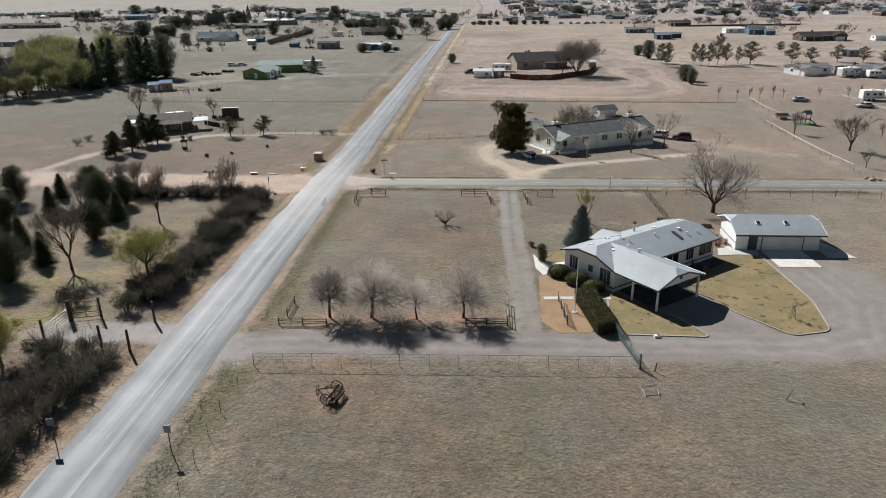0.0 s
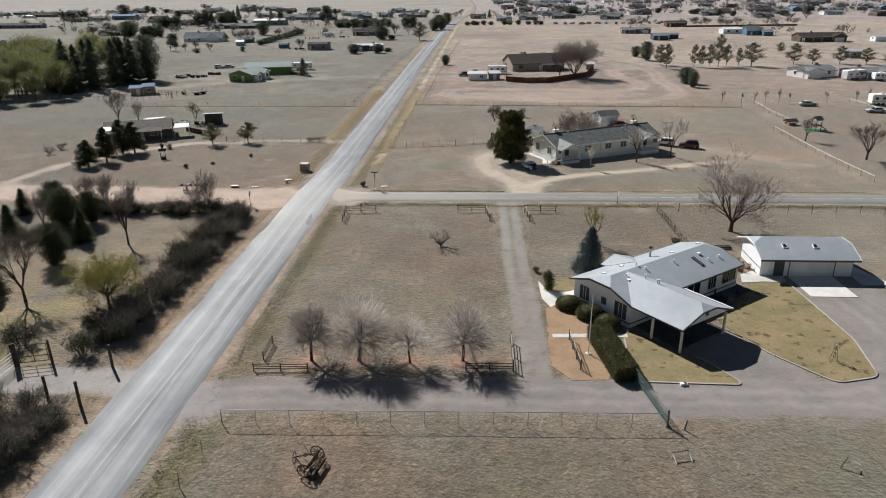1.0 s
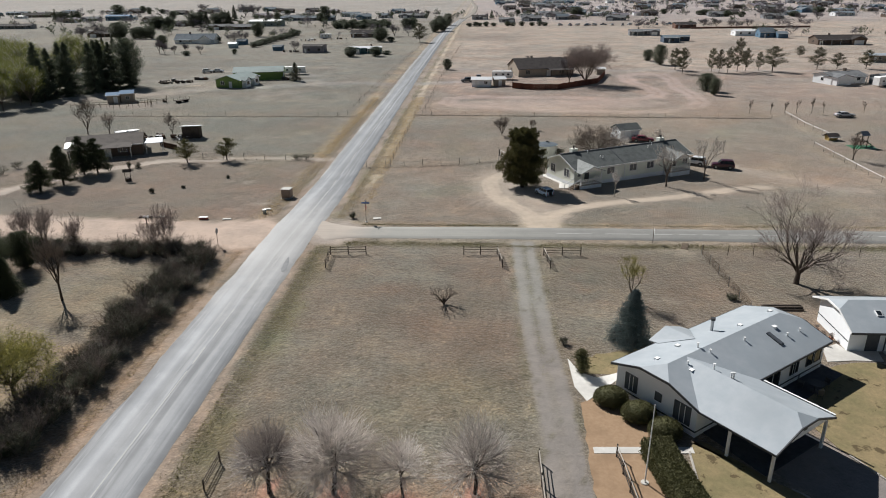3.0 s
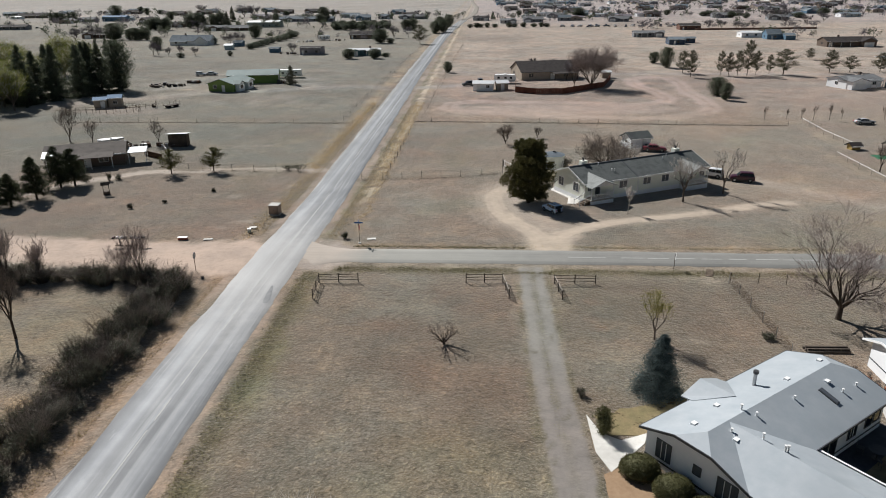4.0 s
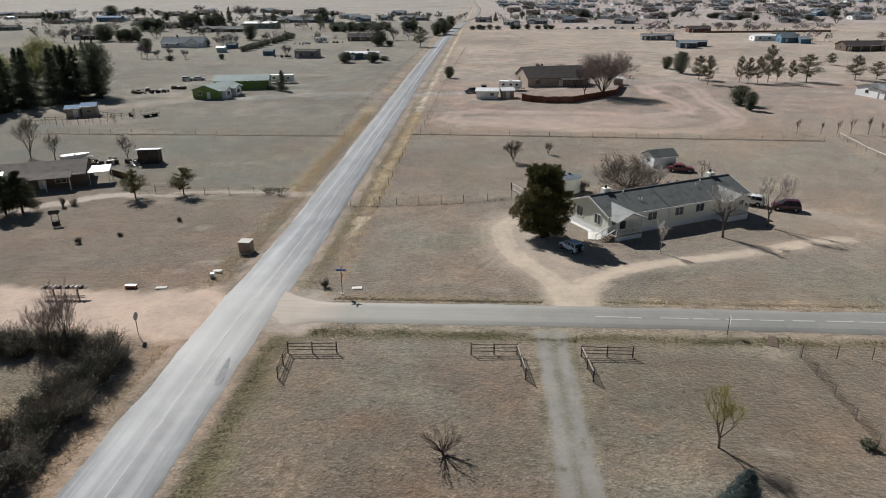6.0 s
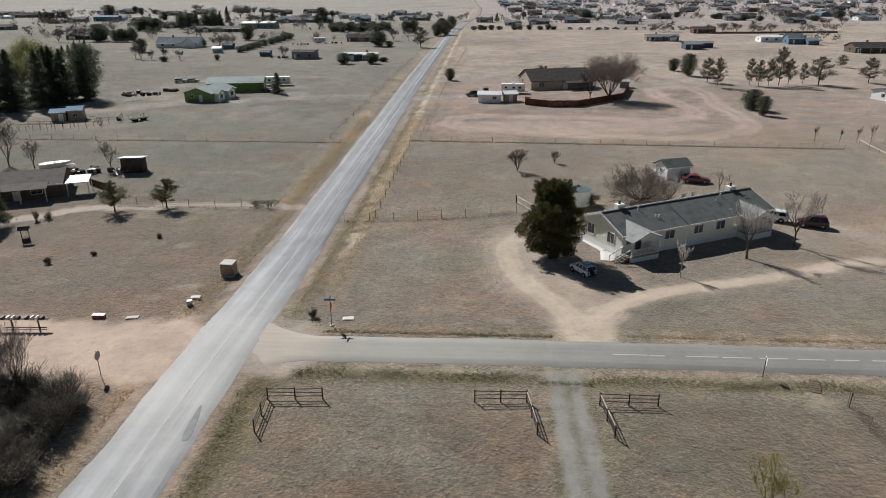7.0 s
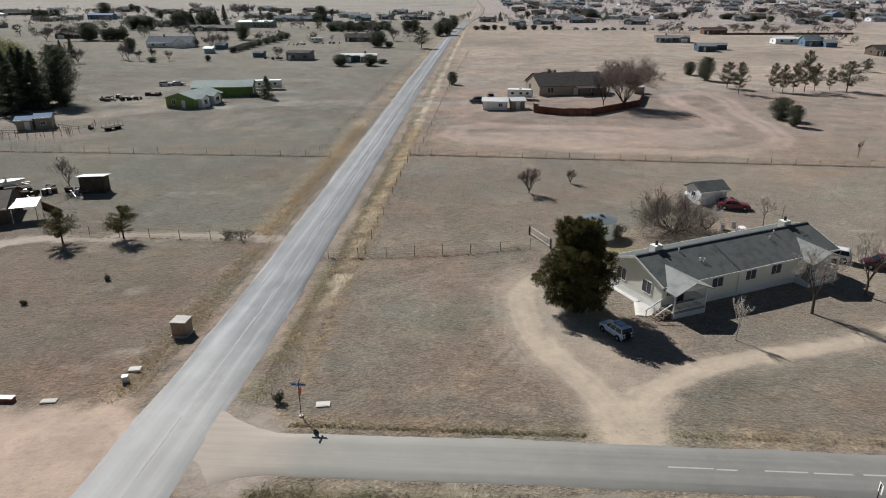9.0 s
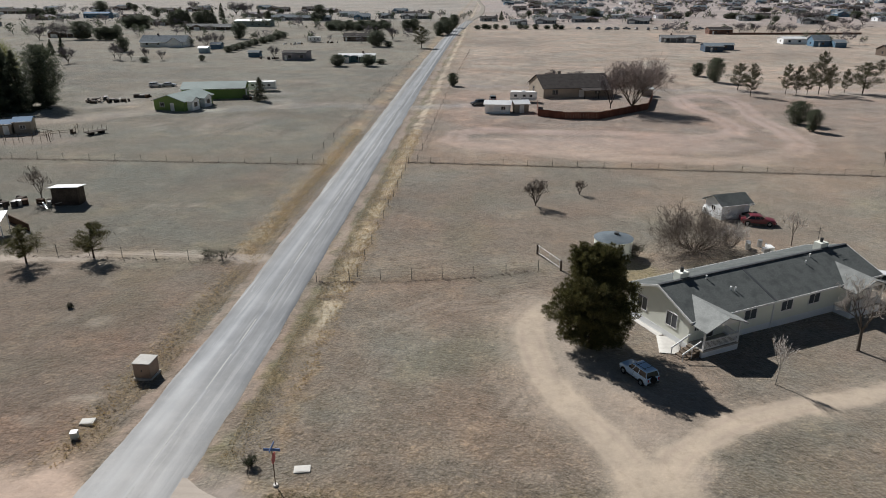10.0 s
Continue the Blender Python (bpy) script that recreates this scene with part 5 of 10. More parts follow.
    part("aerial", Build().tube((9.9, 1.2, h + rise), (9.9, 1.2, h + rise + 2.2), 0.025, 0.025, 5).tube((9.4, 1.2, h + rise + 1.9), (10.4, 1.2, h + rise + 1.9), 0.02, 0.02, 5).tube((9.5, 1.2, h + rise + 1.6), (10.3, 1.2, h + rise + 1.6), 0.02, 0.02, 5), M["dark_steel"], ho)
    for x, y in ((-7.4, -0.5), (-6.0, -2.3), (-5.6, -2.5), (6.6, -0.6), (5.2, -1.3)):
        vent_pipe(ho, x, y, h + rise * (1 + y / (W / 2)), 0.4, 0.06)


M["porch_shingle"] = surf("pale_grey_shingle", (0.24, 0.25, 0.245), (0.32, 0.33, 0.32), 7.0, 0.9, 0.4)
metal_roof_house()
garage()
cream_house()


# ---- trees ----
def grow(b, twigs, rnd, p, d, length, r, level, up=0.12, kink=0.18, kids=(3, 4), spreadness=0.6, min_r=0.012, shrink=0.66, fine=2, seg=3):
    """One limb and all that grows from it; thin ends go into twigs."""
    pts = [p.copy()]
    for k in range(seg):
        d = (d + Vector((rnd.uniform(-1, 1), rnd.uniform(-1, 1), rnd.uniform(-0.6, 1))) * kink + Vector((0, 0, up))).normalized()
        pts.append(pts[-1] + d * length / seg)
    target = twigs if level <= fine else b
    r_end = max(min_r, r * 0.62)
    for k in range(seg):
        ra, rb = r + (r_end - r) * k / seg, r + (r_end - r) * (k + 1) / seg
        target.tube(pts[k], pts[k + 1], ra, rb, 3 if level <= fine else 6, cap=False)
    if level == 0:
        return
    n = rnd.randint(*kids)
    for k in range(n):
        u = 1.0 if k == 0 else rnd.uniform(0.35, 1.0)
        i = min(seg - 1, int(u * seg))
        q = pts[i] + (pts[i + 1] - pts[i]) * (u * seg - i)
        side = d.orthogonal().normalized()
        side.rotate(Matrix.Rotation(rnd.uniform(0, 6.283), 3, d))
        nd = (d * (1 - spreadness * 0.5) + side * spreadness * rnd.uniform(0.6, 1.2)).normalized()
        grow(b, twigs, rnd, q, nd, length * shrink * rnd.uniform(0.8, 1.2), max(min_r, r_end * rnd.uniform(0.6, 0.85)), level - 1, up, kink, kids, spreadness, min_r, shrink, fine, seg)


def bare_tree(x, y, height, seed, label, bark="bark", twig="twig", trunk=0.22, r=0.15, levels=5, kids=(3, 4), spreadness=0.62, up=0.12, min_r=0.011, group="", name="bare_tree", first=4, shrink=0.66, lean=0.05, leaves=None, leaf_n=0, kink=0.18, out=0.8, leaf=0.16, haze=0.0):
    """Leafless tree: trunk with limbs, and a crown of fine twigs."""
    rnd = random.Random(seed)
    th = height * trunk
    b, tw = Build(), Build()
    top = Vector((rnd.uniform(-lean, lean) * th, rnd.uniform(-lean, lean) * th, th))
    b.tube((0, 0, -0.15), (0, 0, 0.12), r * 1.35, r * 1.08, 8, cap=False)
    b.tube((0, 0, 0.12), top, r * 1.08, r * 0.85, 8, cap=False)
    l0 = (height - th) * (1 - shrink) / (1 - shrink ** (levels + 1)) * 1.12
    a0 = rnd.uniform(0, 6.28)
    for k in range(first):
        a = a0 + 6.283 * k / first + rnd.uniform(-0.3, 0.3)
        d = Vector((math.cos(a) * spreadness * out, math.sin(a) * spreadness * out, 1.0)).normalized()
        grow(b, tw, rnd, top * rnd.uniform(0.85, 1.0), d, l0 * rnd.uniform(0.85, 1.15), r * 0.6, levels, up, kink, kids, spreadness, min_r, shrink)
    t = thing(name, x, y, rnd.uniform(0, 360), label, "tree", group)
    part("trunk", b, M[bark], t, smooth=True)
    part("twig_crown", tw, M[twig], t)
    if leaves:
        lf = Build()
        pts = [tw.v[rnd.randrange(len(tw.v))] for _ in range(leaf_n)]
        for p in pts:
            clump(lf, rnd, Vector(p) + Vector((rnd.gauss(0, haze), rnd.gauss(0, haze), rnd.gauss(0, haze))), leaf, 2)
        part("crown", lf, M[leaves], t)
    return t


def clump(b, rnd, p, s, n=3, droop=0.0, thin=1.0):
    """A tuft of small leaf blades that share one middle."""
    for _ in range(n):
        a = Vector((rnd.gauss(0, 1), rnd.gauss(0, 1), rnd.gauss(0, 0.8) - droop)).normalized()
        c = a.orthogonal().normalized()
        c.rotate(Matrix.Rotation(rnd.uniform(0, 6.283), 3, a))
        w = s * rnd.uniform(0.25, 0.45) * thin
        q = p + a * s * rnd.uniform(0.7, 1.4)
        b.add([p - c * w * 0.5, p + c * w * 0.5, q + c * w * 0.3, q - c * w * 0.3], [(0, 1, 2, 3)])


def conifer_meshes(height, width, seed, n_branch=70, per=26, size=0.28, trunk_r=0.16, bare=0.06, shape="pine", taper=0.85, thin=0.8, fluff=1.0):
    """Trunk and crown of an evergreen of whorled boughs."""
    rnd = random.Random(seed)
    t, c = Build(), Build()
    bend = Vector((rnd.uniform(-0.03, 0.03), rnd.uniform(-0.03, 0.03), 0)) * height
    n = 6
    for k in range(n):
        u0, u1 = k / n, (k + 1) / n
        t.tube(bend * u0 * u0 + Vector((0, 0, -0.15 + height * 0.97 * u0)), bend * u1 * u1 + Vector((0, 0, -0.15 + height * 0.97 * u1)), trunk_r * (1.05 - u0), trunk_r * (1.05 - u1), 7, cap=False)
    for k in range(n_branch):
        u = (k + rnd.random()) / n_branch
        z = height * (bare + (1 - bare) * u * 0.985)
        if shape == "cone":
            rad = width * (1 - u) ** taper * rnd.uniform(0.8, 1.08) + 0.08
        elif shape == "oval":
            rad = width * (math.sin(math.pi * min(1, 0.12 + 0.86 * u)) ** 0.7) * rnd.uniform(0.75, 1.1) + 0.1
        else:
            rad = width * min(1.0, 2.8 * (u + 0.14)) * (1 - u ** 2.6) ** 0.8 * rnd.uniform(0.68, 1.12) + 0.15
        a = rnd.uniform(0, 6.283)
        tilt = {"cone": -0.12, "oval": 0.55, "pine": 0.18}[shape] + rnd.uniform(-0.12, 0.15) + 0.3 * u
        d = Vector((math.cos(a), math.sin(a), tilt))
        root = bend * u * u + Vector((0, 0, z - 0.25 * rad * max(0, tilt)))
        t.tube(root, root + d * rad * 0.9, 0.05 * (1 - u) + 0.015, 0.012, 3, cap=False)
        for j in range(max(4, int(per * (0.35 + rad / width)))):
            v = rnd.random() ** 0.55
            p = root + d * rad * v + Vector((rnd.gauss(0, 1), rnd.gauss(0, 1), rnd.gauss(0, 0.7))) * (0.10 + 0.20 * rad * (0.4 + 0.6 * v)) * 0.8 * fluff
            if p.z < 0.05:
                p.z = rnd.uniform(0.05, 0.3)
            clump(c, rnd, p, size * rnd.uniform(0.7, 1.3), 4, 0.0, thin)
    return t, c


def conifer(x, y, height, width, seed, label, needles="juniper", shape="cone", name="evergreen_tree", group="", **k):
    t, c = conifer_meshes(height, width, seed, shape=shape, **k)
    ob = thing(name, x, y, 0, label, "tree", group)
    part("trunk", t, M["dark_bark"], ob)
    part("crown", c, M[needles], ob)
    return ob


def shrub(x, y, height, width, seed, label, mat="brush", stems="dark_twig", n=420, size=0.22, twigs=22, group="", name="shrub"):
    """A dense bush: stems that fan out, with tufts of leaf or twig."""
    rnd = random.Random(seed)
    st, c = Build(), Build()
    lobes = [(Vector((rnd.uniform(-0.55, 0.55) * width, rnd.uniform(-0.55, 0.55) * width, height * rnd.uniform(0.35, 0.62))), rnd.uniform(0.45, 0.75)) for _ in range(6)]
    for k in range(twigs):
        a, s = rnd.uniform(0, 6.283), rnd.uniform(0.2, 0.95)
        p = Vector((math.cos(a) * width * s * 0.3, math.sin(a) * width * s * 0.3, -0.05))
        d = Vector((math.cos(a) * width * s, math.sin(a) * width * s, height * rnd.uniform(0.75, 1.15)))
        mid_ = p + d * 0.5 + Vector((rnd.uniform(-0.1, 0.1), rnd.uniform(-0.1, 0.1), 0.08)) * height
        st.tube(p, mid_, 0.03, 0.018, 3, cap=False).tube(mid_, p + d, 0.018, 0.007, 3, cap=False)
        for _ in range(4):
            q = mid_ + (p + d - mid_) * rnd.random()
            st.tube(q, q + Vector((rnd.uniform(-1, 1), rnd.uniform(-1, 1), rnd.uniform(0.2, 1.2))) * height * 0.22, 0.010, 0.006, 3, cap=False)
    for k in range(n):
        o, s = rnd.choice(lobes)
        d = Vector((rnd.gauss(0, 1), rnd.gauss(0, 1), rnd.gauss(0, 1))).normalized()
        p = o + Vector((d.x * width * s * 0.75, d.y * width * s * 0.75, d.z * height * s * 0.6)) * rnd.uniform(0.45, 1.0)
        p.z = max(0.06, p.z)
        clump(c, rnd, p, size * rnd.uniform(0.6, 1.3), 4, 0.0, 0.5)
    ob = thing(name, x, y, 0, label, "shrub", group)
    part("stem_fan", st, M[stems], ob)
    if n:
        part("foliage", c, M[mat], ob)
    return ob


def fan_tree(x, y, height, width, seed, label, limbs=9, twigs=900, r=0.14, trunk_h=1.9, twig="fruit_twig", shoots=5):
    """Pruned fruit tree: a bare trunk, a head of forked limbs, and long fine twigs that radiate from it on all sides."""
    rnd = random.Random(seed)
    b, tw = Build(), Build()
    top = Vector((rnd.uniform(-0.18, 0.18), rnd.uniform(-0.18, 0.18), trunk_h))
    knee = top * 0.5 + Vector((rnd.uniform(-0.08, 0.08), rnd.uniform(-0.08, 0.08), 0))
    b.tube((0, 0, -0.15), (0, 0, 0.15), r * 1.35, r * 1.05, 8, cap=False)
    b.tube((0, 0, 0.15), knee, r * 1.05, r * 0.92, 8, cap=False)
    b.tube(knee, top, r * 0.92, r * 0.85, 8, cap=False)
    up_ = height - trunk_h
    joints = []
    for k in range(limbs):
        a = 2.4 * k + rnd.uniform(-0.3, 0.3)
        el = math.radians(82 - 74 * (k / max(1, limbs - 1)) ** 0.9 + rnd.uniform(-6, 6))
        d = Vector((math.cos(a) * math.cos(el), math.sin(a) * math.cos(el), math.sin(el)))
        n = (width * math.cos(el) ** 2 + up_ * math.sin(el) ** 2) * rnd.uniform(0.60, 0.80)
        p, ra = top * rnd.uniform(0.84, 1.0), r * (0.66 if k < 4 else 0.50)
        for q in range(5):
            nxt = p + (d + Vector((rnd.gauss(0, 0.13), rnd.gauss(0, 0.13), rnd.gauss(0.03, 0.10)))).normalized() * n / 5
            b.tube(p, nxt, ra, ra * 0.78, 6, cap=False)
            if q:
                joints += [p.lerp(nxt, 0.3), p.lerp(nxt, 0.8)]
            p, ra = nxt, ra * 0.78
    for _ in range(int(0.84 * twigs)):
        u = Vector((rnd.gauss(0, 1), rnd.gauss(0, 1), rnd.gauss(0.5, 0.9))).normalized()
        if u.z < -0.28:
            continue
        lump = 1.0 + 0.09 * math.sin(3.1 * u.x + 4.3 * u.y + seed) + 0.07 * math.sin(7.0 * u.z + 5.0 * u.x)
        end = top + Vector((u.x * width, u.y * width, u.z * up_)) * rnd.uniform(0.70, 1.0) * lump
        o = min(rnd.sample(joints, min(len(joints), 12)), key=lambda q: (q - top - (end - top) * 0.42).length)
        bow = o.lerp(end, 0.5) + Vector((rnd.gauss(0, 0.06), rnd.gauss(0, 0.06), rnd.gauss(0.06, 0.06)))
        tw.tube(o, bow, 0.019, 0.013, 3, cap=False).tube(bow, end, 0.012, 0.005, 3, cap=False)
        dd = (end - o).normalized()
        for _ in range(shoots):
            q = bow.lerp(end, rnd.uniform(-0.4, 0.9))
            e = q + (dd + Vector((rnd.gauss(0, 0.42), rnd.gauss(0, 0.42), rnd.gauss(0.1, 0.4)))).normalized() * rnd.uniform(0.12, 0.28) * width
            tw.tube(q, e, 0.008, 0.004, 3, cap=False)
    t = thing("bare_tree", x, y, rnd.uniform(0, 360), label, "tree", "row of bare fruit trees")
    part("trunk", b, M["dark_bark"], t, smooth=True)
    part("twig_crown", tw, M[twig], t)
    return t


def needle_puff(b, rnd, o, out, size, n, blade):
    """One upturned tuft of a pine bough: thin needles that fan out from a short shoot."""
    for _ in range(n):
        w = Vector((rnd.gauss(0, 1), rnd.gauss(0, 1), rnd.gauss(0, 0.8))).normalized()
        p = o + Vector((w.x, w.y, w.z * 0.7)) * size * rnd.random() ** 0.45
        a = (out * 0.7 + w * 0.9 + Vector((0, 0, 0.45))).normalized()
        for _ in range(3):
            d = (a + Vector((rnd.gauss(0, 0.45), rnd.gauss(0, 0.45), rnd.gauss(0, 0.4)))).normalized()
            c = d.orthogonal().normalized()
            c.rotate(Matrix.Rotation(rnd.uniform(0, 6.283), 3, d))
            q = p + d * blade * rnd.uniform(0.8, 1.5)
            t = c * blade * 0.10
            b.add([p - t, p + t, q + t * 0.5, q - t * 0.5], [(0, 1, 2, 3)])


def broad_pine(x, y, height, width, seed, label):
    """A broad pine: whorls of upturned boughs, each carrying distinct puffs of needles with dark gaps between."""
    rnd = random.Random(seed)
    t, c = Build(), Build()
    for k in range(8):
        t.tube((0, 0, -0.2 + height * 0.96 * k / 8), (0, 0, -0.2 + height * 0.96 * (k + 1) / 8), 0.34 * (1.04 - k / 8), 0.34 * (1.04 - (k + 1) / 8), 8, cap=False)
    prof = ((0.0, 0.72), (0.10, 0.95), (0.28, 1.02), (0.45, 0.92), (0.62, 0.74), (0.78, 0.54), (0.90, 0.32), (1.0, 0.08))
    n_b = 104
    for k in range(n_b):
        u = (k + rnd.random()) / n_b
        f = next(a[1] + (b[1] - a[1]) * (u - a[0]) / (b[0] - a[0]) for a, b in zip(prof, prof[1:]) if u <= b[0])
        a = 2.4 * k + rnd.uniform(-0.3, 0.3)
        rad = width * f * rnd.uniform(0.58, 1.20) * (1 + 0.15 * math.sin(2 * a + 9 * u))
        d = Vector((math.cos(a), math.sin(a), 0.10 + 0.75 * u))
        root = Vector((0, 0, height * (0.04 + 0.86 * u) - 0.10 * rad))
        tip = root + d * rad + Vector((0, 0, 0.16 * rad))
        t.tube(root, root.lerp(tip, 0.6) - Vector((0, 0, 0.06 * rad)), 0.07 * (1 - u) + 0.02, 0.03, 4, cap=False)
        t.tube(root.lerp(tip, 0.6) - Vector((0, 0, 0.06 * rad)), tip, 0.03, 0.012, 3, cap=False)
        flat = Vector((-math.sin(a), math.cos(a), 0))
        out = Vector((math.cos(a), math.sin(a), 0.9)).normalized()
        for q, (v, s_, n) in enumerate(((1.0, 0.27, 80), (0.84, 0.31, 90), (0.86, 0.29, 84), (0.64, 0.34, 80), (0.62, 0.34, 70), (0.42, 0.40, 56))):
            if rad < 1.3 and q > 3:
                continue
            o = root.lerp(tip, v) + flat * (0, 1, -1, 0.8, -1, 0)[q] * 0.24 * rad * v + Vector((rnd.gauss(0, 0.06), rnd.gauss(0, 0.06), rnd.gauss(0.05, 0.12)))
            o.z = max(o.z, 0.35)
            needle_puff(c, rnd, o, out, (s_ + 0.06 * rad) * rnd.uniform(0.8, 1.25), n, 0.17)
            needle_puff(c, rnd, o + Vector((0, 0, 0.32)) + out * 0.12, Vector((0, 0, 1)), 0.20 * rnd.uniform(0.8, 1.4), 34, 0.19)
    ob = thing("pine_tree", x, y, 0, label, "tree")
    part("trunk", t, M["dark_bark"], ob)
    part("crown", c, M["pine"], ob)


# the four fruit trees by the low drive
M["fruit_twig"] = leafy("rosy_grey_twigs", (0.34, 0.30, 0.28), (0.80, 0.74, 0.70), through_light=0.4)
fan_tree(-15.9, 61.0, 5.4, 2.6, 41, "bare fruit tree with dense grey twigs beside the drive", 9, 800, 0.14, 2.1)
fan_tree(-11.6, 61.1, 6.2, 3.5, 42, "large bare fruit tree with a round fan of pale twigs", 13, 1350, 0.17, 2.2, "twig")
fan_tree(-7.0, 60.9, 4.7, 2.1, 43, "slender young bare fruit tree with pale twigs", 7, 460, 0.09, 2.0, "twig")
fan_tree(-2.3, 61.5, 5.5, 3.0, 44, "bare fruit tree with dark forked limbs beside the drive", 10, 820, 0.14, 1.9, "twig")
bare_tree(32.6, 96.1, 9.4, 51, "big leafless spreading tree with dark limbs beside the garage", bark="dark_bark", twig="rose_twig", trunk=0.15, r=0.28, levels=6, kids=(3, 3), spreadness=0.50, up=0.03, min_r=0.007, first=7, out=1.9, shrink=0.76, kink=0.09)
broad_pine(4.75, 137.0, 10.2, 3.5, 61, "tall dense dark green pine beside the cream house")
conifer(11.8, 82.3, 5.4, 2.0, 62, "dense blue spruce on the dry grass behind the house", "spruce", "cone", "spruce_tree", n_branch=300, per=70, size=0.12, bare=0.01, taper=0.78, thin=0.45, fluff=0.7)


# ---- plots, paving and planting round the white house ----
def patch(name, poly, lift, material, label, category, seed=0, rag=0.15, seg=0.7, sink=0.1):
    """A flat bed or paved plate with a slightly ragged edge, laid on the ground."""
    r = random.Random(seed)
    out = []
    for (ax, ay), (bx, by) in zip(poly, poly[1:] + poly[:1]):
        n = max(1, int(math.hypot(bx - ax, by - ay) / seg)) if rag else 1
        out += [(ax + (bx - ax) * k / n + r.uniform(-rag, rag), ay + (by - ay) * k / n + r.uniform(-rag, rag)) for k in range(n)]
    z = gz(*out[0])
    return whole(name, Build().slab(out, z - sink, z + lift), material, label, category, smooth=False)


def rounded(poly, rad, n=5):
    out = []
    k = len(poly)
    for i in range(k):
        p, a, b = Vector(poly[i]), Vector(poly[i - 1]), Vector(poly[(i + 1) % k])
        s, e = p + (a - p).normalized() * rad, p + (b - p).normalized() * rad
        out += [tuple((s.lerp(p, t)).lerp(p.lerp(e, t), t)) for t in [j / n for j in range(n + 1)]]
    return out


def kerb(points, w=0.14, h=0.10):
    b = Build()
    for (ax, ay), (bx, by) in zip(points[:-1], points[1:]):
        m = Matrix.Translation((ax, ay, gz(ax, ay))) @ Matrix.Rotation(math.atan2(by - ay, bx - ax), 4, "Z")
        b.box(-0.02, -w / 2, -0.1, math.hypot(bx - ax, by - ay) + 0.02, w / 2, h, m)
    return b


LAWN = rounded([(12.9, 66.9), (12.1, 58.5), (21.3, 58.3), (19.2, 62.2), (17.6, 63.4), (14.0, 67.9)], 0.9)
ISLAND = rounded([(21.9, 72.9), (23.7, 66.9), (25.3, 63.6), (29.0, 58.9), (33.0, 60.0), (34.1, 66.5), (33.3, 79.2), (30.9, 79.3), (28.4, 78.6)], 0.9)
patch("lawn", LAWN, 0.05, M["lawn"], "dormant golden lawn beside the carport", "lawn", 1, 0.03, 1.0)
patch("lawn", ISLAND, 0.05, M["lawn"], "dormant golden lawn island inside the drive", "lawn", 2, 0.03, 1.0)
patch("lawn", [(6.4, 78.9), (10.0, 80.4), (14.6, 82.0), (14.9, 79.6), (9.5, 76.6), (7.0, 76.3)], 0.03, M["lawn"], "dormant golden lawn behind the house", "lawn", 3, 0.2)
patch("mulch_bed", [(6.0, 72.2), (8.2, 73.6), (11.6, 68.3), (10.2, 58.7), (7.0, 58.6), (5.5, 60.8), (5.7, 66)], 0.04, M["mulch"], "bed of tan wood mulch round the flagpole", "mulch", 4, 0.10)
whole("lawn_edging", kerb(LAWN[4:24]), M["edging"], "weathered concrete edging of the lawn", "kerb", smooth=False)
whole("lawn_edging", kerb(ISLAND[10:40]), M["edging"], "weathered concrete edging of the lawn island", "kerb", smooth=False)
patch("walkway", [(6.1, 65.9), (13.2, 66.2), (13.2, 66.9), (6.1, 66.6)], 0.06, M["concrete"], "narrow pale concrete walkway", "path", 5, 0)
patch("patio", [(5.7, 79.0), (5.75, 74.5), (6.5, 72.4), (9.4, 75.6), (10.0, 76.9), (7.8, 75.9), (6.5, 76.7)], 0.05, M["concrete"], "white concrete path at the back corner of the house", "path", 6, 0)
patch("garage_apron", [(34.0, 81.3), (38.9, 81.3), (39.1, 75.8), (34.3, 75.8)], 0.06, M["concrete"], "pale concrete apron before the garage door", "paving", 7, 0)
patch("side_slab", [(41.1, 84.4), (42.6, 84.4), (44.5, 79.0), (41.1, 79.0)], 0.05, M["concrete"], "concrete slab beside the garage", "paving", 8, 0)
patch("garden_path", [(28.3, 79.3), (30.7, 79.6), (33.2, 79.5), (33.6, 81.3), (30.9, 81.3), (30.6, 82.6), (28.9, 81.6)], 0.045, M["concrete"], "pale concrete path between house and garage", "path", 9, 0)
patch("carport_floor", [(17.3, 64.0), (22.7, 68.0), (18.6, 73.3), (13.8, 69.8)], 0.055, M["dark_paving"], "paved floor under the carport, its shade in the colour", "paving", 10, 0)
patch("terrace", [(18.9, 73.6), (21.0, 70.9), (24.0, 73.4), (28.6, 77.2), (27.4, 79.2)], 0.058, M["dark_paving"], "paved terrace along the front of the house, shade in the colour", "paving", 11, 0)
for p, q, lab in (((-17.1, 118.0), (0.55, 0.35), "pale concrete utility cover in the grass"), ((-34.6, 122.5), (0.5, 0.35), "pale concrete cover beside the road"), ((-38.9, 117.1), (0.6, 0.3), "white concrete cover beside the dirt road")):
    single("utility_cover", Build().box(-q[0], -q[1], -0.1, q[0], q[1], 0.09).box(-q[0] * 0.8, -q[1] * 0.8, 0.09, q[0] * 0.8, q[1] * 0.8, 0.11), M["concrete"], *p, 10, lab, "utility cover", "utility covers")


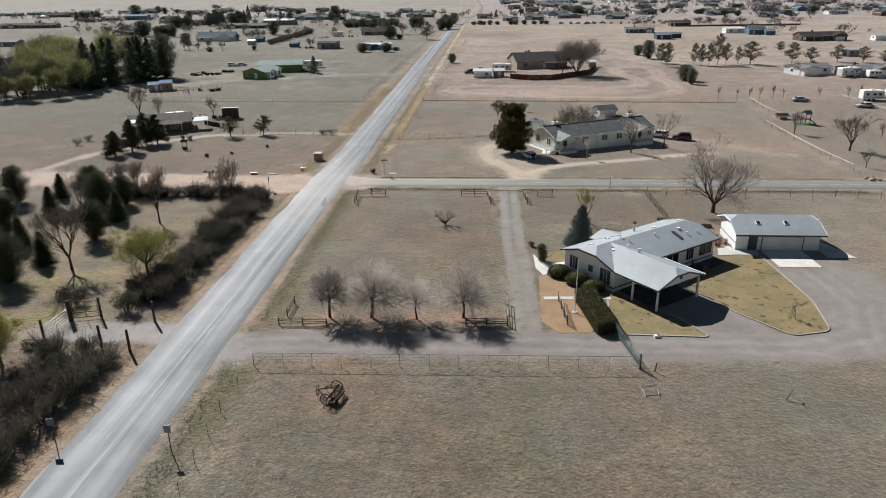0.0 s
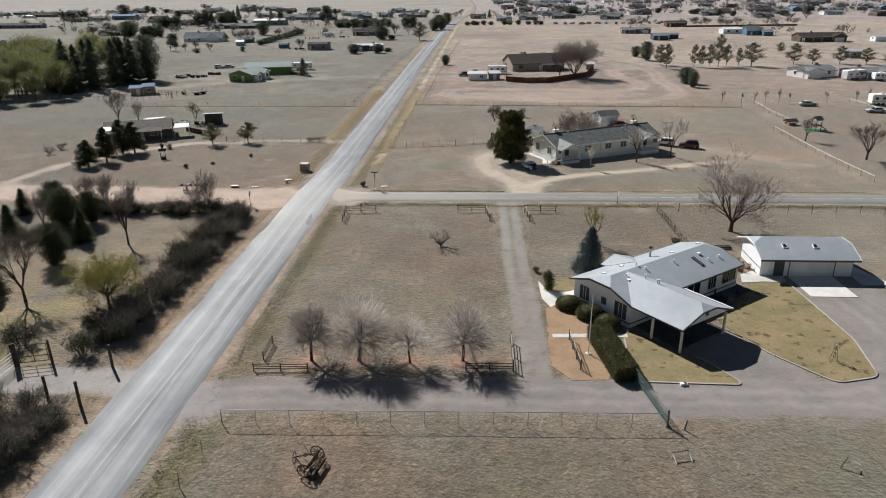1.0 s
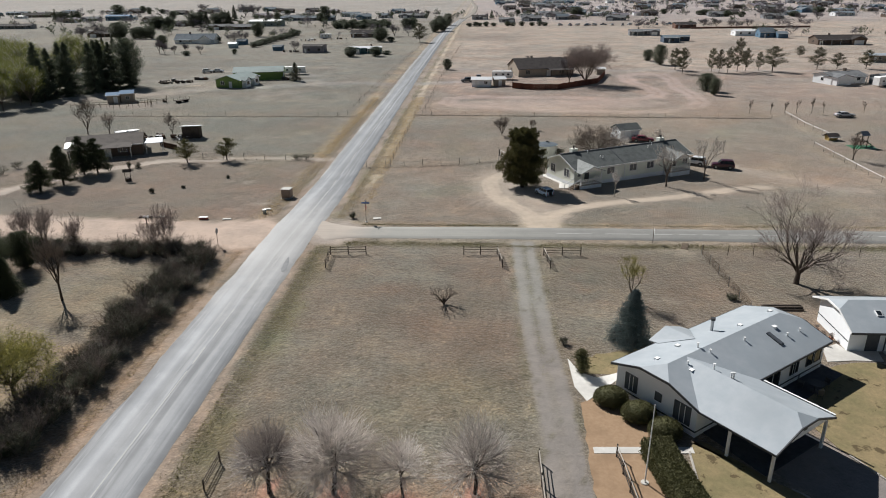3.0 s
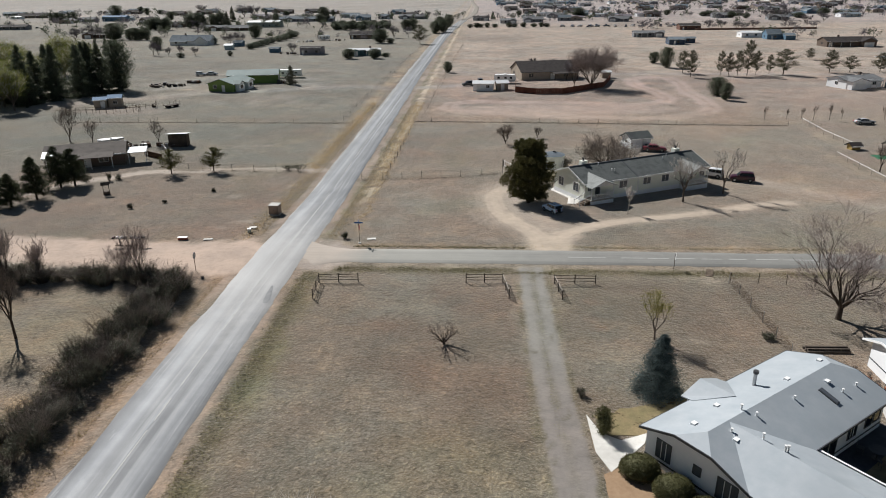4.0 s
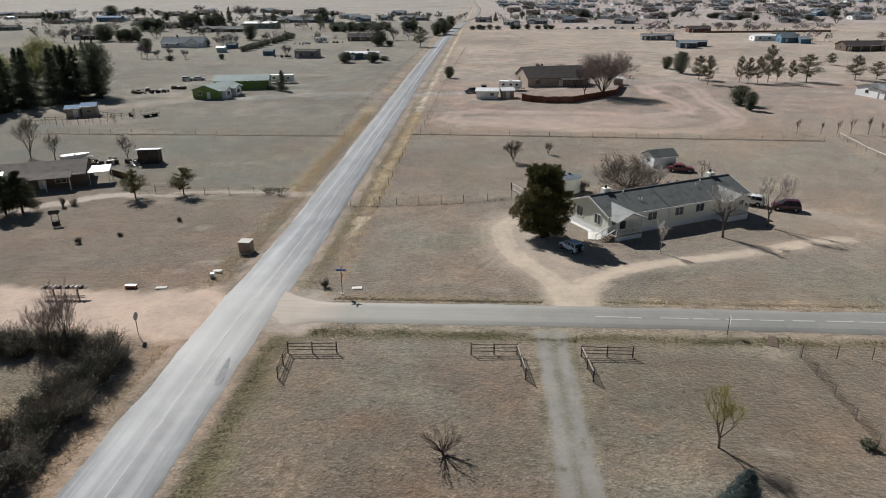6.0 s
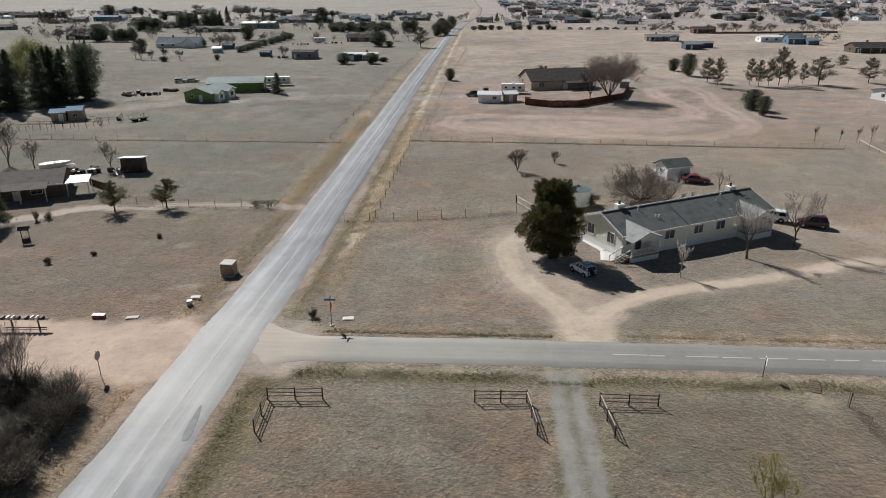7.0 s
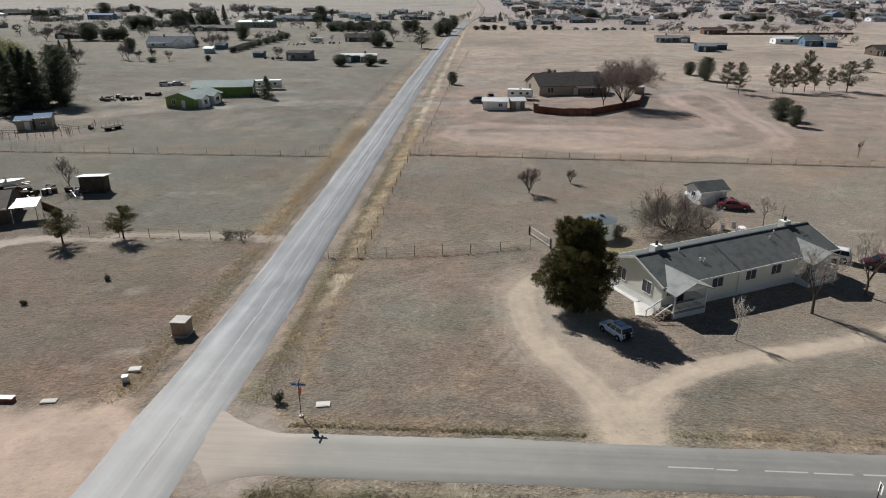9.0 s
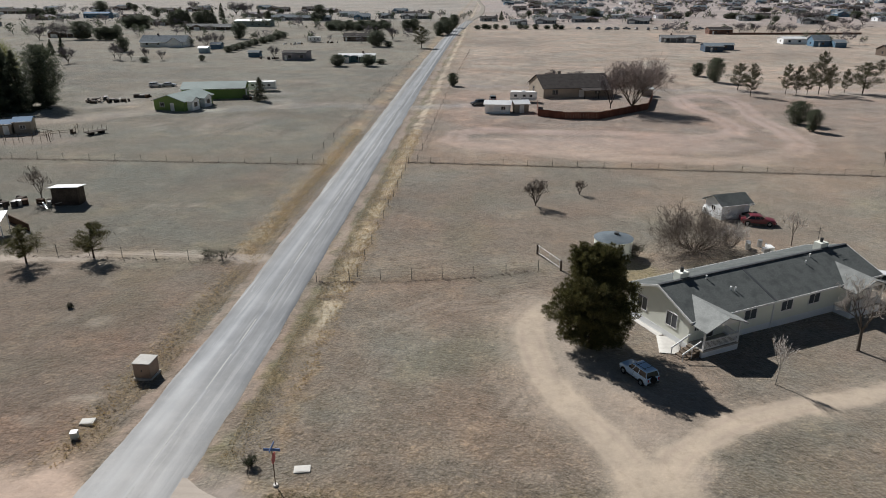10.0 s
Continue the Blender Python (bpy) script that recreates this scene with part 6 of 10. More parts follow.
def clipped(name, x, y, rz, sx, sy, sz, seed, label, round_=False, n=2600, size=0.09):
    """A clipped evergreen: leaf tufts close over a solid inner form."""
    rnd = random.Random(seed)
    core, c = Build(), Build()
    if round_:
        rings = []
        for i in range(7):
            a = -0.35 + (math.pi / 2 + 0.35) * i / 6
            rings.append([(math.cos(a) * sx * 0.93 * math.cos(t), math.cos(a) * sy * 0.93 * math.sin(t), max(0, sz * 0.35 + math.sin(a) * sz * 0.6)) for t in [6.283 * j / 12 for j in range(12)]])
        core.add([p for r_ in rings for p in r_], [(i * 12 + j, i * 12 + (j + 1) % 12, (i + 1) * 12 + (j + 1) % 12, (i + 1) * 12 + j) for i in range(6) for j in range(12)] + [tuple(72 + j for j in range(12))])
    else:
        core.box(-sx * 0.95, -sy * 0.97, -0.05, sx * 0.95, sy * 0.97, sz * 0.95)
    for _ in range(n):
        if round_:
            d = Vector((rnd.gauss(0, 1), rnd.gauss(0, 1), abs(rnd.gauss(0, 1)))).normalized()
            p = Vector((d.x * sx, d.y * sy, sz * 0.3 + d.z * sz * 0.66)) * rnd.uniform(0.93, 1.03)
            if rnd.random() < 0.2:
                p = Vector((d.x * sx, d.y * sy, rnd.uniform(0.03, sz * 0.4)))
        else:
            f = rnd.random() * (4 * sx * sy + 4 * (sx + sy) * sz)
            bump = 0.06 * math.sin(3 * x) + rnd.gauss(0, 0.03)
            if f < 4 * sx * sy:
                p = Vector((rnd.uniform(-sx, sx), rnd.uniform(-sy, sy), sz + bump))
            elif f < 4 * sx * sy + 4 * sx * sz:
                p = Vector((rnd.uniform(-sx, sx), rnd.choice((-1, 1)) * (sy + bump), rnd.uniform(0.02, sz)))
            else:
                p = Vector((rnd.choice((-1, 1)) * (sx + bump), rnd.uniform(-sy, sy), rnd.uniform(0.02, sz)))
        clump(c, rnd, p, size * rnd.uniform(0.7, 1.4), 3)
    ob = thing(name, x, y, rz, label, "shrub", "clipped shrubs")
    part("core", core, M["hedge"], ob)
    part("foliage", c, M["hedge"], ob)


clipped("hedge", 10.97, 62.4, 9.0, 0.95, 3.9, 1.3, 71, "long clipped box hedge beside the lawn", n=9000, size=0.10)
for k, (x, y, w) in enumerate(((8.35, 72.4, 1.35), (10.1, 70.4, 1.35), (11.6, 68.3, 1.3))):
    clipped("round_shrub", x, y, 20 * k, w, w * 0.9, 1.3, 80 + k, "rounded clipped olive-green shrub under the wall", True, 2600)
conifer(6.6, 76.7, 2.1, 0.5, 84, "small dense columnar evergreen on the back lawn", "hedge", "oval", "columnar_shrub", n_branch=60, per=14, size=0.14, trunk_r=0.05, bare=0.0)
shrub(5.7, 81.6, 0.7, 0.6, 85, "small dark shrub by the gravel track", "brush", n=160, size=0.14)
shrub(24.3, 91.9, 0.6, 0.65, 86, "low brown shrub by the chain-link fence", "brush", n=260, size=0.16)
bare_tree(13.7, 91.3, 4.6, 87, "small bare tree with yellowing buds behind the spruce", trunk=0.18, r=0.09, levels=4, kids=(2, 4), spreadness=0.5, first=4, leaves="willow", leaf_n=2600, twig="willow_twig", leaf=0.05, haze=0.25)
bare_tree(-5.9, 89.6, 2.5, 88, "multi-stemmed bare shrub alone in the field", bark="dark_bark", twig="dark_twig", trunk=0.05, r=0.09, levels=3, kids=(2, 3), spreadness=0.45, first=15, out=2.2, min_r=0.010, name="bare_shrub", up=0.02, kink=0.1)


def flagpole(x, y):
    t = thing("flagpole", x, y, 0, "slim white flagpole without a flag in the mulch", "flagpole")
    part("pole", Build().tube((0, 0, 0), (0.05, 0, 6.1), 0.055, 0.03, 8), M["white_trim"], t)
    part("base", Build().tube((0, 0, -0.05), (0, 0, 0.1), 0.3, 0.26, 10), M["concrete"], t)
    part("ball", Build().tube((0.05, 0, 6.1), (0.05, 0, 6.2), 0.06, 0.05, 8), M["steel"], t)


flagpole(9.0, 63.0)


# ---- fences and gates ----
def rail_fence(points, label, mat="dark_wood", rails=3, h=1.05, group="rail fences", every=2.15, top=None, name="rail_fence", post_r=0.06):
    t = thing(name, points[0][0], points[0][1], 0, label, "fence", group)
    ox, oy, oz = points[0][0], points[0][1], gz(*points[0])
    done = set()
    for (ax, ay), (bx, by) in zip(points[:-1], points[1:]):
        d = math.hypot(bx - ax, by - ay)
        n = max(1, round(d / every))
        ps = [(ax + (bx - ax) * k / n - ox, ay + (by - ay) * k / n - oy) for k in range(n + 1)]
        zs = [gz(px + ox, py + oy) - oz for px, py in ps]
        for (px, py), z in zip(ps, zs):
            if (round(px, 2), round(py, 2)) not in done:
                done.add((round(px, 2), round(py, 2)))
                part("post", Build().tube((px, py, z - 0.2), (px, py, z + h + 0.08), post_r, post_r * 0.9, 7), M[mat], t)
        for k in range(n):
            for j in range(rails):
                z = h * (0.94 - j * 0.31)
                jit = 0.03 * math.sin(7 * k + 3 * j + ax)
                m = M[top] if top and j == 0 else M[mat]
                part("rail", Build().tube((ps[k][0], ps[k][1], zs[k] + z + jit), (ps[k + 1][0], ps[k + 1][1], zs[k + 1] + z - jit), 0.04, 0.036, 5), m, t)
    return t


rail_fence([(-20.3, 63.9), (-20.3, 61.0)], "dark split-rail wing by the low drive", h=0.8)
rail_fence([(-20.6, 59.1), (-15.8, 59.2)], "dark split-rail corner fence by the low drive", h=0.72)
rail_fence([(-2.0, 59.8), (2.1, 59.8)], "dark split-rail fence under the bare trees", h=0.8)
rail_fence([(2.1, 59.85), (2.1, 64.9)], "split-rail fence with sun-bleached top rail", top="pale_wood")
rail_fence([(7.6, 65.6), (7.95, 60.2)], "leaning split-rail fence with bleached rail on mulch", top="pale_wood")
rail_fence([(-20.4, 98.8), (-20.7, 103.1), (-16.3, 103.3)], "dark split-rail corner fence by the road junction")
rail_fence([(-4.2, 103.6), (-0.1, 103.8)], "dark split-rail fence beside the straight drive")
rail_fence([(-0.1, 103.75), (0.45, 99.6)], "split-rail wing with sun-bleached rail", top="pale_wood")
rail_fence([(10.1, 103.7), (5.6, 103.7)], "dark split-rail fence beside the side road")
rail_fence([(5.6, 103.65), (6.05, 99.5)], "split-rail wing with sun-bleached rail at the drive", top="pale_wood")


def wire_fence(points, label, h=1.25, every=3.0, wires=4, mat="dark_steel", group="wire fences", r=0.035, wire_r=0.007, mesh_fence=False, mesh_r=0.006, rail=False):
    t = thing("wire_fence", points[0][0], points[0][1], 0, label, "fence", group)
    ox, oy, oz = points[0][0], points[0][1], gz(*points[0])
    rnd = random.Random(int(ox * 7 + oy))
    w = Build()
    for (ax, ay), (bx, by) in zip(points[:-1], points[1:]):
        d = math.hypot(bx - ax, by - ay)
        n = max(1, round(d / every))
        prev = None
        for k in range(n + 1):
            px, py = ax + (bx - ax) * k / n, ay + (by - ay) * k / n
            z = gz(px, py) - oz
            hh = h * rnd.uniform(0.95, 1.1)
            lx, ly = rnd.uniform(-0.06, 0.06), rnd.uniform(-0.06, 0.06)
            part("post", Build().tube((px - ox, py - oy, z - 0.2), (px - ox + lx, py - oy + ly, z + hh), r, r, 5), M[mat], t)
            cur = [(px - ox, py - oy, z + h * (0.97 - 0.24 * j)) for j in range(wires)]
            if prev:
                for a, b in zip(prev, cur):
                    w.tube(a, b, wire_r, wire_r, 3, cap=False)
                if rail:
                    part("top_rail", Build().tube(Vector(prev[0]) + Vector((0, 0, 0.03)), Vector(cur[0]) + Vector((0, 0, 0.03)), 0.022, 0.022, 5), M["steel"], t)
                if mesh_fence:
                    m = int(every / 0.28)
                    for j in range(m):
                        u, v = j / m, (j + 1.2) / m
                        a, b = Vector(prev[0]), Vector(cur[0])
                        lo = Vector((0, 0, -h * 0.93))
                        w.tube(a.lerp(b, u), a.lerp(b, min(1, v + 0.25)) + lo, mesh_r, mesh_r, 3, cap=False)
                        w.tube(a.lerp(b, min(1, v + 0.25)), a.lerp(b, u) + lo, mesh_r, mesh_r, 3, cap=False)
            prev = cur
    part("wire", w, M["rust"], t)
    return t


wire_fence([(-20.6, 51.4), (13.3, 52.2)], "thin chain-link fence with a top rail along the low drive", every=2.7, mesh_fence=True, h=1.3, mat="steel", r=0.026, wire_r=0.005, mesh_r=0.0028, rail=True)
wire_fence([(-20.6, 51.3), (-21.0, 44.3), (-20.3, 35), (-19.6, 24)], "rusty wire fence along the roadside ditch", every=3.6, r=0.02, h=1.1, wire_r=0.004)
wire_fence([(24.8, 104.5), (25.1, 88.8)], "chain-link fence across the dry yard", every=3.0, mesh_fence=True, h=1.2, mat="steel")
wire_fence([(24.9, 104.4), (40, 104.2), (70, 103.6)], "wire fence along the side road", every=3.2, mat="dark_wood")
wire_fence([(-23.9, 150.3), (-20.3, 150.9), (-6.4, 152.9), (1.2, 155.2)], "old wire fence between two fields", every=3.4)
wire_fence([(-19.9, 205.0), (11.4, 203.4), (40, 201.6), (70.0, 199.8)], "straight wire fence between the fields", every=4.5, mat="dark_wood", h=1.1, wire_r=0.005)
wire_fence([(-19.6, 152), (-19.5, 204)], "roadside wire fence in dry straw", every=5)
wire_fence([(-35.0, 202.4), (-70, 203), (-105.6, 203.2)], "wire fence behind the far field", every=5, mat="dark_wood", wire_r=0.005)
wire_fence([(-36.7, 155.6), (-58, 156.6), (-64, 158)], "wire fence beside the farm track", every=4)
wire_fence([(-18, 206), (-17, 300), (-14, 420)], "long roadside wire fence", every=9, wire_r=0.012)
wire_fence([(-38, 206), (-38, 300), (-36, 420)], "long wire fence along the straight road", every=9, wire_r=0.012)
rail_fence([(75.0, 204.1), (73.7, 190), (73.7, 176.5)], "white-topped rail fence of the paddock", "pale_wood", 1, 1.15, every=4.6, top="white_trim", group="paddock fences")
rail_fence([(66.6, 168.8), (65.9, 146), (65.0, 122.5)], "long white-topped paddock fence in straw", "pale_wood", 1, 1.15, every=4.6, top="white_trim", group="paddock fences")
rail_fence([(102.5, 207.8), (102.7, 183.9)], "white rail fence beside parked cars", "pale_wood", 1, 1.15, every=4.8, top="white_trim", group="paddock fences")


def field_gate(ax, ay, bx, by, label, mat="dark_wood", bars=5, h=1.5, post_h=2.3):
    t = thing("field_gate", ax, ay, math.degrees(math.atan2(by - ay, bx - ax)), label, "gate", "field gates")
    d = math.hypot(bx - ax, by - ay)
    for x in (0, d):
        part("post", Build().tube((x, 0, -0.3), (x, 0, post_h), 0.13, 0.12, 8), M["dark_wood"], t)
    for k in range(bars):
        part("bar", Build().tube((0.1, 0, 0.3 + (h - 0.3) * k / (bars - 1)), (d - 0.1, 0, 0.3 + (h - 0.3) * k / (bars - 1)), 0.035, 0.035, 5), M[mat], t)
    for u in (0.08, 0.5, 0.92):
        part("upright", Build().tube((d * u, 0.03, 0.28), (d * u, 0.03, h + 0.02), 0.03, 0.03, 5), M[mat], t)
    return t


field_gate(-42.2, 54.8, -42.1, 58.9, "open steel field gate between tall dark posts", "steel")
field_gate(-42.0, 59.1, -39.3, 59.8, "dark wooden rail panel beside the field gate", "dark_wood", 4, 2.0)
for x, y in ((-36.1, 54.0), (-33.0, 53.3), (-33.4, 59.2)):
    single("gate_post", Build().tube((0, 0, -0.3), (0.05, -0.05, 2.3), 0.13, 0.12, 8), M["dark_wood"], x, y, 0, "tall dark weathered wooden gate post", "post", "gate posts")


def pipe_gate():
    t = thing("pipe_gate", 12.25, 58.8, math.degrees(math.atan2(52.3 - 58.8, 13.4 - 12.25)), "dark green pipe gate across the drive", "gate")
    g = surf("dark_green_paint", (0.02, 0.055, 0.045), (0.03, 0.08, 0.065), 5, 0.5, 0.05)
    L = 6.6
    for x in (0, L):
        part("post", Build().tube((x, 0, -0.2), (x, 0, 1.5), 0.08, 0.08, 8), g, t)
    for k in range(5):
        part("bar", Build().tube((0.05, 0, 0.25 + 0.25 * k), (L - 0.05, 0, 0.25 + 0.25 * k), 0.03, 0.03, 6), g, t)
    for u in (0.0, 0.33, 0.66, 1.0):
        part("upright", Build().tube((0.1 + (L - 0.2) * u, 0.02, 0.22), (0.1 + (L - 0.2) * u, 0.02, 1.28), 0.03, 0.03, 6), g, t)
    part("netting", Build().box(0.1, -0.012, 0.25, L - 0.1, -0.006, 0.5), g, t)


pipe_gate()


# ---- signs, mailboxes and small things ----
def sign_post(x, y, h, panel, rz, mat_panel, label, w=0.75, ph=0.75, name="road_sign", octagon=False):
    t = thing(name, x, y, rz, label, "sign", "road signs")
    part("post", Build().tube((0, 0, -0.2), (0, 0, h), 0.035, 0.035, 6), M["rust"], t)
    if octagon:
        pts = [(math.cos(a) * w / 2 * 1.08, math.sin(a) * w / 2 * 1.08) for a in [math.pi / 8 + k * math.pi / 4 for k in range(8)]]
        b = Build().add([(px, -0.06, h - w / 2 + pz) for px, pz in pts] + [(px, -0.045, h - w / 2 + pz) for px, pz in pts], [tuple(range(8)), tuple(range(15, 7, -1))] + [(i, 8 + i, 8 + (i + 1) % 8, (i + 1) % 8) for i in range(8)])
    else:
        b = Build().box(-w / 2, -0.06, h - ph, w / 2, -0.045, h)
    part("panel", b, mat_panel, t)
    return t


back_grey = surf("sign_back", (0.20, 0.24, 0.27), (0.27, 0.31, 0.34), 4, 0.5, 0.02, metal=0.3)
blue_paint = surf("blue_sign_paint", (0.03, 0.10, 0.30), (0.05, 0.14, 0.38), 4, 0.45, 0.02)
red_paint = surf("red_sign_paint", (0.42, 0.035, 0.045), (0.5, 0.06, 0.07), 4, 0.45, 0.02)
sign_post(-31.75, 39.7, 2.3, 0, 5, back_grey, "grey square road sign on a rusty post", 0.55, 0.6)
sign_post(-22.75, 39.3, 2.3, 0, -5, back_grey, "blue-grey square road sign in the ditch", 0.55, 0.6)
sign_post(-36.0, 105.9, 2.35, 0, 90, back_grey, "octagonal stop sign seen from its grey back", 0.78, name="stop_sign", octagon=True)
sign_post(19.9, 108.6, 1.9, 0, 85, M["white_trim"], "small white sign plate at the road edge", 0.5, 0.7)


def street_sign(x, y):
    t = thing("street_sign", x, y, 0, "street corner post with blue name blades and stop sign", "sign")
    part("post", Build().tube((0, 0, -0.2), (0, 0, 2.75), 0.035, 0.035, 6), M["rust"], t)
    part("collar", Build().tube((0, 0, -0.05), (0, 0, 0.12), 0.2, 0.17, 8), M["concrete"], t)
    part("name_blade", Build().box(-0.55, -0.015, 2.75, 0.55, 0.015, 2.95), blue_paint, t, "blue street name blade")
    part("name_blade", Build().box(-0.015, -0.5, 2.96, 0.015, 0.5, 3.14), blue_paint, t, "blue street name blade")
    pts = [(math.cos(a) * 0.4, math.sin(a) * 0.4) for a in [math.pi / 8 + k * math.pi / 4 for k in range(8)]]
    part("stop_panel", Build().add([(0.05, px, 2.2 + pz) for px, pz in pts] + [(0.065, px, 2.2 + pz) for px, pz in pts], [tuple(range(7, -1, -1)), tuple(range(8, 16))] + [(i, (i + 1) % 8, 8 + (i + 1) % 8, 8 + i) for i in range(8)]), red_paint, t, "red octagonal stop plate")


street_sign(-18.4, 116.3)
shrub(-20.7, 118.1, 0.95, 0.5, 91, "small dark evergreen bush beside the street sign", "juniper", n=260, size=0.13)


def mailboxes():
    t = thing("mailbox_rack", -48.0, 114.1, 3, "wooden rack with a row of rural mailboxes", "mailboxes")
    for x in (-1.3, 1.3):
        part("post", Build().tube((x, 0, -0.2), (x, 0, 1.05), 0.08, 0.08, 7), M["dark_wood"], t)
    part("plank", Build().box(-2.5, -0.2, 1.05, 2.4, 0.2, 1.1), M["wood"], t)
    part("lower_plank", Build().box(-2.0, -0.05, 0.12, 2.0, 0.05, 0.2), M["wood"], t)
    for k in range(8):
        x = -2.05 + 0.5 * k + (0.35 if k > 3 else 0)
        b = Build()
        n = 8
        ring = [(-0.12, 0)] + [(-0.12 * math.cos(math.pi * j / n), 0.14 + 0.12 * math.sin(math.pi * j / n)) for j in range(n + 1)] + [(0.12, 0)]
        v = [(x + px, -0.27, 1.1 + pz) for px, pz in ring] + [(x + px, 0.27, 1.1 + pz) for px, pz in ring]
        q = len(ring)
        b.add(v, [tuple(range(q)), tuple(range(2 * q - 1, q - 1, -1))] + [(i, q + i, q + (i + 1) % q, (i + 1) % q) for i in range(q)])
        box = part("mailbox", b, M[("dark_steel", "steel", "white_trim", "dark_steel")[k % 4]], t)
        part("flag", Build().box(x + 0.12, -0.1, 1.25, x + 0.135, -0.04, 1.42), red_paint, box)


mailboxes()
b = Build().box(-0.58, -0.24, 0, 0.58, 0.24, 0.30)
t = thing("brick_planter", -42.3, 117.0, 2, "low red brick block with a white cap", "planter")
part("block", b, surf("red_brick", (0.30, 0.10, 0.07), (0.38, 0.15, 0.10), 12, 0.9, 0.3), t)
part("cap", Build().box(-0.62, -0.27, 0.30, 0.62, 0.27, 0.36), M["white_trim"], t)
t = thing("utility_cabinet", -33.45, 129.6, -2, "tan steel utility cabinet beside the road", "utility cabinet", scale=0.72)
tan_paint = surf("tan_paint", (0.30, 0.215, 0.165), (0.36, 0.265, 0.205), 3, 0.6, 0.05)
part("body", Build().box(-1.0, -1.0, 0.12, 1.0, 1.0, 2.0), tan_paint, t)
part("lid", Build().box(-1.08, -1.08, 2.0, 1.08, 1.08, 2.1), M["concrete"], t, "pale flat lid")
part("plinth", Build().box(-1.1, -1.1, -0.2, 1.1, 1.1, 0.12), M["concrete"], t)
part("door", Build().box(-0.85, -1.03, 0.25, 0.85, -1.0, 1.85), tan_paint, t)
part("handle", Build().box(-0.05, -1.07, 1.0, 0.05, -1.03, 1.25), M["dark_steel"], t)
t = thing("pedestal", -34.4, 120.5, 15, "small pale green utility pedestal by the verge", "utility box", scale=0.75)
pg = surf("pale_green_paint", (0.50, 0.55, 0.50), (0.56, 0.6, 0.56), 3, 0.6, 0.03)
part("body", Build().box(-0.3, -0.3, -0.1, 0.3, 0.3, 0.62), pg, t)
part("lid", Build().box(-0.33, -0.33, 0.62, 0.33, 0.33, 0.72), M["white_trim"], t)
t = thing("storage_box", 16.2, 58.15, 8, "small white box with a dark lid beside the kerb", "box", scale=0.66)
part("body", Build().box(-0.42, -0.25, 0, 0.42, 0.25, 0.34), M["white_trim"], t)
part("lid", Build().box(0.02, -0.18, 0.34, 0.36, 0.18, 0.38), M["dark_steel"], t)


def hay_rake():
    """A rusty wheeled hay rake left in the field."""
    t = thing("hay_rake", -12.5, 46.6, 78, "rusty old wheeled hay rake abandoned in the field", "farm implement", scale=0.8)
    rnd = random.Random(5)
    for x in (-1.3, 1.3):
        w = Build()
        for k in range(20):
            a, b_ = 6.283 * k / 20, 6.283 * (k + 1) / 20
            w.tube((x, 0.65 * math.cos(a), 0.68 + 0.65 * math.sin(a)), (x, 0.65 * math.cos(b_), 0.68 + 0.65 * math.sin(b_)), 0.05, 0.05, 5, cap=False)
        wheel = part("wheel", w, M["old_iron"], t)
        for k in range(8):
            a = 6.283 * k / 8
            part("spoke", Build().tube((x, 0, 0.68), (x, 0.64 * math.cos(a), 0.68 + 0.64 * math.sin(a)), 0.026, 0.026, 4), M["old_iron"], wheel)
    part("axle", Build().tube((-1.4, 0, 0.68), (1.4, 0, 0.68), 0.075, 0.075, 6), M["old_iron"], t)
    part("frame", Build().tube((-1.1, 0, 0.7), (0.3, 1.7, 0.6), 0.06, 0.06, 5).tube((1.1, 0, 0.7), (0.3, 1.7, 0.6), 0.06, 0.06, 5).tube((-1.0, -0.3, 1.1), (1.0, -0.3, 1.1), 0.04, 0.04, 5).tube((-0.6, -0.2, 0.8), (-0.5, 0.4, 1.35), 0.03, 0.03, 5), M["old_iron"], t)
    part("seat", Build().box(-0.22, 0.3, 1.28, 0.22, 0.65, 1.34), M["old_iron"], t)
    for k in range(16):
        x = -1.1 + 2.2 * k / 15
        b = Build()
        pts = [(x, -0.25, 1.0), (x, -0.75, 0.85), (x + rnd.uniform(-0.05, 0.05), -0.95, 0.45), (x, -0.8, 0.06)]
        for p, q in zip(pts[:-1], pts[1:]):
            b.tube(p, q, 0.028, 0.028, 4, cap=False)
        part("tine", b, M["old_iron"], t)
    part("tooth_bar", Build().tube((-1.15, -0.3, 1.02), (1.15, -0.3, 1.02), 0.08, 0.08, 6).tube((-1.1, -0.78, 0.85), (1.1, -0.78, 0.85), 0.05, 0.05, 6), M["old_iron"], t)
    part("bale_clump", Build().box(-1.3, -0.85, 0.0, -0.45, -0.15, 0.42), M["dark_wood"], t, "dark rotted wood under the tines")
    w = Build()
    for k in range(16):
        a, b_ = 6.283 * k / 16, 6.283 * (k + 1) / 16
        w.tube((0.3 + 0.5 * math.cos(a), 1.75 + 0.1 * math.cos(a), 0.54 + 0.5 * math.sin(a)), (0.3 + 0.5 * math.cos(b_), 1.75 + 0.1 * math.cos(b_), 0.54 + 0.5 * math.sin(b_)), 0.035, 0.035, 5, cap=False)
    part("front_wheel", w.tube((0.3, 1.7, 0.54), (0.3, 1.82, 0.54), 0.07, 0.07, 6), M["old_iron"], t)
    part("lever", Build().tube((0.5, 0.2, 0.8), (0.7, 0.9, 1.7), 0.025, 0.025, 5), M["old_iron"], t)


hay_rake()


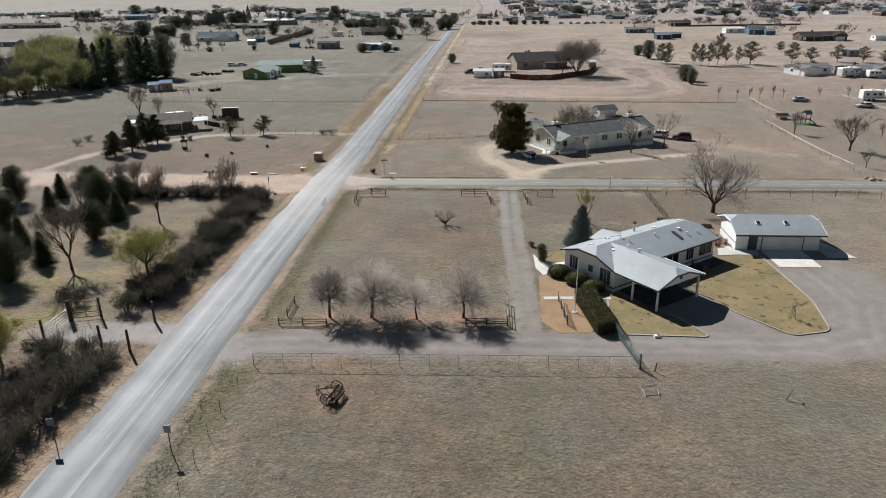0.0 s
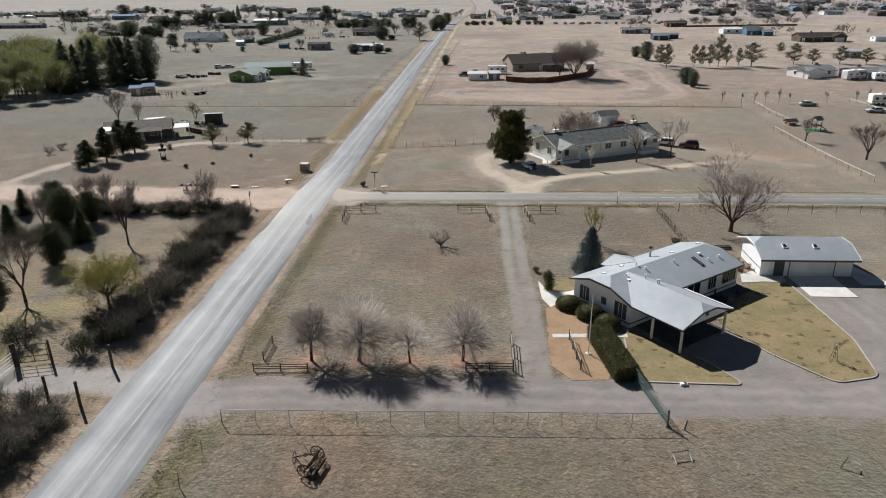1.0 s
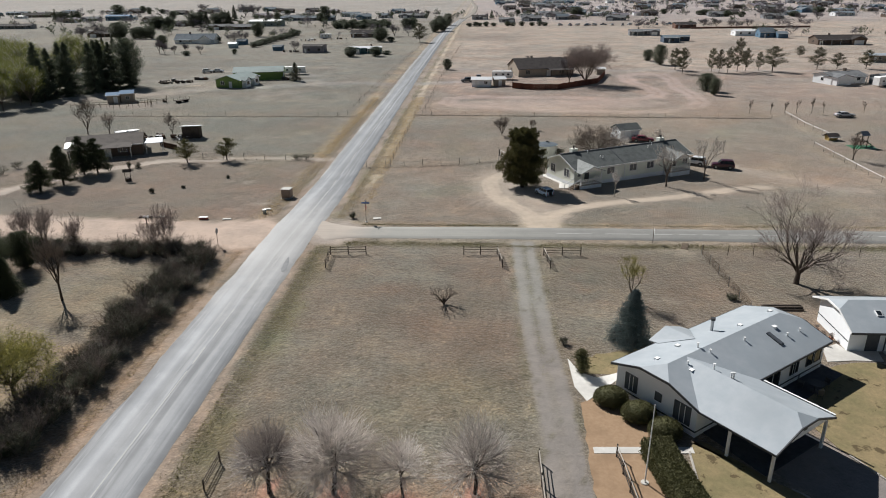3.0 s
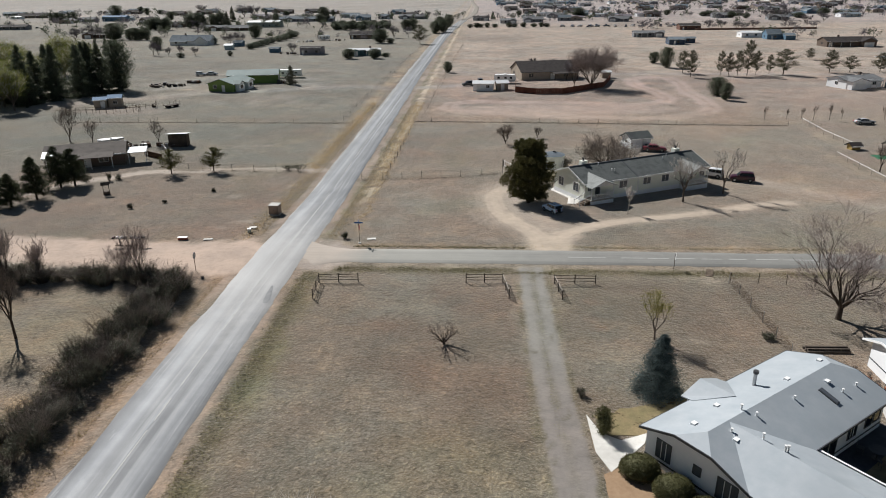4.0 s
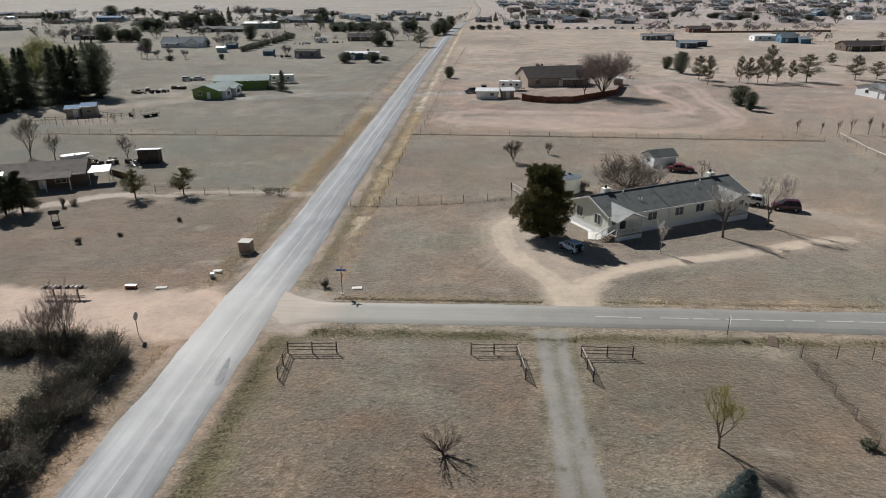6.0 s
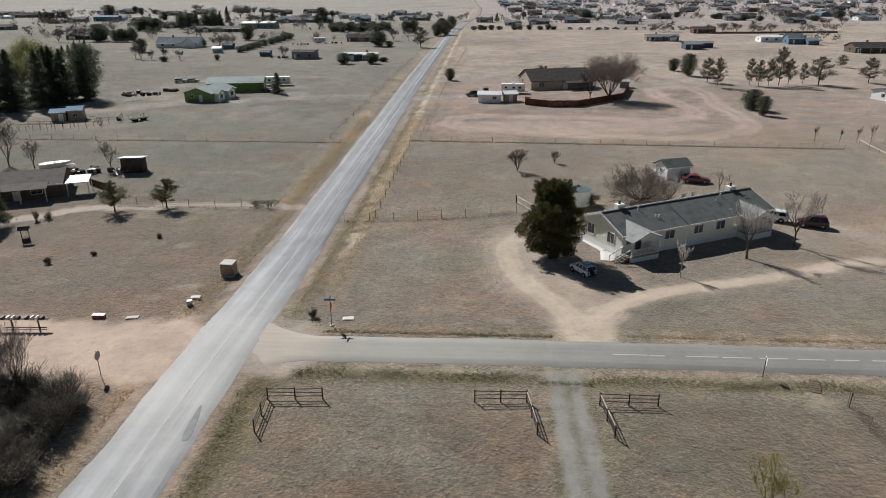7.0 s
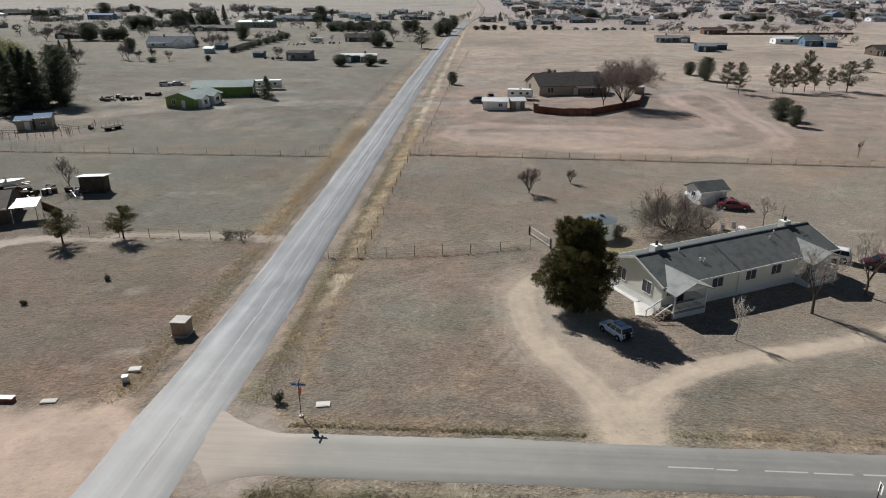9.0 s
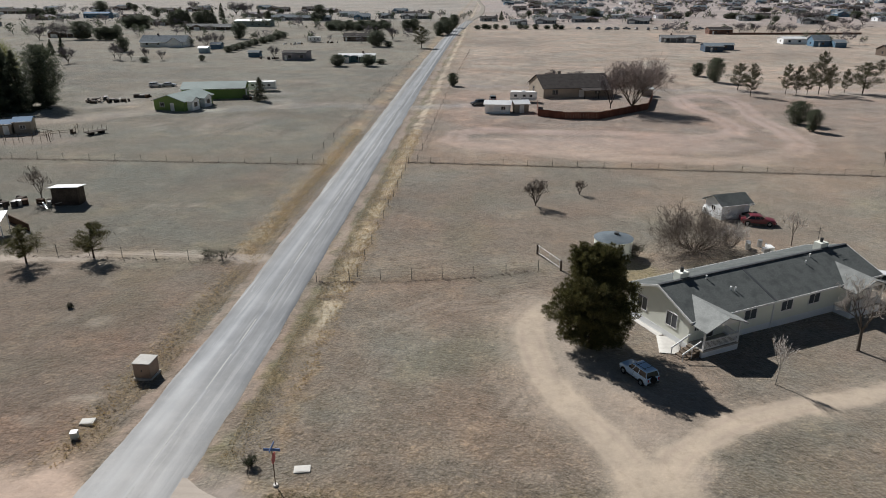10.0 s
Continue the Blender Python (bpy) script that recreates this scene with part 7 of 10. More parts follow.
def small_goal(x, y, rz, label):
    t = thing("goal_frame", x, y, rz, label, "goal frame", "goal frames")
    for s in (-0.6, 0.6):
        part("post", Build().tube((s, 0, 0), (s, 0, 0.5), 0.04, 0.04, 6), M["white_trim"], t)
        part("stay", Build().tube((s, 0, 0.48), (s, 0.7, 0.02), 0.035, 0.035, 6), M["white_trim"], t)
    part("crossbar", Build().tube((-0.64, 0, 0.5), (0.64, 0, 0.5), 0.04, 0.04, 6), M["wood"], t)
    return t


small_goal(13.4, 48.8, 195, "small goal frame with bleached wooden posts")
fallen = small_goal(24.7, 48.3, 160, "small goal frame lying askew in the field")
fallen.matrix_world = at(24.7, 48.3, 200, 1.0, 0.05) @ Matrix.Rotation(radians(62), 4, "Y")
single("field_post", Build().tube((0, 0, -0.1), (0.1, -0.1, 0.9), 0.06, 0.05, 6), M["dark_wood"], 14.6, 52.0, 0, "short dark leaning wooden post", "post")
t = thing("timber_stack", 28.6, 89.7, 1, "long dark timbers stacked by the yard", "timber")
for k in range(5):
    part("timber", Build().box(-1.9 + 0.1 * (k % 2), -0.5 + 0.22 * k, 0.0, 1.9, -0.32 + 0.22 * k, 0.2 + 0.16 * (k % 2)), M["dark_wood"], t)
rnd = random.Random(4)
for k in range(7):
    x, y = 29.5 + rnd.uniform(-1.0, 1.2), 84.5 + rnd.uniform(-2.2, 1.5)
    t = thing("plant_pot", x, y, 0, "terracotta pot with a dry brown plant", "plant pot", "plant pots")
    part("pot", Build().tube((0, 0, 0), (0, 0, 0.32), 0.15, 0.22, 10), surf("terracotta", (0.32, 0.13, 0.08), (0.4, 0.18, 0.11), 6) if k == 0 else bpy.data.materials["terracotta"], t)
    c = Build()
    for _ in range(40):
        clump(c, rnd, Vector((rnd.uniform(-0.15, 0.15), rnd.uniform(-0.15, 0.15), rnd.uniform(0.3, 0.75))), 0.12, 3)
    part("plant", c, M["dark_twig"], t)


# ---- brush and trees west of the road ----
PROTO = []
for k in range(5):
    PROTO.append(shrub(-36 - k, 66 + 2 * k, 2.3, 1.75, 100 + k, "dense dark winter brush along the road", "brush", n=1500, size=0.13, twigs=(70, 50, 90, 44, 60)[k], group="roadside brush", stems=("dark_twig", "bark", "dark_twig", "bark", "dark_twig")[k]))
spots = []
rnd = random.Random(12)
y = 64.5
while y < 101.5:
    spots += [(-35.2 + rnd.uniform(-0.4, 0.4), y), (-37.6 + rnd.uniform(-0.6, 0.5), y + rnd.uniform(-0.8, 0.8))]
    y += 1.75
x = -37.0
while x > -62:
    spots.append((x, 103.0 + rnd.uniform(-0.7, 0.5)))
    if rnd.random() < 0.6:
        spots.append((x, 101.6 + rnd.uniform(-0.5, 0.5)))
    x -= 1.9
y = 29.0
while y < 53:
    spots += [(-34.6 + rnd.uniform(-0.6, 0.4), y), (-37.2 + rnd.uniform(-0.5, 0.5), y + 0.8)]
    if y > 38:
        spots.append((-39.6 + rnd.uniform(-0.6, 0.6), y))
    y += 1.9
for k, (x, y) in enumerate(spots):
    m = at(x, y, rnd.uniform(0, 360), rnd.uniform(0.8, 1.1), 0, rnd.uniform(0.6, 1.08))
    if k < 5:
        PROTO[k].matrix_basis = m
    else:
        copy_thing(PROTO[k % 5], m)
for k, (x, y, h, w) in enumerate(((-44.0, 62.7, 2.4, 1.6), (-37.4, 61.3, 2.4, 1.7), (-36.4, 63.6, 1.8, 1.4), (-40.8, 56.6 - 4.2, 2.6, 1.7), (-60.5, 90, 2.2, 1.6))):
    shrub(x, y, h, w, 120 + k, "dark rounded bush near the field gate", "juniper", n=650, size=0.19, twigs=30)
bare_tree(-39.4, 70.3, 6.8, 130, "budding yellow-green willow inside the brush", trunk=0.26, r=0.17, levels=5, kids=(3, 4), spreadness=0.8, up=0.03, first=7, leaves="willow", leaf_n=17000, twig="willow_twig", out=1.6, leaf=0.075, haze=0.34, shrink=0.7)
bare_tree(-43.2, 50.1, 5.8, 131, "budding yellow-green willow by the field gate", trunk=0.25, r=0.15, levels=5, kids=(2, 4), spreadness=0.7, up=0.05, first=6, leaves="willow", leaf_n=12000, twig="willow_twig", out=1.2, leaf=0.085, haze=0.28, shrink=0.7)
bare_tree(-49.7, 72.0, 8.4, 132, "tall slender bare tree with brown twigs", bark="dark_bark", twig="dark_twig", trunk=0.2, r=0.16, levels=6, kids=(2, 4), spreadness=0.48, first=5, min_r=0.007, shrink=0.72)
bare_tree(-46.8, 89.1, 7.2, 133, "tall slender bare tree behind the brush", bark="dark_bark", twig="dark_twig", trunk=0.28, r=0.12, levels=5, kids=(2, 4), spreadness=0.45, first=5, min_r=0.007, shrink=0.7, out=0.9)
for k, (x, y, h) in enumerate(((-56.8, 102.6, 5.4), (-41.4, 103.4, 5.2), (-43.0, 102.8, 3.8), (-53.5, 103.4, 4.2), (-60.2, 104, 4.6), (-62.5, 96, 5.0))):
    bare_tree(x, y, h, 140 + k, "multi-stemmed bare shrub tree in the brush", bark="bark", twig="rose_twig", trunk=0.06, r=0.06, levels=4, kids=(3, 4), spreadness=0.40, first=10, out=0.8, min_r=0.007, group="bare brush trees")
JUN = [conifer(-54.7, 68.1, 5.6, 1.95, 150, "dense dark juniper tree in dry grass", "juniper", "oval", group="dark junipers", n_branch=210, per=64, size=0.115, bare=0.02, thin=0.5),
       conifer(-53.5, 90.2, 4.4, 1.5, 151, "dense dark juniper tree in dry grass", "juniper", "cone", group="dark junipers", n_branch=220, per=56, size=0.105, bare=0.02, thin=0.5),
       conifer(-52.4, 82.1, 5.2, 1.8, 152, "dense dark juniper tree in dry grass", "juniper", "oval", group="dark junipers", n_branch=220, per=60, size=0.11, bare=0.02, thin=0.5)]
for k, (x, y, s) in enumerate(((-54.2, 73.6, 0.95), (-59.5, 72, 1.05), (-61.0, 66.5, 1.0), (-60.5, 79, 0.95), (-58.0, 94.0, 1.05), (-61.5, 98.0, 1.1), (-64.5, 92, 1.0), (-56.3, 97.5, 0.8), (-66, 84, 1.1), (-68.6, 100.9, 0.9), (-74, 98, 1.0), (-57.5, 62, 0.9))):
    copy_thing(JUN[(k * 2 + 1) % 3], at(x, y, 77 * k, s))


# ---- grass tufts ----
def tufts(name, n, where, material, label, h=(0.2, 0.45), blades=5, seed=0, width=0.12):
    rnd = random.Random(seed)
    b = Build()
    for _ in range(n):
        x, y = where(rnd)
        z = gz(x, y) - 0.02
        s = rnd.uniform(*h)
        for _ in range(blades):
            a = rnd.uniform(0, 6.283)
            w = s * width
            ex, ey = x + math.cos(a) * s * rnd.uniform(0.2, 0.7), y + math.sin(a) * s * rnd.uniform(0.2, 0.7)
            cx, cy = -math.sin(a) * w, math.cos(a) * w
            b.add([(x + cx, y + cy, z), (x - cx, y - cy, z), (ex, ey, z + s * rnd.uniform(0.18, 0.5))], [(0, 1, 2)])
    return tagged(new(name, b.mesh(name, material)), label, "grass", kind="stuff")


def verge(rnd):
    s = rnd.random()
    if s < 0.40:
        return ROAD_R + 1.2 + abs(rnd.gauss(0, 1.5)), rnd.uniform(118, 230)
    if s < 0.72:
        return ROAD_L - 1.3 - abs(rnd.gauss(0, 1.6)), rnd.uniform(119, 230)
    if s < 0.86:
        return ROAD_L - 1.0 - abs(rnd.gauss(0, 0.8)), rnd.uniform(30, 104)
    if s < 0.93:
        return rnd.uniform(-18, 60), 115.4 + abs(rnd.gauss(0, 0.5))
    return rnd.uniform(-18, 66), 203.9 - rnd.gauss(0, 0.5)


def ditch(rnd):
    s = rnd.random()
    if s < 0.45:
        return ROAD_R + 1.0 + abs(rnd.gauss(0, 1.3)), rnd.uniform(30, 106)
    if s < 0.9:
        return rnd.uniform(-20, 60), 107.0 + rnd.gauss(0, 0.5)
    return rnd.uniform(-19, 12), 52.4 + rnd.gauss(0, 0.4)


def tall_verge(rnd):
    s = rnd.random()
    if s < 0.42:
        return ROAD_L - 2.6 - abs(rnd.gauss(0, 1.3)), rnd.uniform(158, 235)
    if s < 0.62:
        return ROAD_R + 4.2 + rnd.gauss(0, 0.35), rnd.uniform(128, 235)
    if s < 0.70:
        return ROAD_L - 2.6 - abs(rnd.gauss(0, 1.1)), rnd.uniform(117, 154)
    return ROAD_R + 3.0 + rnd.gauss(0, 0.6), rnd.uniform(146, 235)


def side_verge(rnd):
    s = rnd.random()
    if s < 0.6:
        x = rnd.uniform(-19.5, 60)
        return (x, 107.3 + rnd.gauss(0, 0.5)) if abs(x - 3.3) > 2.2 else (x, 106.6 + rnd.gauss(0, 0.2))
    if s < 0.75:
        return rnd.uniform(9, 60), 115.2 + abs(rnd.gauss(0, 0.4))
    if s < 0.85:
        return ROAD_R + 1.6 + rnd.gauss(0, 0.5), rnd.uniform(30, 105)
    return rnd.uniform(-19, 3), 114.9 + abs(rnd.gauss(0, 0.3))


def fence_line(rnd):
    s = rnd.random()
    if s < 0.4:
        u = rnd.random()
        return -19.9 + 89.9 * u, 205.0 - 5.2 * u + rnd.gauss(0, 0.25)
    if s < 0.7:
        u = rnd.random()
        return -35 - 75 * u, 202.5 + 0.8 * u + rnd.gauss(0, 0.25)
    if s < 0.75:
        u = rnd.random()
        return -23.9 + 25 * u, 150.3 + 4.9 * u * u + rnd.gauss(0, 0.15)
    if s < 0.79:
        return -36.7 - 25 * rnd.random(), 155.9 + rnd.gauss(0, 0.2)
    u = rnd.random()
    return -19.9 + 89.9 * u, 205.0 - 5.2 * u + rnd.gauss(0, 0.25)


def track_weeds(rnd):
    u = rnd.random()
    x = 3.35 + rnd.choice((-1.8, 1.8, 0.0, 0.0)) + rnd.gauss(0, 0.14)
    return x, 76 + 31 * u


def field(rnd):
    while True:
        x, y = rnd.uniform(-24, 40), rnd.uniform(26, 108)
        if not (2 < x < 46 and 52.5 < y < 83) and abs(y - 56) > 2.6 and abs(x - 3.3) > 2.0 and x > ROAD_R + 1:
            return x, y


def field_b(rnd):
    while True:
        x, y = rnd.uniform(-76, 40), rnd.uniform(117, 200)
        if not ROAD_L - 1 < x < ROAD_R + 1 and not (-2 < x < 48 and y < 158):
            return x, y


tufts("dry_grass", 26000, verge, M["straw"], "matted dry straw along the road verges", (0.10, 0.28), 8, 1, 0.05)
M["tan_straw"] = leafy("tan_straw", (0.46, 0.34, 0.19), (0.68, 0.55, 0.34), through_light=0.6)
tufts("tall_dry_grass", 5500, tall_verge, M["tan_straw"], "tall tan dead grass along the ditch and fence", (0.22, 0.50), 12, 7, 0.035)
M["dead_weed"] = leafy("olive_dead_weeds", (0.16, 0.15, 0.075), (0.38, 0.33, 0.19), through_light=0.5)
tufts("verge_weeds", 9000, side_verge, M["dead_weed"], "olive and brown weeds along the side road ditch", (0.14, 0.34), 11, 8, 0.035)
tufts("ditch_weeds", 8000, ditch, M["weed"], "low green and straw weeds in the ditch", (0.07, 0.18), 5, 2)
tufts("fence_weeds", 4200, fence_line, M["dark_twig"], "dark dead weeds along the wire fences", (0.25, 0.6), 9, 5, 0.04)
tufts("track_weeds", 1500, track_weeds, M["weed"], "green weeds along the gravel drive", (0.08, 0.2), 5, 6)
M["grass"] = leafy("short_dry_grass", (0.15, 0.125, 0.09), (0.33, 0.275, 0.20), through_light=0.15)
tufts("field_grass", 16000, field, M["grass"], "short dry winter grass in the field", (0.06, 0.2), 4, 3)
tufts("field_grass", 12000, field_b, M["grass"], "short dry winter grass in the back fields", (0.08, 0.24), 3, 4)


def garden_windmill(x, y):
    t = thing("garden_windmill", x, y, 0, "small weathered ornamental windmill on the lawn island", "garden ornament", scale=0.8)
    for sx in (-1, 1):
        for sy in (-1, 1):
            part("leg", Build().tube((sx * 0.3, sy * 0.3, 0), (sx * 0.05, sy * 0.05, 1.9), 0.025, 0.02, 5), M["rust"], t)
    for z in (0.5, 1.0, 1.45):
        w = 0.3 - 0.25 * z / 1.9
        part("brace", Build().box(-w, -w, z - 0.015, w, -w + 0.03, z + 0.015).box(-w, w - 0.03, z - 0.015, w, w, z + 0.015), M["rust"], t)
    hub = part("rotor", Build().tube((0, -0.12, 1.95), (0, 0.1, 1.95), 0.06, 0.06, 8), M["steel"], t)
    for k in range(10):
        a = 6.283 * k / 10
        c, s_ = math.cos(a), math.sin(a)
        part("blade", Build().add([(0.08 * c, -0.12, 1.95 + 0.08 * s_), (0.42 * c - 0.06 * s_, -0.10, 1.95 + 0.42 * s_ + 0.06 * c), (0.42 * c + 0.06 * s_, -0.15, 1.95 + 0.42 * s_ - 0.06 * c)], [(0, 1, 2)]), M["steel"], hub)
    part("tail", Build().box(-0.01, 0.1, 1.85, 0.01, 0.6, 2.05), M["steel"], t)


garden_windmill(30.4, 62.6)
t = thing("culvert_cover", 23.6, 107.3, -20, "weathered plank cover across the ditch", "plank cover")
for k in range(6):
    part("plank", Build().box(-0.4, -1.05 + 0.35 * k, 0.02, 0.4, -0.74 + 0.35 * k, 0.07), M["wood"], t)


# ---- vehicles ----
PAINT = {}


def paint(key, c, rough=0.28):
    if key not in PAINT:
        m = surf("car_paint_" + key, tuple(v * 0.94 for v in c), c, 1.5, rough, 0.0, vary=0.0)
        m.node_tree.nodes["Principled BSDF"].inputs["Coat Weight"].default_value = 0.25
        PAINT[key] = m
    return PAINT[key]


def loft(b, rings):
    n = len(rings[0])
    b.add([p for r in rings for p in r], [(i * n + j, i * n + (j + 1) % n, (i + 1) * n + (j + 1) % n, (i + 1) * n + j) for i in range(len(rings) - 1) for j in range(n)] + [tuple(range(n - 1, -1, -1)), tuple((len(rings) - 1) * n + j for j in range(n))])
    return b


CAR_SHAPES = {
    # half length, half width, body stations (x, low, high), cabin (rear foot, rear top, front top, front foot), roof height
    "suv": (2.0, 0.86, ((-1.0, 0.42, 0.95), (-0.96, 0.32, 1.05), (-0.5, 0.30, 1.08), (0.35, 0.30, 1.05), (0.62, 0.30, 1.00), (0.93, 0.34, 0.88), (1.0, 0.42, 0.72)), (-0.95, -0.82, 0.14, 0.46), 1.66),
    "sedan": (2.3, 0.88, ((-1.0, 0.42, 0.85), (-0.96, 0.30, 0.95), (-0.5, 0.26, 0.97), (0.35, 0.26, 0.95), (0.62, 0.26, 0.90), (0.93, 0.30, 0.78), (1.0, 0.40, 0.65)), (-0.72, -0.45, 0.12, 0.45), 1.42),
    "pickup": (2.6, 0.95, ((-1.0, 0.50, 1.0), (-0.97, 0.42, 1.08), (-0.5, 0.40, 1.08), (0.3, 0.40, 1.10), (0.6, 0.40, 1.08), (0.94, 0.42, 0.98), (1.0, 0.50, 0.80)), (-0.12, -0.08, 0.26, 0.42), 1.80),
}


def car(x, y, rz, shape, key, c, label, category="car", rack=False, size=1.0):
    hl, hw, st, cab, top = CAR_SHAPES[shape]
    t = thing("car" if shape != "pickup" else "pickup_truck", x, y, rz, label, category, "parked vehicles", scale=size)
    rings = []
    for u, lo, hi in st:
        w = hw * (0.86 if abs(u) == 1 else 0.97 if abs(u) > 0.9 else 1.0)
        half = [(0.90, lo), (0.97, lo + 0.10), (1.0, lo + 0.28), (0.985, hi - 0.20), (0.95, hi - 0.07), (0.86, hi), (0.45, hi + 0.035)]
        rings.append([(u * hl, -w * f, z) for f, z in half] + [(u * hl, w * f, z) for f, z in half[::-1]])
    part("body", loft(Build(), rings), paint(key, c), t, smooth=False)
    belt = st[2][2]
    a, b_, d, e = (v * hl for v in cab)
    w0, w1 = hw * 0.92, hw * 0.76
    zt = top
    ring = lambda z, xa, xb, w: [(xa, -w * 0.94, z), (xa + 0.1, -w, z), (xb - 0.12, -w, z), (xb, -w * 0.9, z), (xb, w * 0.9, z), (xb - 0.12, w, z), (xa + 0.1, w, z), (xa, w * 0.94, z)]
    lerp = lambda p, q, k: p + (q - p) * k
    part("window_band", loft(Build(), [ring(belt - 0.03, a, e, w0 * 0.99), ring(lerp(belt, zt, 0.84), lerp(a, b_, 0.84), lerp(e, d, 0.84), lerp(w0, w1, 0.84) * 0.99)]), M["car_glass"], t, "dark tinted windows on dry ground")
    roof = Build()
    loft(roof, [ring(lerp(belt, zt, 0.82), lerp(a, b_, 0.82) - 0.015, lerp(e, d, 0.82) + 0.015, lerp(w0, w1, 0.82) + 0.008), ring(zt - 0.05, b_, d, w1), ring(zt - 0.01, b_ + 0.10, d - 0.12, w1 * 0.9), ring(zt + 0.015, b_ + 0.3, d - 0.4, w1 * 0.6)])
    for k, (xa, xb) in enumerate(((a + 0.04, b_ + 0.04), (e - 0.06, d - 0.06), (lerp(a, e, 0.42), lerp(b_, d, 0.42)), (lerp(a, e, 0.72), lerp(b_, d, 0.72)))):
        for s in (-1, 1):
            part("pillar", Build().tube((xa, s * w0 * 0.99, belt - 0.05), (lerp(xa, xb, 0.9), s * lerp(w0, w1, 0.9) * 0.99, lerp(belt, zt, 0.9)), 0.05 if k < 2 else 0.035, 0.04, 4), paint(key, c), t)
    part("roof", roof, paint(key, c), t)
    for s in (-1, 1):
        part("sill", Build().box(-hl * 0.5, s * hw * 0.99 - 0.03, st[2][1] - 0.02, hl * 0.5, s * hw * 0.99 + 0.03, st[2][1] + 0.14), M["dark_steel"], t, "dark lower sill on dry ground")
        part("door_seam", Build().box(-hl * 0.06, s * hw - 0.012, st[2][1] + 0.2, -hl * 0.05, s * hw + 0.006, belt - 0.08), M["dark_steel"], t)
    if rack:
        for s in (-1, 1):
            part("roof_rail", Build().tube((b_ + 0.2, s * w1 * 0.8, zt + 0.08), (d - 0.3, s * w1 * 0.8, zt + 0.08), 0.03, 0.03, 5), M["dark_steel"], t)
        for u in (0.25, 0.7):
            part("crossbar", Build().tube((lerp(b_, d, u), -w1 * 0.8, zt + 0.09), (lerp(b_, d, u), w1 * 0.8, zt + 0.09), 0.025, 0.025, 5), M["dark_steel"], t)
        part("spare_wheel", Build().tube((-hl - 0.02, 0.1, 0.92), (-hl - 0.22, 0.1, 0.92), 0.34, 0.33, 14), M["rubber"], t)
    if shape == "pickup":
        part("bed", Build().box(-hl * 0.95, -hw * 0.82, 1.06, -0.18 * hl, hw * 0.82, 1.13), M["dark_steel"], t, "dark load bed on dry ground")
    for sx in (-0.62, 0.62):
        for s in (-1, 1):
            r = 0.34 if shape != "pickup" else 0.38
            part("wheel_arch", Build().tube((sx * hl, s * (hw - 0.1), r + 0.02), (sx * hl, s * (hw + 0.012), r + 0.02), r * 1.2, r * 1.2, 16), M["dark_steel"], t)
            wh = part("wheel", Build().tube((sx * hl, s * (hw - 0.2), r), (sx * hl, s * (hw + 0.03), r), r, r, 16), M["rubber"], t)
            part("rim", Build().tube((sx * hl, s * (hw + 0.015), r), (sx * hl, s * (hw + 0.045), r), r * 0.6, r * 0.55, 12), M["steel"], wh)
    for s in (-1, 1):
        part("headlight", Build().box(hl * 0.955, s * hw * 0.68 - 0.16, st[-1][2] - 0.12, hl * 0.995, s * hw * 0.68 + 0.16, st[-1][2] + 0.03), M["white_trim"], t)
        part("tail_light", Build().box(-hl * 1.004, s * hw * 0.74 - 0.09, 0.7, -hl * 0.97, s * hw * 0.74 + 0.09, 0.98), red_paint, t)
        part("mirror", Build().box(d + 0.25, s * (hw + 0.06) - 0.08, belt, d + 0.4, s * (hw + 0.06) + 0.08, belt + 0.14), paint(key, c), t)
    for s in (-1, 1):
        part("bumper", Build().box(s * hl - 0.06, -hw * 0.85, 0.38, s * hl + 0.05, hw * 0.85, 0.58), M["dark_steel"], t)
    return t


def camper(x, y, rz, L, label, h=2.9, w=1.22, nose=True):
    """A white travel trailer."""
    t = thing("travel_trailer", x, y, rz, label, "trailer", "parked trailers on dry ground")
    a = L / 2
    prof = [(-a, 0.55), (-a, h - 0.25), (-a + 0.2, h), (a - 0.5, h), (a - 0.05, h - 0.55), (a, 1.2), (a - 0.45, 0.55)] if nose else [(-a, 0.5), (-a, h - 0.1), (-a + 0.1, h), (a - 0.1, h), (a, h - 0.1), (a, 0.5)]
    n = len(prof)
    b = Build().add([(px, -w, pz) for px, pz in prof] + [(px, w, pz) for px, pz in prof], [tuple(range(n - 1, -1, -1)), tuple(range(n, 2 * n))] + [(i, n + i, n + (i + 1) % n, (i + 1) % n)[::-1] for i in range(n)])
    part("body", b, M["white_trim"], t)
    part("stripe", Build().box(-a + 0.05, -w - 0.006, 1.0, a - 0.2, w + 0.006, 1.12), back_grey, t, "grey side stripe on dry ground")
    for u in (-0.6, 0.05, 0.55):
        for s in (-1, 1):
            part("window", Build().box(u * a - 0.4, s * (w + 0.004) - 0.012, 1.55, u * a + 0.4, s * (w + 0.004) + 0.012, 2.15), M["glass"], t)
    part("door", Build().box(-0.28 * a - 0.33, -w - 0.014, 0.6, -0.28 * a + 0.33, -w, 2.2), M["white_trim"], t)
    part("air_unit", Build().box(-0.5, -0.4, h, 0.4, 0.4, h + 0.28), M["white_trim"], t)
    for u in (-0.18, 0.02):
        for s in (-1, 1):
            part("wheel", Build().tube((u * L, s * (w - 0.2), 0.34), (u * L, s * w, 0.34), 0.34, 0.34, 12), M["rubber"], t)
    part("hitch", Build().tube((a - 0.3, 0, 0.55), (a + 0.9, 0, 0.5), 0.05, 0.05, 5), M["dark_steel"], t)
    return t


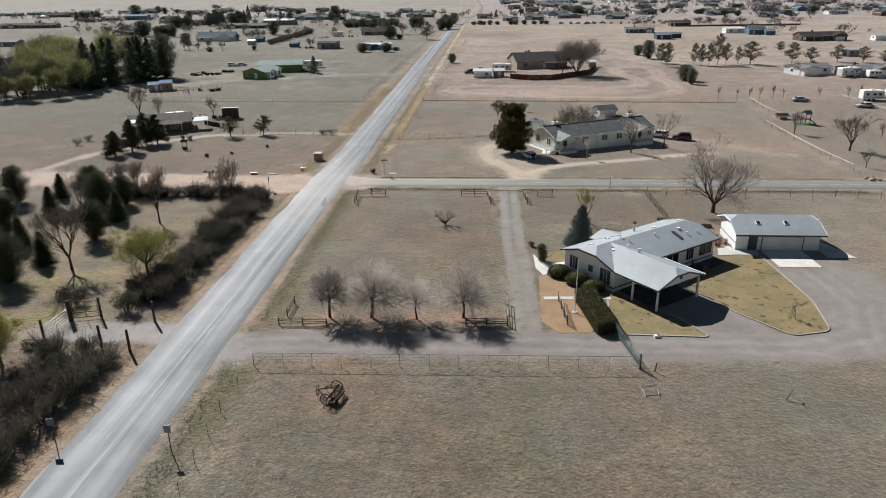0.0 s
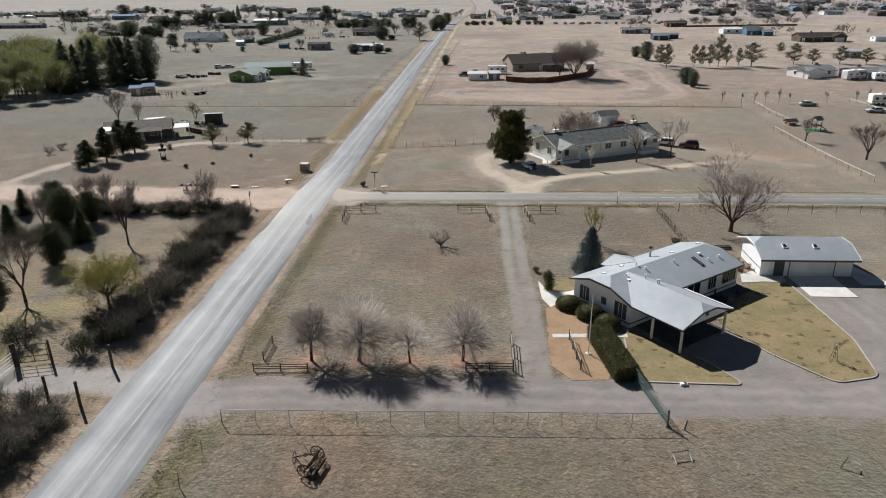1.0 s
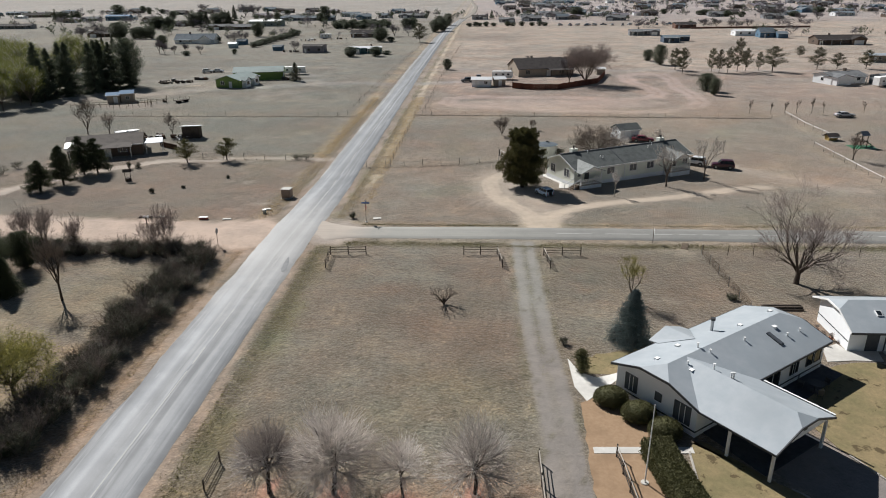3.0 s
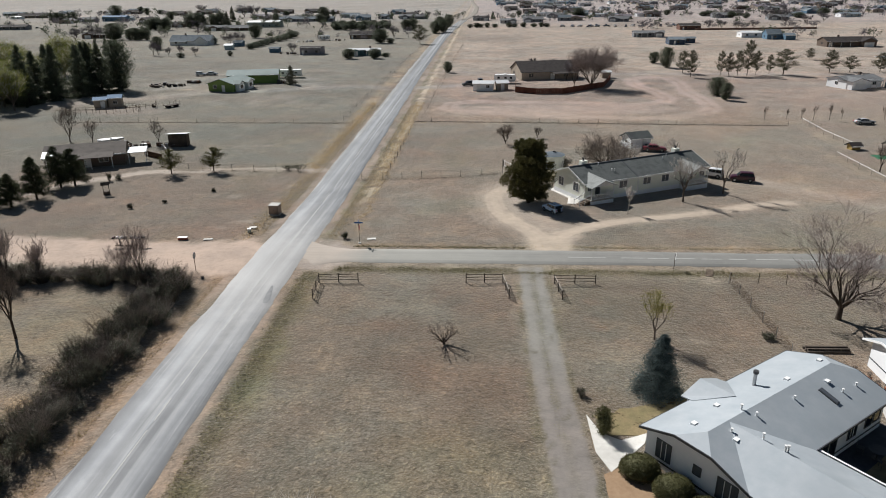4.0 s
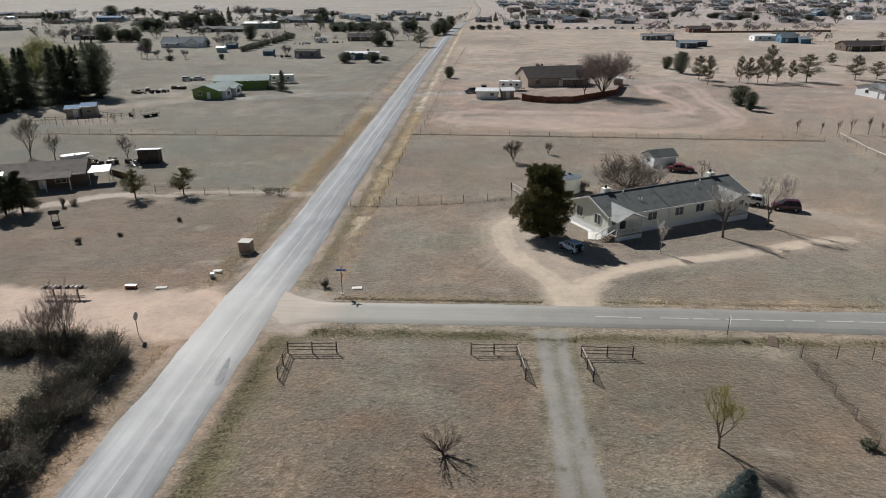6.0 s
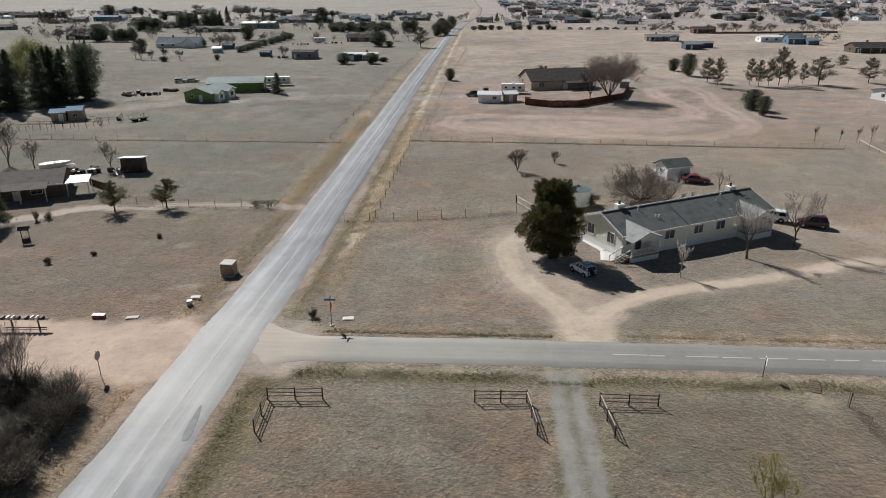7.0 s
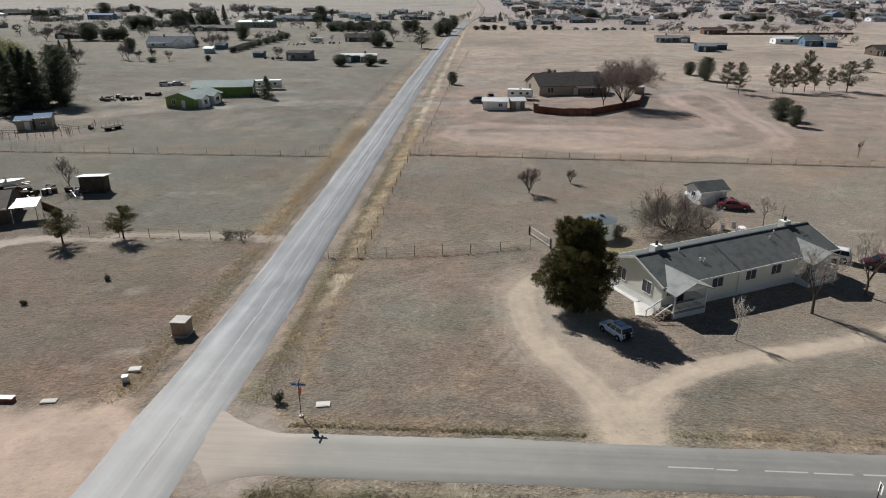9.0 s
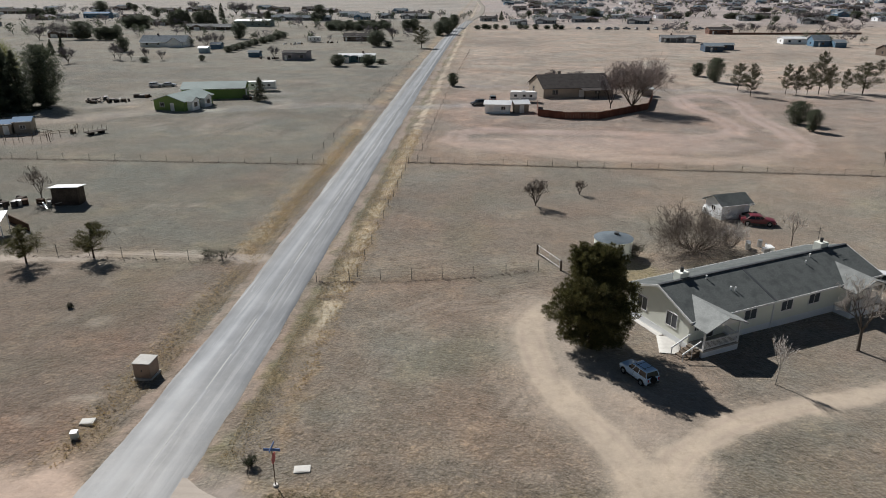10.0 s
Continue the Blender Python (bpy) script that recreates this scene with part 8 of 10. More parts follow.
car(8.0, 131.9, 120, "suv", "silverblue", (0.62, 0.79, 0.96), "pale blue off-road car in the pine's shade", rack=True, size=0.86)
car(38.0, 153.6, 150, "suv", "white", (0.78, 0.79, 0.80), "white car parked beside the cream house")
car(42.4, 151.0, 165, "suv", "darkred", (0.055, 0.007, 0.018), "dark maroon car parked beside the cream house")
car(32.6, 173.4, -8, "sedan", "red", (0.17, 0.022, 0.032), "old red car beside the white shed")
car(88.7, 202.2, 2, "sedan", "silver", (0.55, 0.56, 0.58), "silver car parked on dry grass")
car(101.3, 191.8, 178, "sedan", "silver", (0.55, 0.56, 0.58), "silver car near the white rail fence")
car(-7.6, 268.6, 200, "suv", "black", (0.02, 0.02, 0.022), "black car parked beside the brown house")
car(-3.6, 276.0, 95, "suv", "grey", (0.16, 0.17, 0.18), "dark grey car parked beside the trailers")
car(-111.2, 297.0, 20, "suv", "white", (0.78, 0.79, 0.80), "white car beside the green house")
car(-107.6, 298.6, 10, "sedan", "silver", (0.55, 0.56, 0.58), "small silver car beside the green house")
camper(5.0, 275.4, -4, 7.4, "white travel trailer beside the brown house")
camper(127.0, 255.6, 20, 8.2, "white fifth-wheel trailer before a grey garage", 3.2)
camper(134.0, 252.2, 2, 4.6, "small white camper trailer", 2.6)
camper(109.0, 204.0, 0, 6.0, "white travel trailer behind the rail fence")
camper(116.0, 203.5, 0, 7.0, "long white travel trailer behind the rail fence")
camper(-74.8, 291.6, 10, 8.6, "long silver-white trailer beside the green house", 2.9, nose=False)
camper(-101.5, 470.5, 5, 7.0, "white trailer beside a brown-roofed house", 3.0)


# ---- farms and houses farther off ----
def wall_paint(name, a, spread_=0.12):
    return surf(name, tuple(c * (1 - spread_) for c in a), a, 1.2, 0.75, 0.05, vary=0.06)


FAR = dict(
    brown_wall=wall_paint("brown_siding", (0.17, 0.13, 0.105)), grey_wall=wall_paint("grey_siding", (0.27, 0.28, 0.30)), blue_wall=wall_paint("blue_siding", (0.13, 0.22, 0.31)),
    darkblue_wall=wall_paint("dark_blue_siding", (0.085, 0.115, 0.16)), sage_wall=wall_paint("sage_metal", (0.28, 0.34, 0.33)), lilac_wall=wall_paint("lilac_siding", (0.30, 0.28, 0.31)),
    teal_wall=wall_paint("teal_siding", (0.13, 0.23, 0.25)), paleblue_wall=wall_paint("pale_blue_siding", (0.40, 0.50, 0.56)), rust_wall=wall_paint("rust_boards", (0.19, 0.11, 0.085)),
    tan_wall=wall_paint("tan_stucco", (0.40, 0.345, 0.285)), green_wall=wall_paint("lime_green_siding", (0.20, 0.29, 0.10)), white=M["white"],
    brown_roof=M["brown_roof"], grey_roof=surf("mid_grey_shingle", (0.145, 0.15, 0.155), (0.20, 0.205, 0.21), 6, 0.9, 0.3), slate_roof=surf("blue_grey_roof", (0.135, 0.165, 0.19), (0.19, 0.22, 0.245), 5, 0.9, 0.2),
    blue_roof=surf("blue_metal_roof", (0.085, 0.16, 0.27), (0.12, 0.205, 0.32), 2, 0.8, 0.05), white_roof=surf("white_metal_roof", (0.66, 0.67, 0.68), (0.74, 0.75, 0.75), 2, 0.45, 0.05),
    paleblue_roof=surf("pale_blue_roof", (0.46, 0.56, 0.62), (0.54, 0.62, 0.68), 2, 0.5, 0.05), lilac_roof=surf("mauve_roof", (0.17, 0.15, 0.17), (0.22, 0.20, 0.22), 4, 0.8, 0.2), metal_roof=M["metal_roof"],
)


def far_house(x, y, rz, L, W, h, rise, wall, roof, label):
    op = []
    if L > 6:
        n = max(1, int(L / 5))
        for k in range(n):
            u = -L / 2 + L * (k + 0.5) / n
            op.append(("window", "S", u + 0.6, 1.0, 1.3, 1.1))
        op.append(("door", "S", -L / 2 + L * 0.5 / n - 1.2, 0.0, 0.95, 2.05))
    op.append(("window", "W", 0.0, 1.0, 1.1, 1.0))
    cat = "shed" if "shed" in label or "barn" in label or "building" in label else "trailer" if "trailer" in label else "house"
    ho = simple_house("house" if cat == "house" else "shed" if cat == "shed" else "mobile_trailer", x, y, rz, L, W, h, rise, FAR[wall], FAR[roof], label, cat, op, far=y > 330 or y < 0)
    if cat == "house" and L > 12:
        # a cross gable towards the front, a porch roof, a white garage door and a chimney
        g = 0.30 if int(abs(x)) % 2 else -0.28
        gw, out = W * 0.36, W / 2 + 2.2
        zt = h + rise * 0.82
        wing = part("wing", Build().add([(g * L - gw, -out, -0.3), (g * L + gw, -out, -0.3), (g * L + gw, -out, h), (g * L, -out, zt), (g * L - gw, -out, h), (g * L - gw, 0, -0.3), (g * L + gw, 0, -0.3), (g * L + gw, 0, h), (g * L, 0, zt), (g * L - gw, 0, h)],
                    [(0, 1, 2, 3, 4), (9, 8, 7, 6, 5), (1, 6, 7, 2), (5, 0, 4, 9), (2, 7, 8, 3), (3, 8, 9, 4)]), FAR[wall], ho)
        e, lo = gw + 0.4, h - 0.18
        part("wing_roof", Build().plate([(g * L - e, -out - 0.4, lo + 0.1), (g * L, -out - 0.4, zt + 0.12), (g * L, 0, zt + 0.12), (g * L - e, 0, lo + 0.1)][::-1], 0.14).plate([(g * L + e, -out - 0.4, lo + 0.1), (g * L + e, 0, lo + 0.1), (g * L, 0, zt + 0.12), (g * L, -out - 0.4, zt + 0.12)][::-1], 0.14), FAR[roof], ho)
        part("garage_door", Build().box(g * L - gw * 0.7, -out - 0.05, 0, g * L + gw * 0.7, -out, 2.2), M["white_trim"], wing)
        px0, px1 = sorted((-g * L * 0.2, -g * L * 1.5))
        part("porch_roof", Build().plate([(px0, -W / 2 - 2.0, h - 0.35), (px1, -W / 2 - 2.0, h - 0.35), (px1, -W / 2 - 0.2, h), (px0, -W / 2 - 0.2, h)], 0.12), FAR[roof], ho)
        for px in (px0 + 0.2, (px0 + px1) / 2, px1 - 0.2):
            part("porch_post", Build().box(px - 0.08, -W / 2 - 1.9, -0.2, px + 0.08, -W / 2 - 1.74, h - 0.4), M["white_trim"], ho)
        part("chimney", Build().box(-g * L * 0.6 - 0.4, 0.3, h, -g * L * 0.6 + 0.4, 1.1, h + rise + 0.9), FAR["brown_wall"], ho)
    return ho


far_house(-501.4, 816.5, 2.7, 44.9, 8.0, 3.0, 2.0, "brown_wall", "brown_roof", "dark brown ranch house far across the plain")
far_house(-400.7, 599.7, 4.8, 48.8, 8.0, 2.8, 1.2, "grey_wall", "brown_roof", "long low grey house behind dry fields")
far_house(-368.6, 729.4, -0.8, 24.5, 8.0, 4.2, 1.2, "blue_wall", "blue_roof", "blue metal barn standing in a field")
far_house(-394.1, 722.9, 3.2, 17.0, 8.0, 2.8, 1.3, "grey_wall", "grey_roof", "small grey far house")
far_house(-512.8, 792.3, -2.3, 11.0, 8.0, 2.4, 0.3, "white", "metal_roof", "white trailer parked on the plain")
far_house(-260.7, 500.8, 3.9, 22.4, 8.0, 2.7, 1.2, "brown_wall", "brown_roof", "low brown house beside dark trees")
far_house(-173.2, 442.4, 0, 24.0, 10.0, 2.6, 2.8, "white", "slate_roof", "low house with a grey roof behind bare trees")
far_house(-182.7, 615.2, -1.7, 26.4, 14.0, 4.0, 1.0, "sage_wall", "white_roof", "long sage metal building with bright roof")
far_house(-196.9, 571.9, -0.4, 39.0, 8.0, 2.6, 1.3, "brown_wall", "grey_roof", "long low tan ranch house")
far_house(-168.7, 698.7, -0.2, 52.4, 8.0, 2.8, 1.5, "grey_wall", "slate_roof", "grey house among evergreens")
far_house(-139.6, 769.1, 3.9, 18.3, 8.0, 3.6, 1.0, "sage_wall", "slate_roof", "pale green far building")
far_house(-87.8, 381.8, -2.8, 10.4, 8.0, 3.4, 0.4, "lilac_wall", "brown_roof", "grey-lilac flat-roofed shed on dry ground")
far_house(-60.2, 375, 3.6, 15.1, 5.0, 2.8, 0.5, "teal_wall", "white_roof", "teal mobile home fringed with dark shrubs")
far_house(-109.6, 391.7, -1.5, 4.9, 4.0, 2.2, 0.5, "blue_wall", "slate_roof", "small blue-grey shed on dry ground")
far_house(-139.7, 408.8, 2.9, 4.2, 4.0, 2.4, 0.6, "paleblue_wall", "paleblue_roof", "pale blue garden shed")
far_house(-141.9, 430.6, 0.3, 5.2, 5.0, 2.3, 0.8, "blue_wall", "slate_roof", "small blue shed with grey roof")
far_house(-76.1, 483.1, 0.4, 21.9, 8.0, 2.7, 1.6, "brown_wall", "brown_roof", "brown-roofed house with a parked trailer")
far_house(-70.8, 730.4, -3.2, 27.0, 8.0, 3.0, 1.4, "grey_wall", "grey_roof", "far long grey house")
far_house(-99, 736, 3, 13.5, 8.0, 3.0, 1.4, "grey_wall", "slate_roof", "far grey house on dry ground")
far_house(-289, 411.3, 4.3, 10.6, 8.0, 2.8, 1.0, "lilac_wall", "lilac_roof", "mauve-grey house behind trees")
far_house(-277.5, 419.7, 3.2, 9.3, 8.0, 2.4, 0.5, "white", "brown_roof", "low white sheds behind trees")
far_house(-598.9, 865, -1.3, 27.3, 8.0, 2.8, 1.0, "teal_wall", "slate_roof", "far teal house on dry ground")
far_house(-581.4, 892.2, 4.4, 27.1, 8.0, 2.8, 1.0, "grey_wall", "slate_roof", "far grey-blue house on dry ground")
far_house(-259.8, 623.8, -1.8, 13.4, 8.0, 2.8, 1.3, "brown_wall", "brown_roof", "brown house among dark trees")
far_house(-297.2, 659.6, -2.8, 12.9, 8.0, 2.8, 1.3, "brown_wall", "grey_roof", "grey-roofed house among dark trees")
far_house(-171, 257.3, -1.6, 4.6, 5.0, 2.6, 0.6, "tan_wall", "metal_roof", "small tan shed under the dark trees")
far_house(17.9, 646.2, 2.5, 12.8, 8.0, 2.8, 1.0, "grey_wall", "grey_roof", "grey far house on dry ground")
far_house(-5.3, 693.7, 4.6, 14.4, 8.0, 2.8, 1.2, "grey_wall", "brown_roof", "far house behind shrubs")
far_house(69, 680.1, -1.9, 11.1, 8.0, 3.0, 2.0, "grey_wall", "slate_roof", "grey gabled far house")
far_house(115.7, 745.5, 3.4, 29.2, 8.0, 3.0, 0.3, "white", "metal_roof", "long white trailer on dry ground")
far_house(154, 748.2, 4.2, 16.3, 8.0, 2.6, 0.8, "white", "lilac_roof", "white far mobile home")
far_house(99.6, 483.4, -2.4, 18.5, 7.0, 2.8, 0.9, "grey_wall", "grey_roof", "grey mobile home on bare ground")
far_house(102.3, 429.4, -1.5, 8.3, 9.0, 2.8, 1.0, "darkblue_wall", "slate_roof", "dark blue-grey barn on dry ground")
far_house(110.2, 437.6, -1, 9.3, 5.0, 2.6, 0.6, "darkblue_wall", "slate_roof", "small dark blue lean-to")
far_house(142.3, 548.7, 1.8, 14.7, 8.0, 3.0, 1.2, "rust_wall", "brown_roof", "rust-brown barn on dry ground")
far_house(160.4, 476.1, 1.9, 15.9, 8.0, 2.8, 0.8, "white", "white_roof", "white-roofed long shed on dry ground")
far_house(166.1, 461.3, 0, 8.1, 8.0, 3.2, 2.2, "blue_wall", "slate_roof", "blue gabled house on dry ground")
far_house(173.3, 456.1, 0.2, 5.6, 8.0, 2.6, 1.0, "blue_wall", "slate_roof", "blue house wing on dry ground")
far_house(185.2, 412.3, 3.7, 25.5, 10.0, 2.8, 1.8, "brown_wall", "brown_roof", "long dark brown house with shingle roof")
far_house(215.7, 409.5, -1.6, 5.8, 6.0, 2.6, 0.5, "white", "metal_roof", "white far trailer on dry ground")
far_house(160.5, 327.1, -3.4, 7.1, 6.0, 2.8, 0.5, "tan_wall", "metal_roof", "pale tan shed beside a round tree")
far_house(116.8, 265, 18.7, 13.7, 8.0, 2.7, 0.9, "white", "grey_roof", "white mobile home with dark windows")
far_house(133.4, 260.6, 10.7, 14.3, 8.0, 2.6, 0.9, "grey_wall", "grey_roof", "grey garage with white roller doors")
simple_house("shed", 29.6, 177.2, 20, 4.6, 3.6, 2.3, 0.9, M["white"], M["shingle"], "small white garden shed with a dark roof", "shed", (("window", "W", 0.0, 1.1, 0.8, 0.6), ("door", "S", 0.9, 0.0, 0.9, 1.9)))
t = thing("water_tank", 10.6, 160.6, 0, "pale round water tank behind the pine", "tank")
part("shell", Build().tube((0, 0, -0.2), (0, 0, 2.3), 2.3, 2.3, 28), M["cream"], t, smooth=False)
part("cover", Build().tube((0, 0, 2.3), (0, 0, 2.75), 2.4, 0.5, 28), FAR["slate_roof"], t, "blue-grey conical cover on dry ground")
part("hatch", Build().tube((0.3, 0, 2.7), (0.3, 0, 2.95), 0.3, 0.3, 10), M["dark_steel"], t)
field_gate(1.4, 160.3, 3.8, 155.3, "pale steel gate leaning by the tank", "white_trim", 2, 1.2, 1.3)


ranch_roof = surf("faded_brown_roof", (0.125, 0.11, 0.10), (0.175, 0.155, 0.14), 5.0, 0.9, 0.3)


def ranch_house():
    """Low brown ranch house behind dark pines, with an awning."""
    L, W = 14.0, 8.5
    ho = simple_house("house", -80.3, 161.9, 22, L, W, 2.5, 1.3, FAR["brown_wall"], ranch_roof, "low brown ranch house with porch behind dark pines", "house",
                      (("window", "S", 3.2, 0.9, 1.6, 1.1), ("window", "S", -2.8, 0.9, 1.6, 1.1), ("door", "S", 0.3, 0.0, 1.0, 2.05), ("window", "E", 0, 1, 1.2, 1.0)), oy=0.6)
    part("porch_roof", Build().plate([(-6.6, -6.6, 2.25), (5.2, -6.6, 2.25), (5.2, -4.0, 2.75), (-6.6, -4.0, 2.75)], 0.12), ranch_roof, ho)
    for x in (-6.3, -2.5, 1.2, 4.9):
        part("post", Build().box(x - 0.07, -6.45, -0.1, x + 0.07, -6.31, 2.2), M["white_trim"], ho)
    part("awning", Build().plate([(7.5, -4.6, 2.3), (11.0, -4.6, 2.3), (11.0, -0.6, 2.6), (7.5, -0.6, 2.6)], 0.08), M["metal_roof"], ho, "pale metal awning on dry ground")
    for x, y in ((10.8, -4.4), (10.8, -0.8), (7.7, -4.4)):
        part("awning_post", Build().box(x - 0.05, y - 0.05, -0.1, x + 0.05, y + 0.05, 2.4), M["white_trim"], ho)
    part("white_roof", Build().plate([(-7.3, -4.95, 2.50), (-5.4, -4.95, 2.50), (-5.4, -2.6, 3.18), (-7.3, -2.6, 3.18)], 0.05), M["metal_roof"], ho, "pale metal sheeting on the roof")


ranch_house()
t = thing("loafing_shed", -68.4, 177.0, 8, "open dark shed with a bright metal roof", "shed")
part("wall", Build().box(-1.9, 1.0, -0.2, 1.9, 1.1, 2.4).box(-1.9, -1.3, -0.2, -1.8, 1.0, 2.6).box(1.8, -1.3, -0.2, 1.9, 1.0, 2.6).box(-1.8, -1.3, -0.2, 1.8, -1.2, 2.6), M["dark_wood"], t)
part("roof", Build().plate([(-2.2, -1.7, 2.95), (2.2, -1.7, 2.95), (2.2, 1.5, 2.55), (-2.2, 1.5, 2.55)], 0.08), FAR["white_roof"], t)


def boat(x, y, rz, label):
    t = thing("boat", x, y, rz, label, "boat")
    rings = []
    for u, w, lo in ((-2.6, 0.9, 0.55), (-1, 1.05, 0.5), (1, 0.95, 0.5), (2.1, 0.55, 0.75), (2.8, 0.06, 1.15)):
        rings.append([(u, -w, 1.35), (u, -w * 0.7, lo), (u, w * 0.7, lo), (u, w, 1.35)])
    part("hull", loft(Build(), rings), M["white_trim"], t)
    part("windscreen", Build().plate([(0.2, -0.8, 1.4), (0.2, 0.8, 1.4), (-0.2, 0.7, 1.85), (-0.2, -0.7, 1.85)], 0.03), M["glass"], t)
    part("trailer_frame", Build().box(-2.4, -0.6, 0.35, 3.4, -0.5, 0.5).box(-2.4, 0.5, 0.35, 3.4, 0.6, 0.5), M["steel"], t)
    for s in (-1, 1):
        part("wheel", Build().tube((-0.8, s * 0.9, 0.3), (-0.8, s * 1.1, 0.3), 0.3, 0.3, 12), M["rubber"], t)


boat(-84.2, 177.8, 38, "white boat on a trailer behind the ranch house")


def junk(x, y, n, r, seed, label, mats=("dark_steel", "rust", "steel", "dark_wood")):
    """A heap of boxes, drums and boards, each its own part."""
    rnd = random.Random(seed)
    t = thing("scrap_heap", x, y, 0, label, "scrap", "scrap heaps on dry ground")
    for k in range(n):
        a, d = rnd.uniform(0, 6.283), r * rnd.random() ** 0.6
        px, py = math.cos(a) * d, math.sin(a) * d * 0.6
        s = rnd.uniform(0.3, 0.9)
        m = Matrix.Translation((px, py, 0)) @ Matrix.Rotation(rnd.uniform(0, 6.28), 4, "Z")
        kind = rnd.random()
        if kind < 0.35:
            part("drum", Build().tube((px, py, -0.05), (px, py, 0.9), 0.3, 0.3, 10), M[rnd.choice(mats)], t)
        elif kind < 0.75:
            part("crate", Build().box(-s, -s * 0.6, -0.05, s, s * 0.6, s * rnd.uniform(0.7, 1.6), m), M[rnd.choice(mats)], t)
        else:
            part("board", Build().box(-1.3, -0.1, 0.02, 1.3, 0.1, 0.12, m @ Matrix.Rotation(-0.2, 4, "Y") @ Matrix.Translation((0, 0, 0.3))), M[rnd.choice(mats)], t)
    return t


junk(-78.2, 175.4, 16, 3.6, 1, "dark farm scrap behind the ranch house")
junk(-71.5, 175.6, 8, 2.0, 2, "scrap and crates beside the open shed")
junk(-112.0, 269.0, 30, 6.0, 3, "scrap and old machinery in the dirt yard", ("dark_steel", "rust", "dark_wood", "rubber"))
junk(-106.0, 277.0, 10, 3.0, 4, "pale crates and drums in the dirt yard", ("dark_wood", "dark_steel", "rust"))
junk(-73.0, 276.0, 9, 2.2, 5, "dark scrap under a bare tree")
junk(-97.4, 226.4, 2, 0.4, 6, "two dark drums in the field")
junk(-100.5, 383.0, 10, 4.5, 7, "dark scrap beside the lilac shed")
junk(-110, 456, 14, 7.0, 9, "pale and dark clutter in a far yard", ("white_trim", "dark_steel", "rust", "steel"))
junk(-92, 466, 10, 6.0, 10, "clutter and crates beside a far house", ("white_trim", "dark_steel", "rust"))
junk(-376, 617, 6, 6.0, 11, "two dark machines in a far field", ("dark_steel", "rust"))
junk(32.0, 176.2, 9, 1.3, 12, "dark clutter and boards leaning beside the white shed", ("dark_wood", "rust", "white_trim", "dark_steel"))
junk(27.2, 178.6, 5, 0.9, 13, "small pale crates behind the white shed", ("white_trim", "steel"))
junk(29.5, 163.5, 6, 2.0, 8, "garden frames behind the cream house", ("steel", "white_trim"))
t = thing("hay_trailer", -91.7, 226.2, 60, "dark flat trailer standing in the field", "trailer")
part("deck", Build().box(-2.2, -1.0, 0.6, 2.2, 1.0, 0.75), M["dark_wood"], t)
for x in (-2.1, 0, 2.1):
    part("stake", Build().tube((x, 0.95, 0.7), (x, 0.95, 1.7), 0.04, 0.04, 5), M["rust"], t)
    part("stake", Build().tube((x, -0.95, 0.7), (x, -0.95, 1.7), 0.04, 0.04, 5), M["rust"], t)
for x in (-1.2, 1.2):
    part("wheel", Build().tube((x, -1.0, 0.35), (x, 1.0, 0.35), 0.35, 0.35, 12), M["rubber"], t)
single("fallen_panel", Build().box(-3.2, -0.06, 0.0, 3.2, 0.06, 1.1), M["rust"], -69.3, 166.2, -34, "leaning rusty panel fence beside the awning", "fence")
simple_house("shed", -112.4, 226.2, 22, 3.4, 4.6, 2.4, 0.5, FAR["tan_wall"], FAR["blue_roof"], "tan shed with a blue metal roof", "shed", (("door", "S", 0.6, 0, 1.0, 1.9),), group="blue-roofed sheds on dry ground")
simple_house("shed", -109.0, 228.0, 22, 3.4, 4.6, 2.7, 0.6, FAR["tan_wall"], FAR["blue_roof"], "taller tan shed with a blue metal roof", "shed", (("window", "S", 0.0, 1, 1.0, 0.8),), group="blue-roofed sheds on dry ground")
rail_fence([(-114.6, 216.5), (-104, 218), (-95.6, 224.1), (-98, 230)], "thin pole corral beside the blue-roofed sheds", "wood", 2, 1.5, every=2.6, group="corrals", name="corral_fence")
rail_fence([(-118.0, 212.6), (-108, 213.4), (-97.0, 217.8)], "thin pole rows of the bare garden plot", "wood", 1, 1.5, every=1.7, group="corrals", name="corral_fence", post_r=0.045)
rail_fence([(-104.5, 224.5), (-99.0, 222.0), (-97.5, 217.8)], "thin pole row closing the bare garden plot", "wood", 1, 1.6, every=1.5, group="corrals", name="corral_fence", post_r=0.045)
simple_house("house", -84.6, 279.5, 12, 17.5, 9.0, 3.0, 1.3, FAR["green_wall"], FAR["sage_wall"], "lime green house with pale green roof", "house", (("window", "S", -5, 1.0, 1.4, 1.1), ("door", "E", -1.5, 0, 2.4, 2.2), ("window", "E", 2.4, 1, 1.2, 1.1)))
lime_wing = simple_house("house", -86.8, 262.0, 78, 13.0, 9.0, 2.6, 1.4, FAR["green_wall"], FAR["sage_wall"], "lime green house wing with pale roof", "house", (("window", "S", -3, 1.0, 1.3, 1.1), ("window", "S", 2, 1.0, 1.3, 1.1), ("window", "W", 2, 1, 1.2, 1.1), ("door", "W", -1, 0, 1.0, 2.0)))

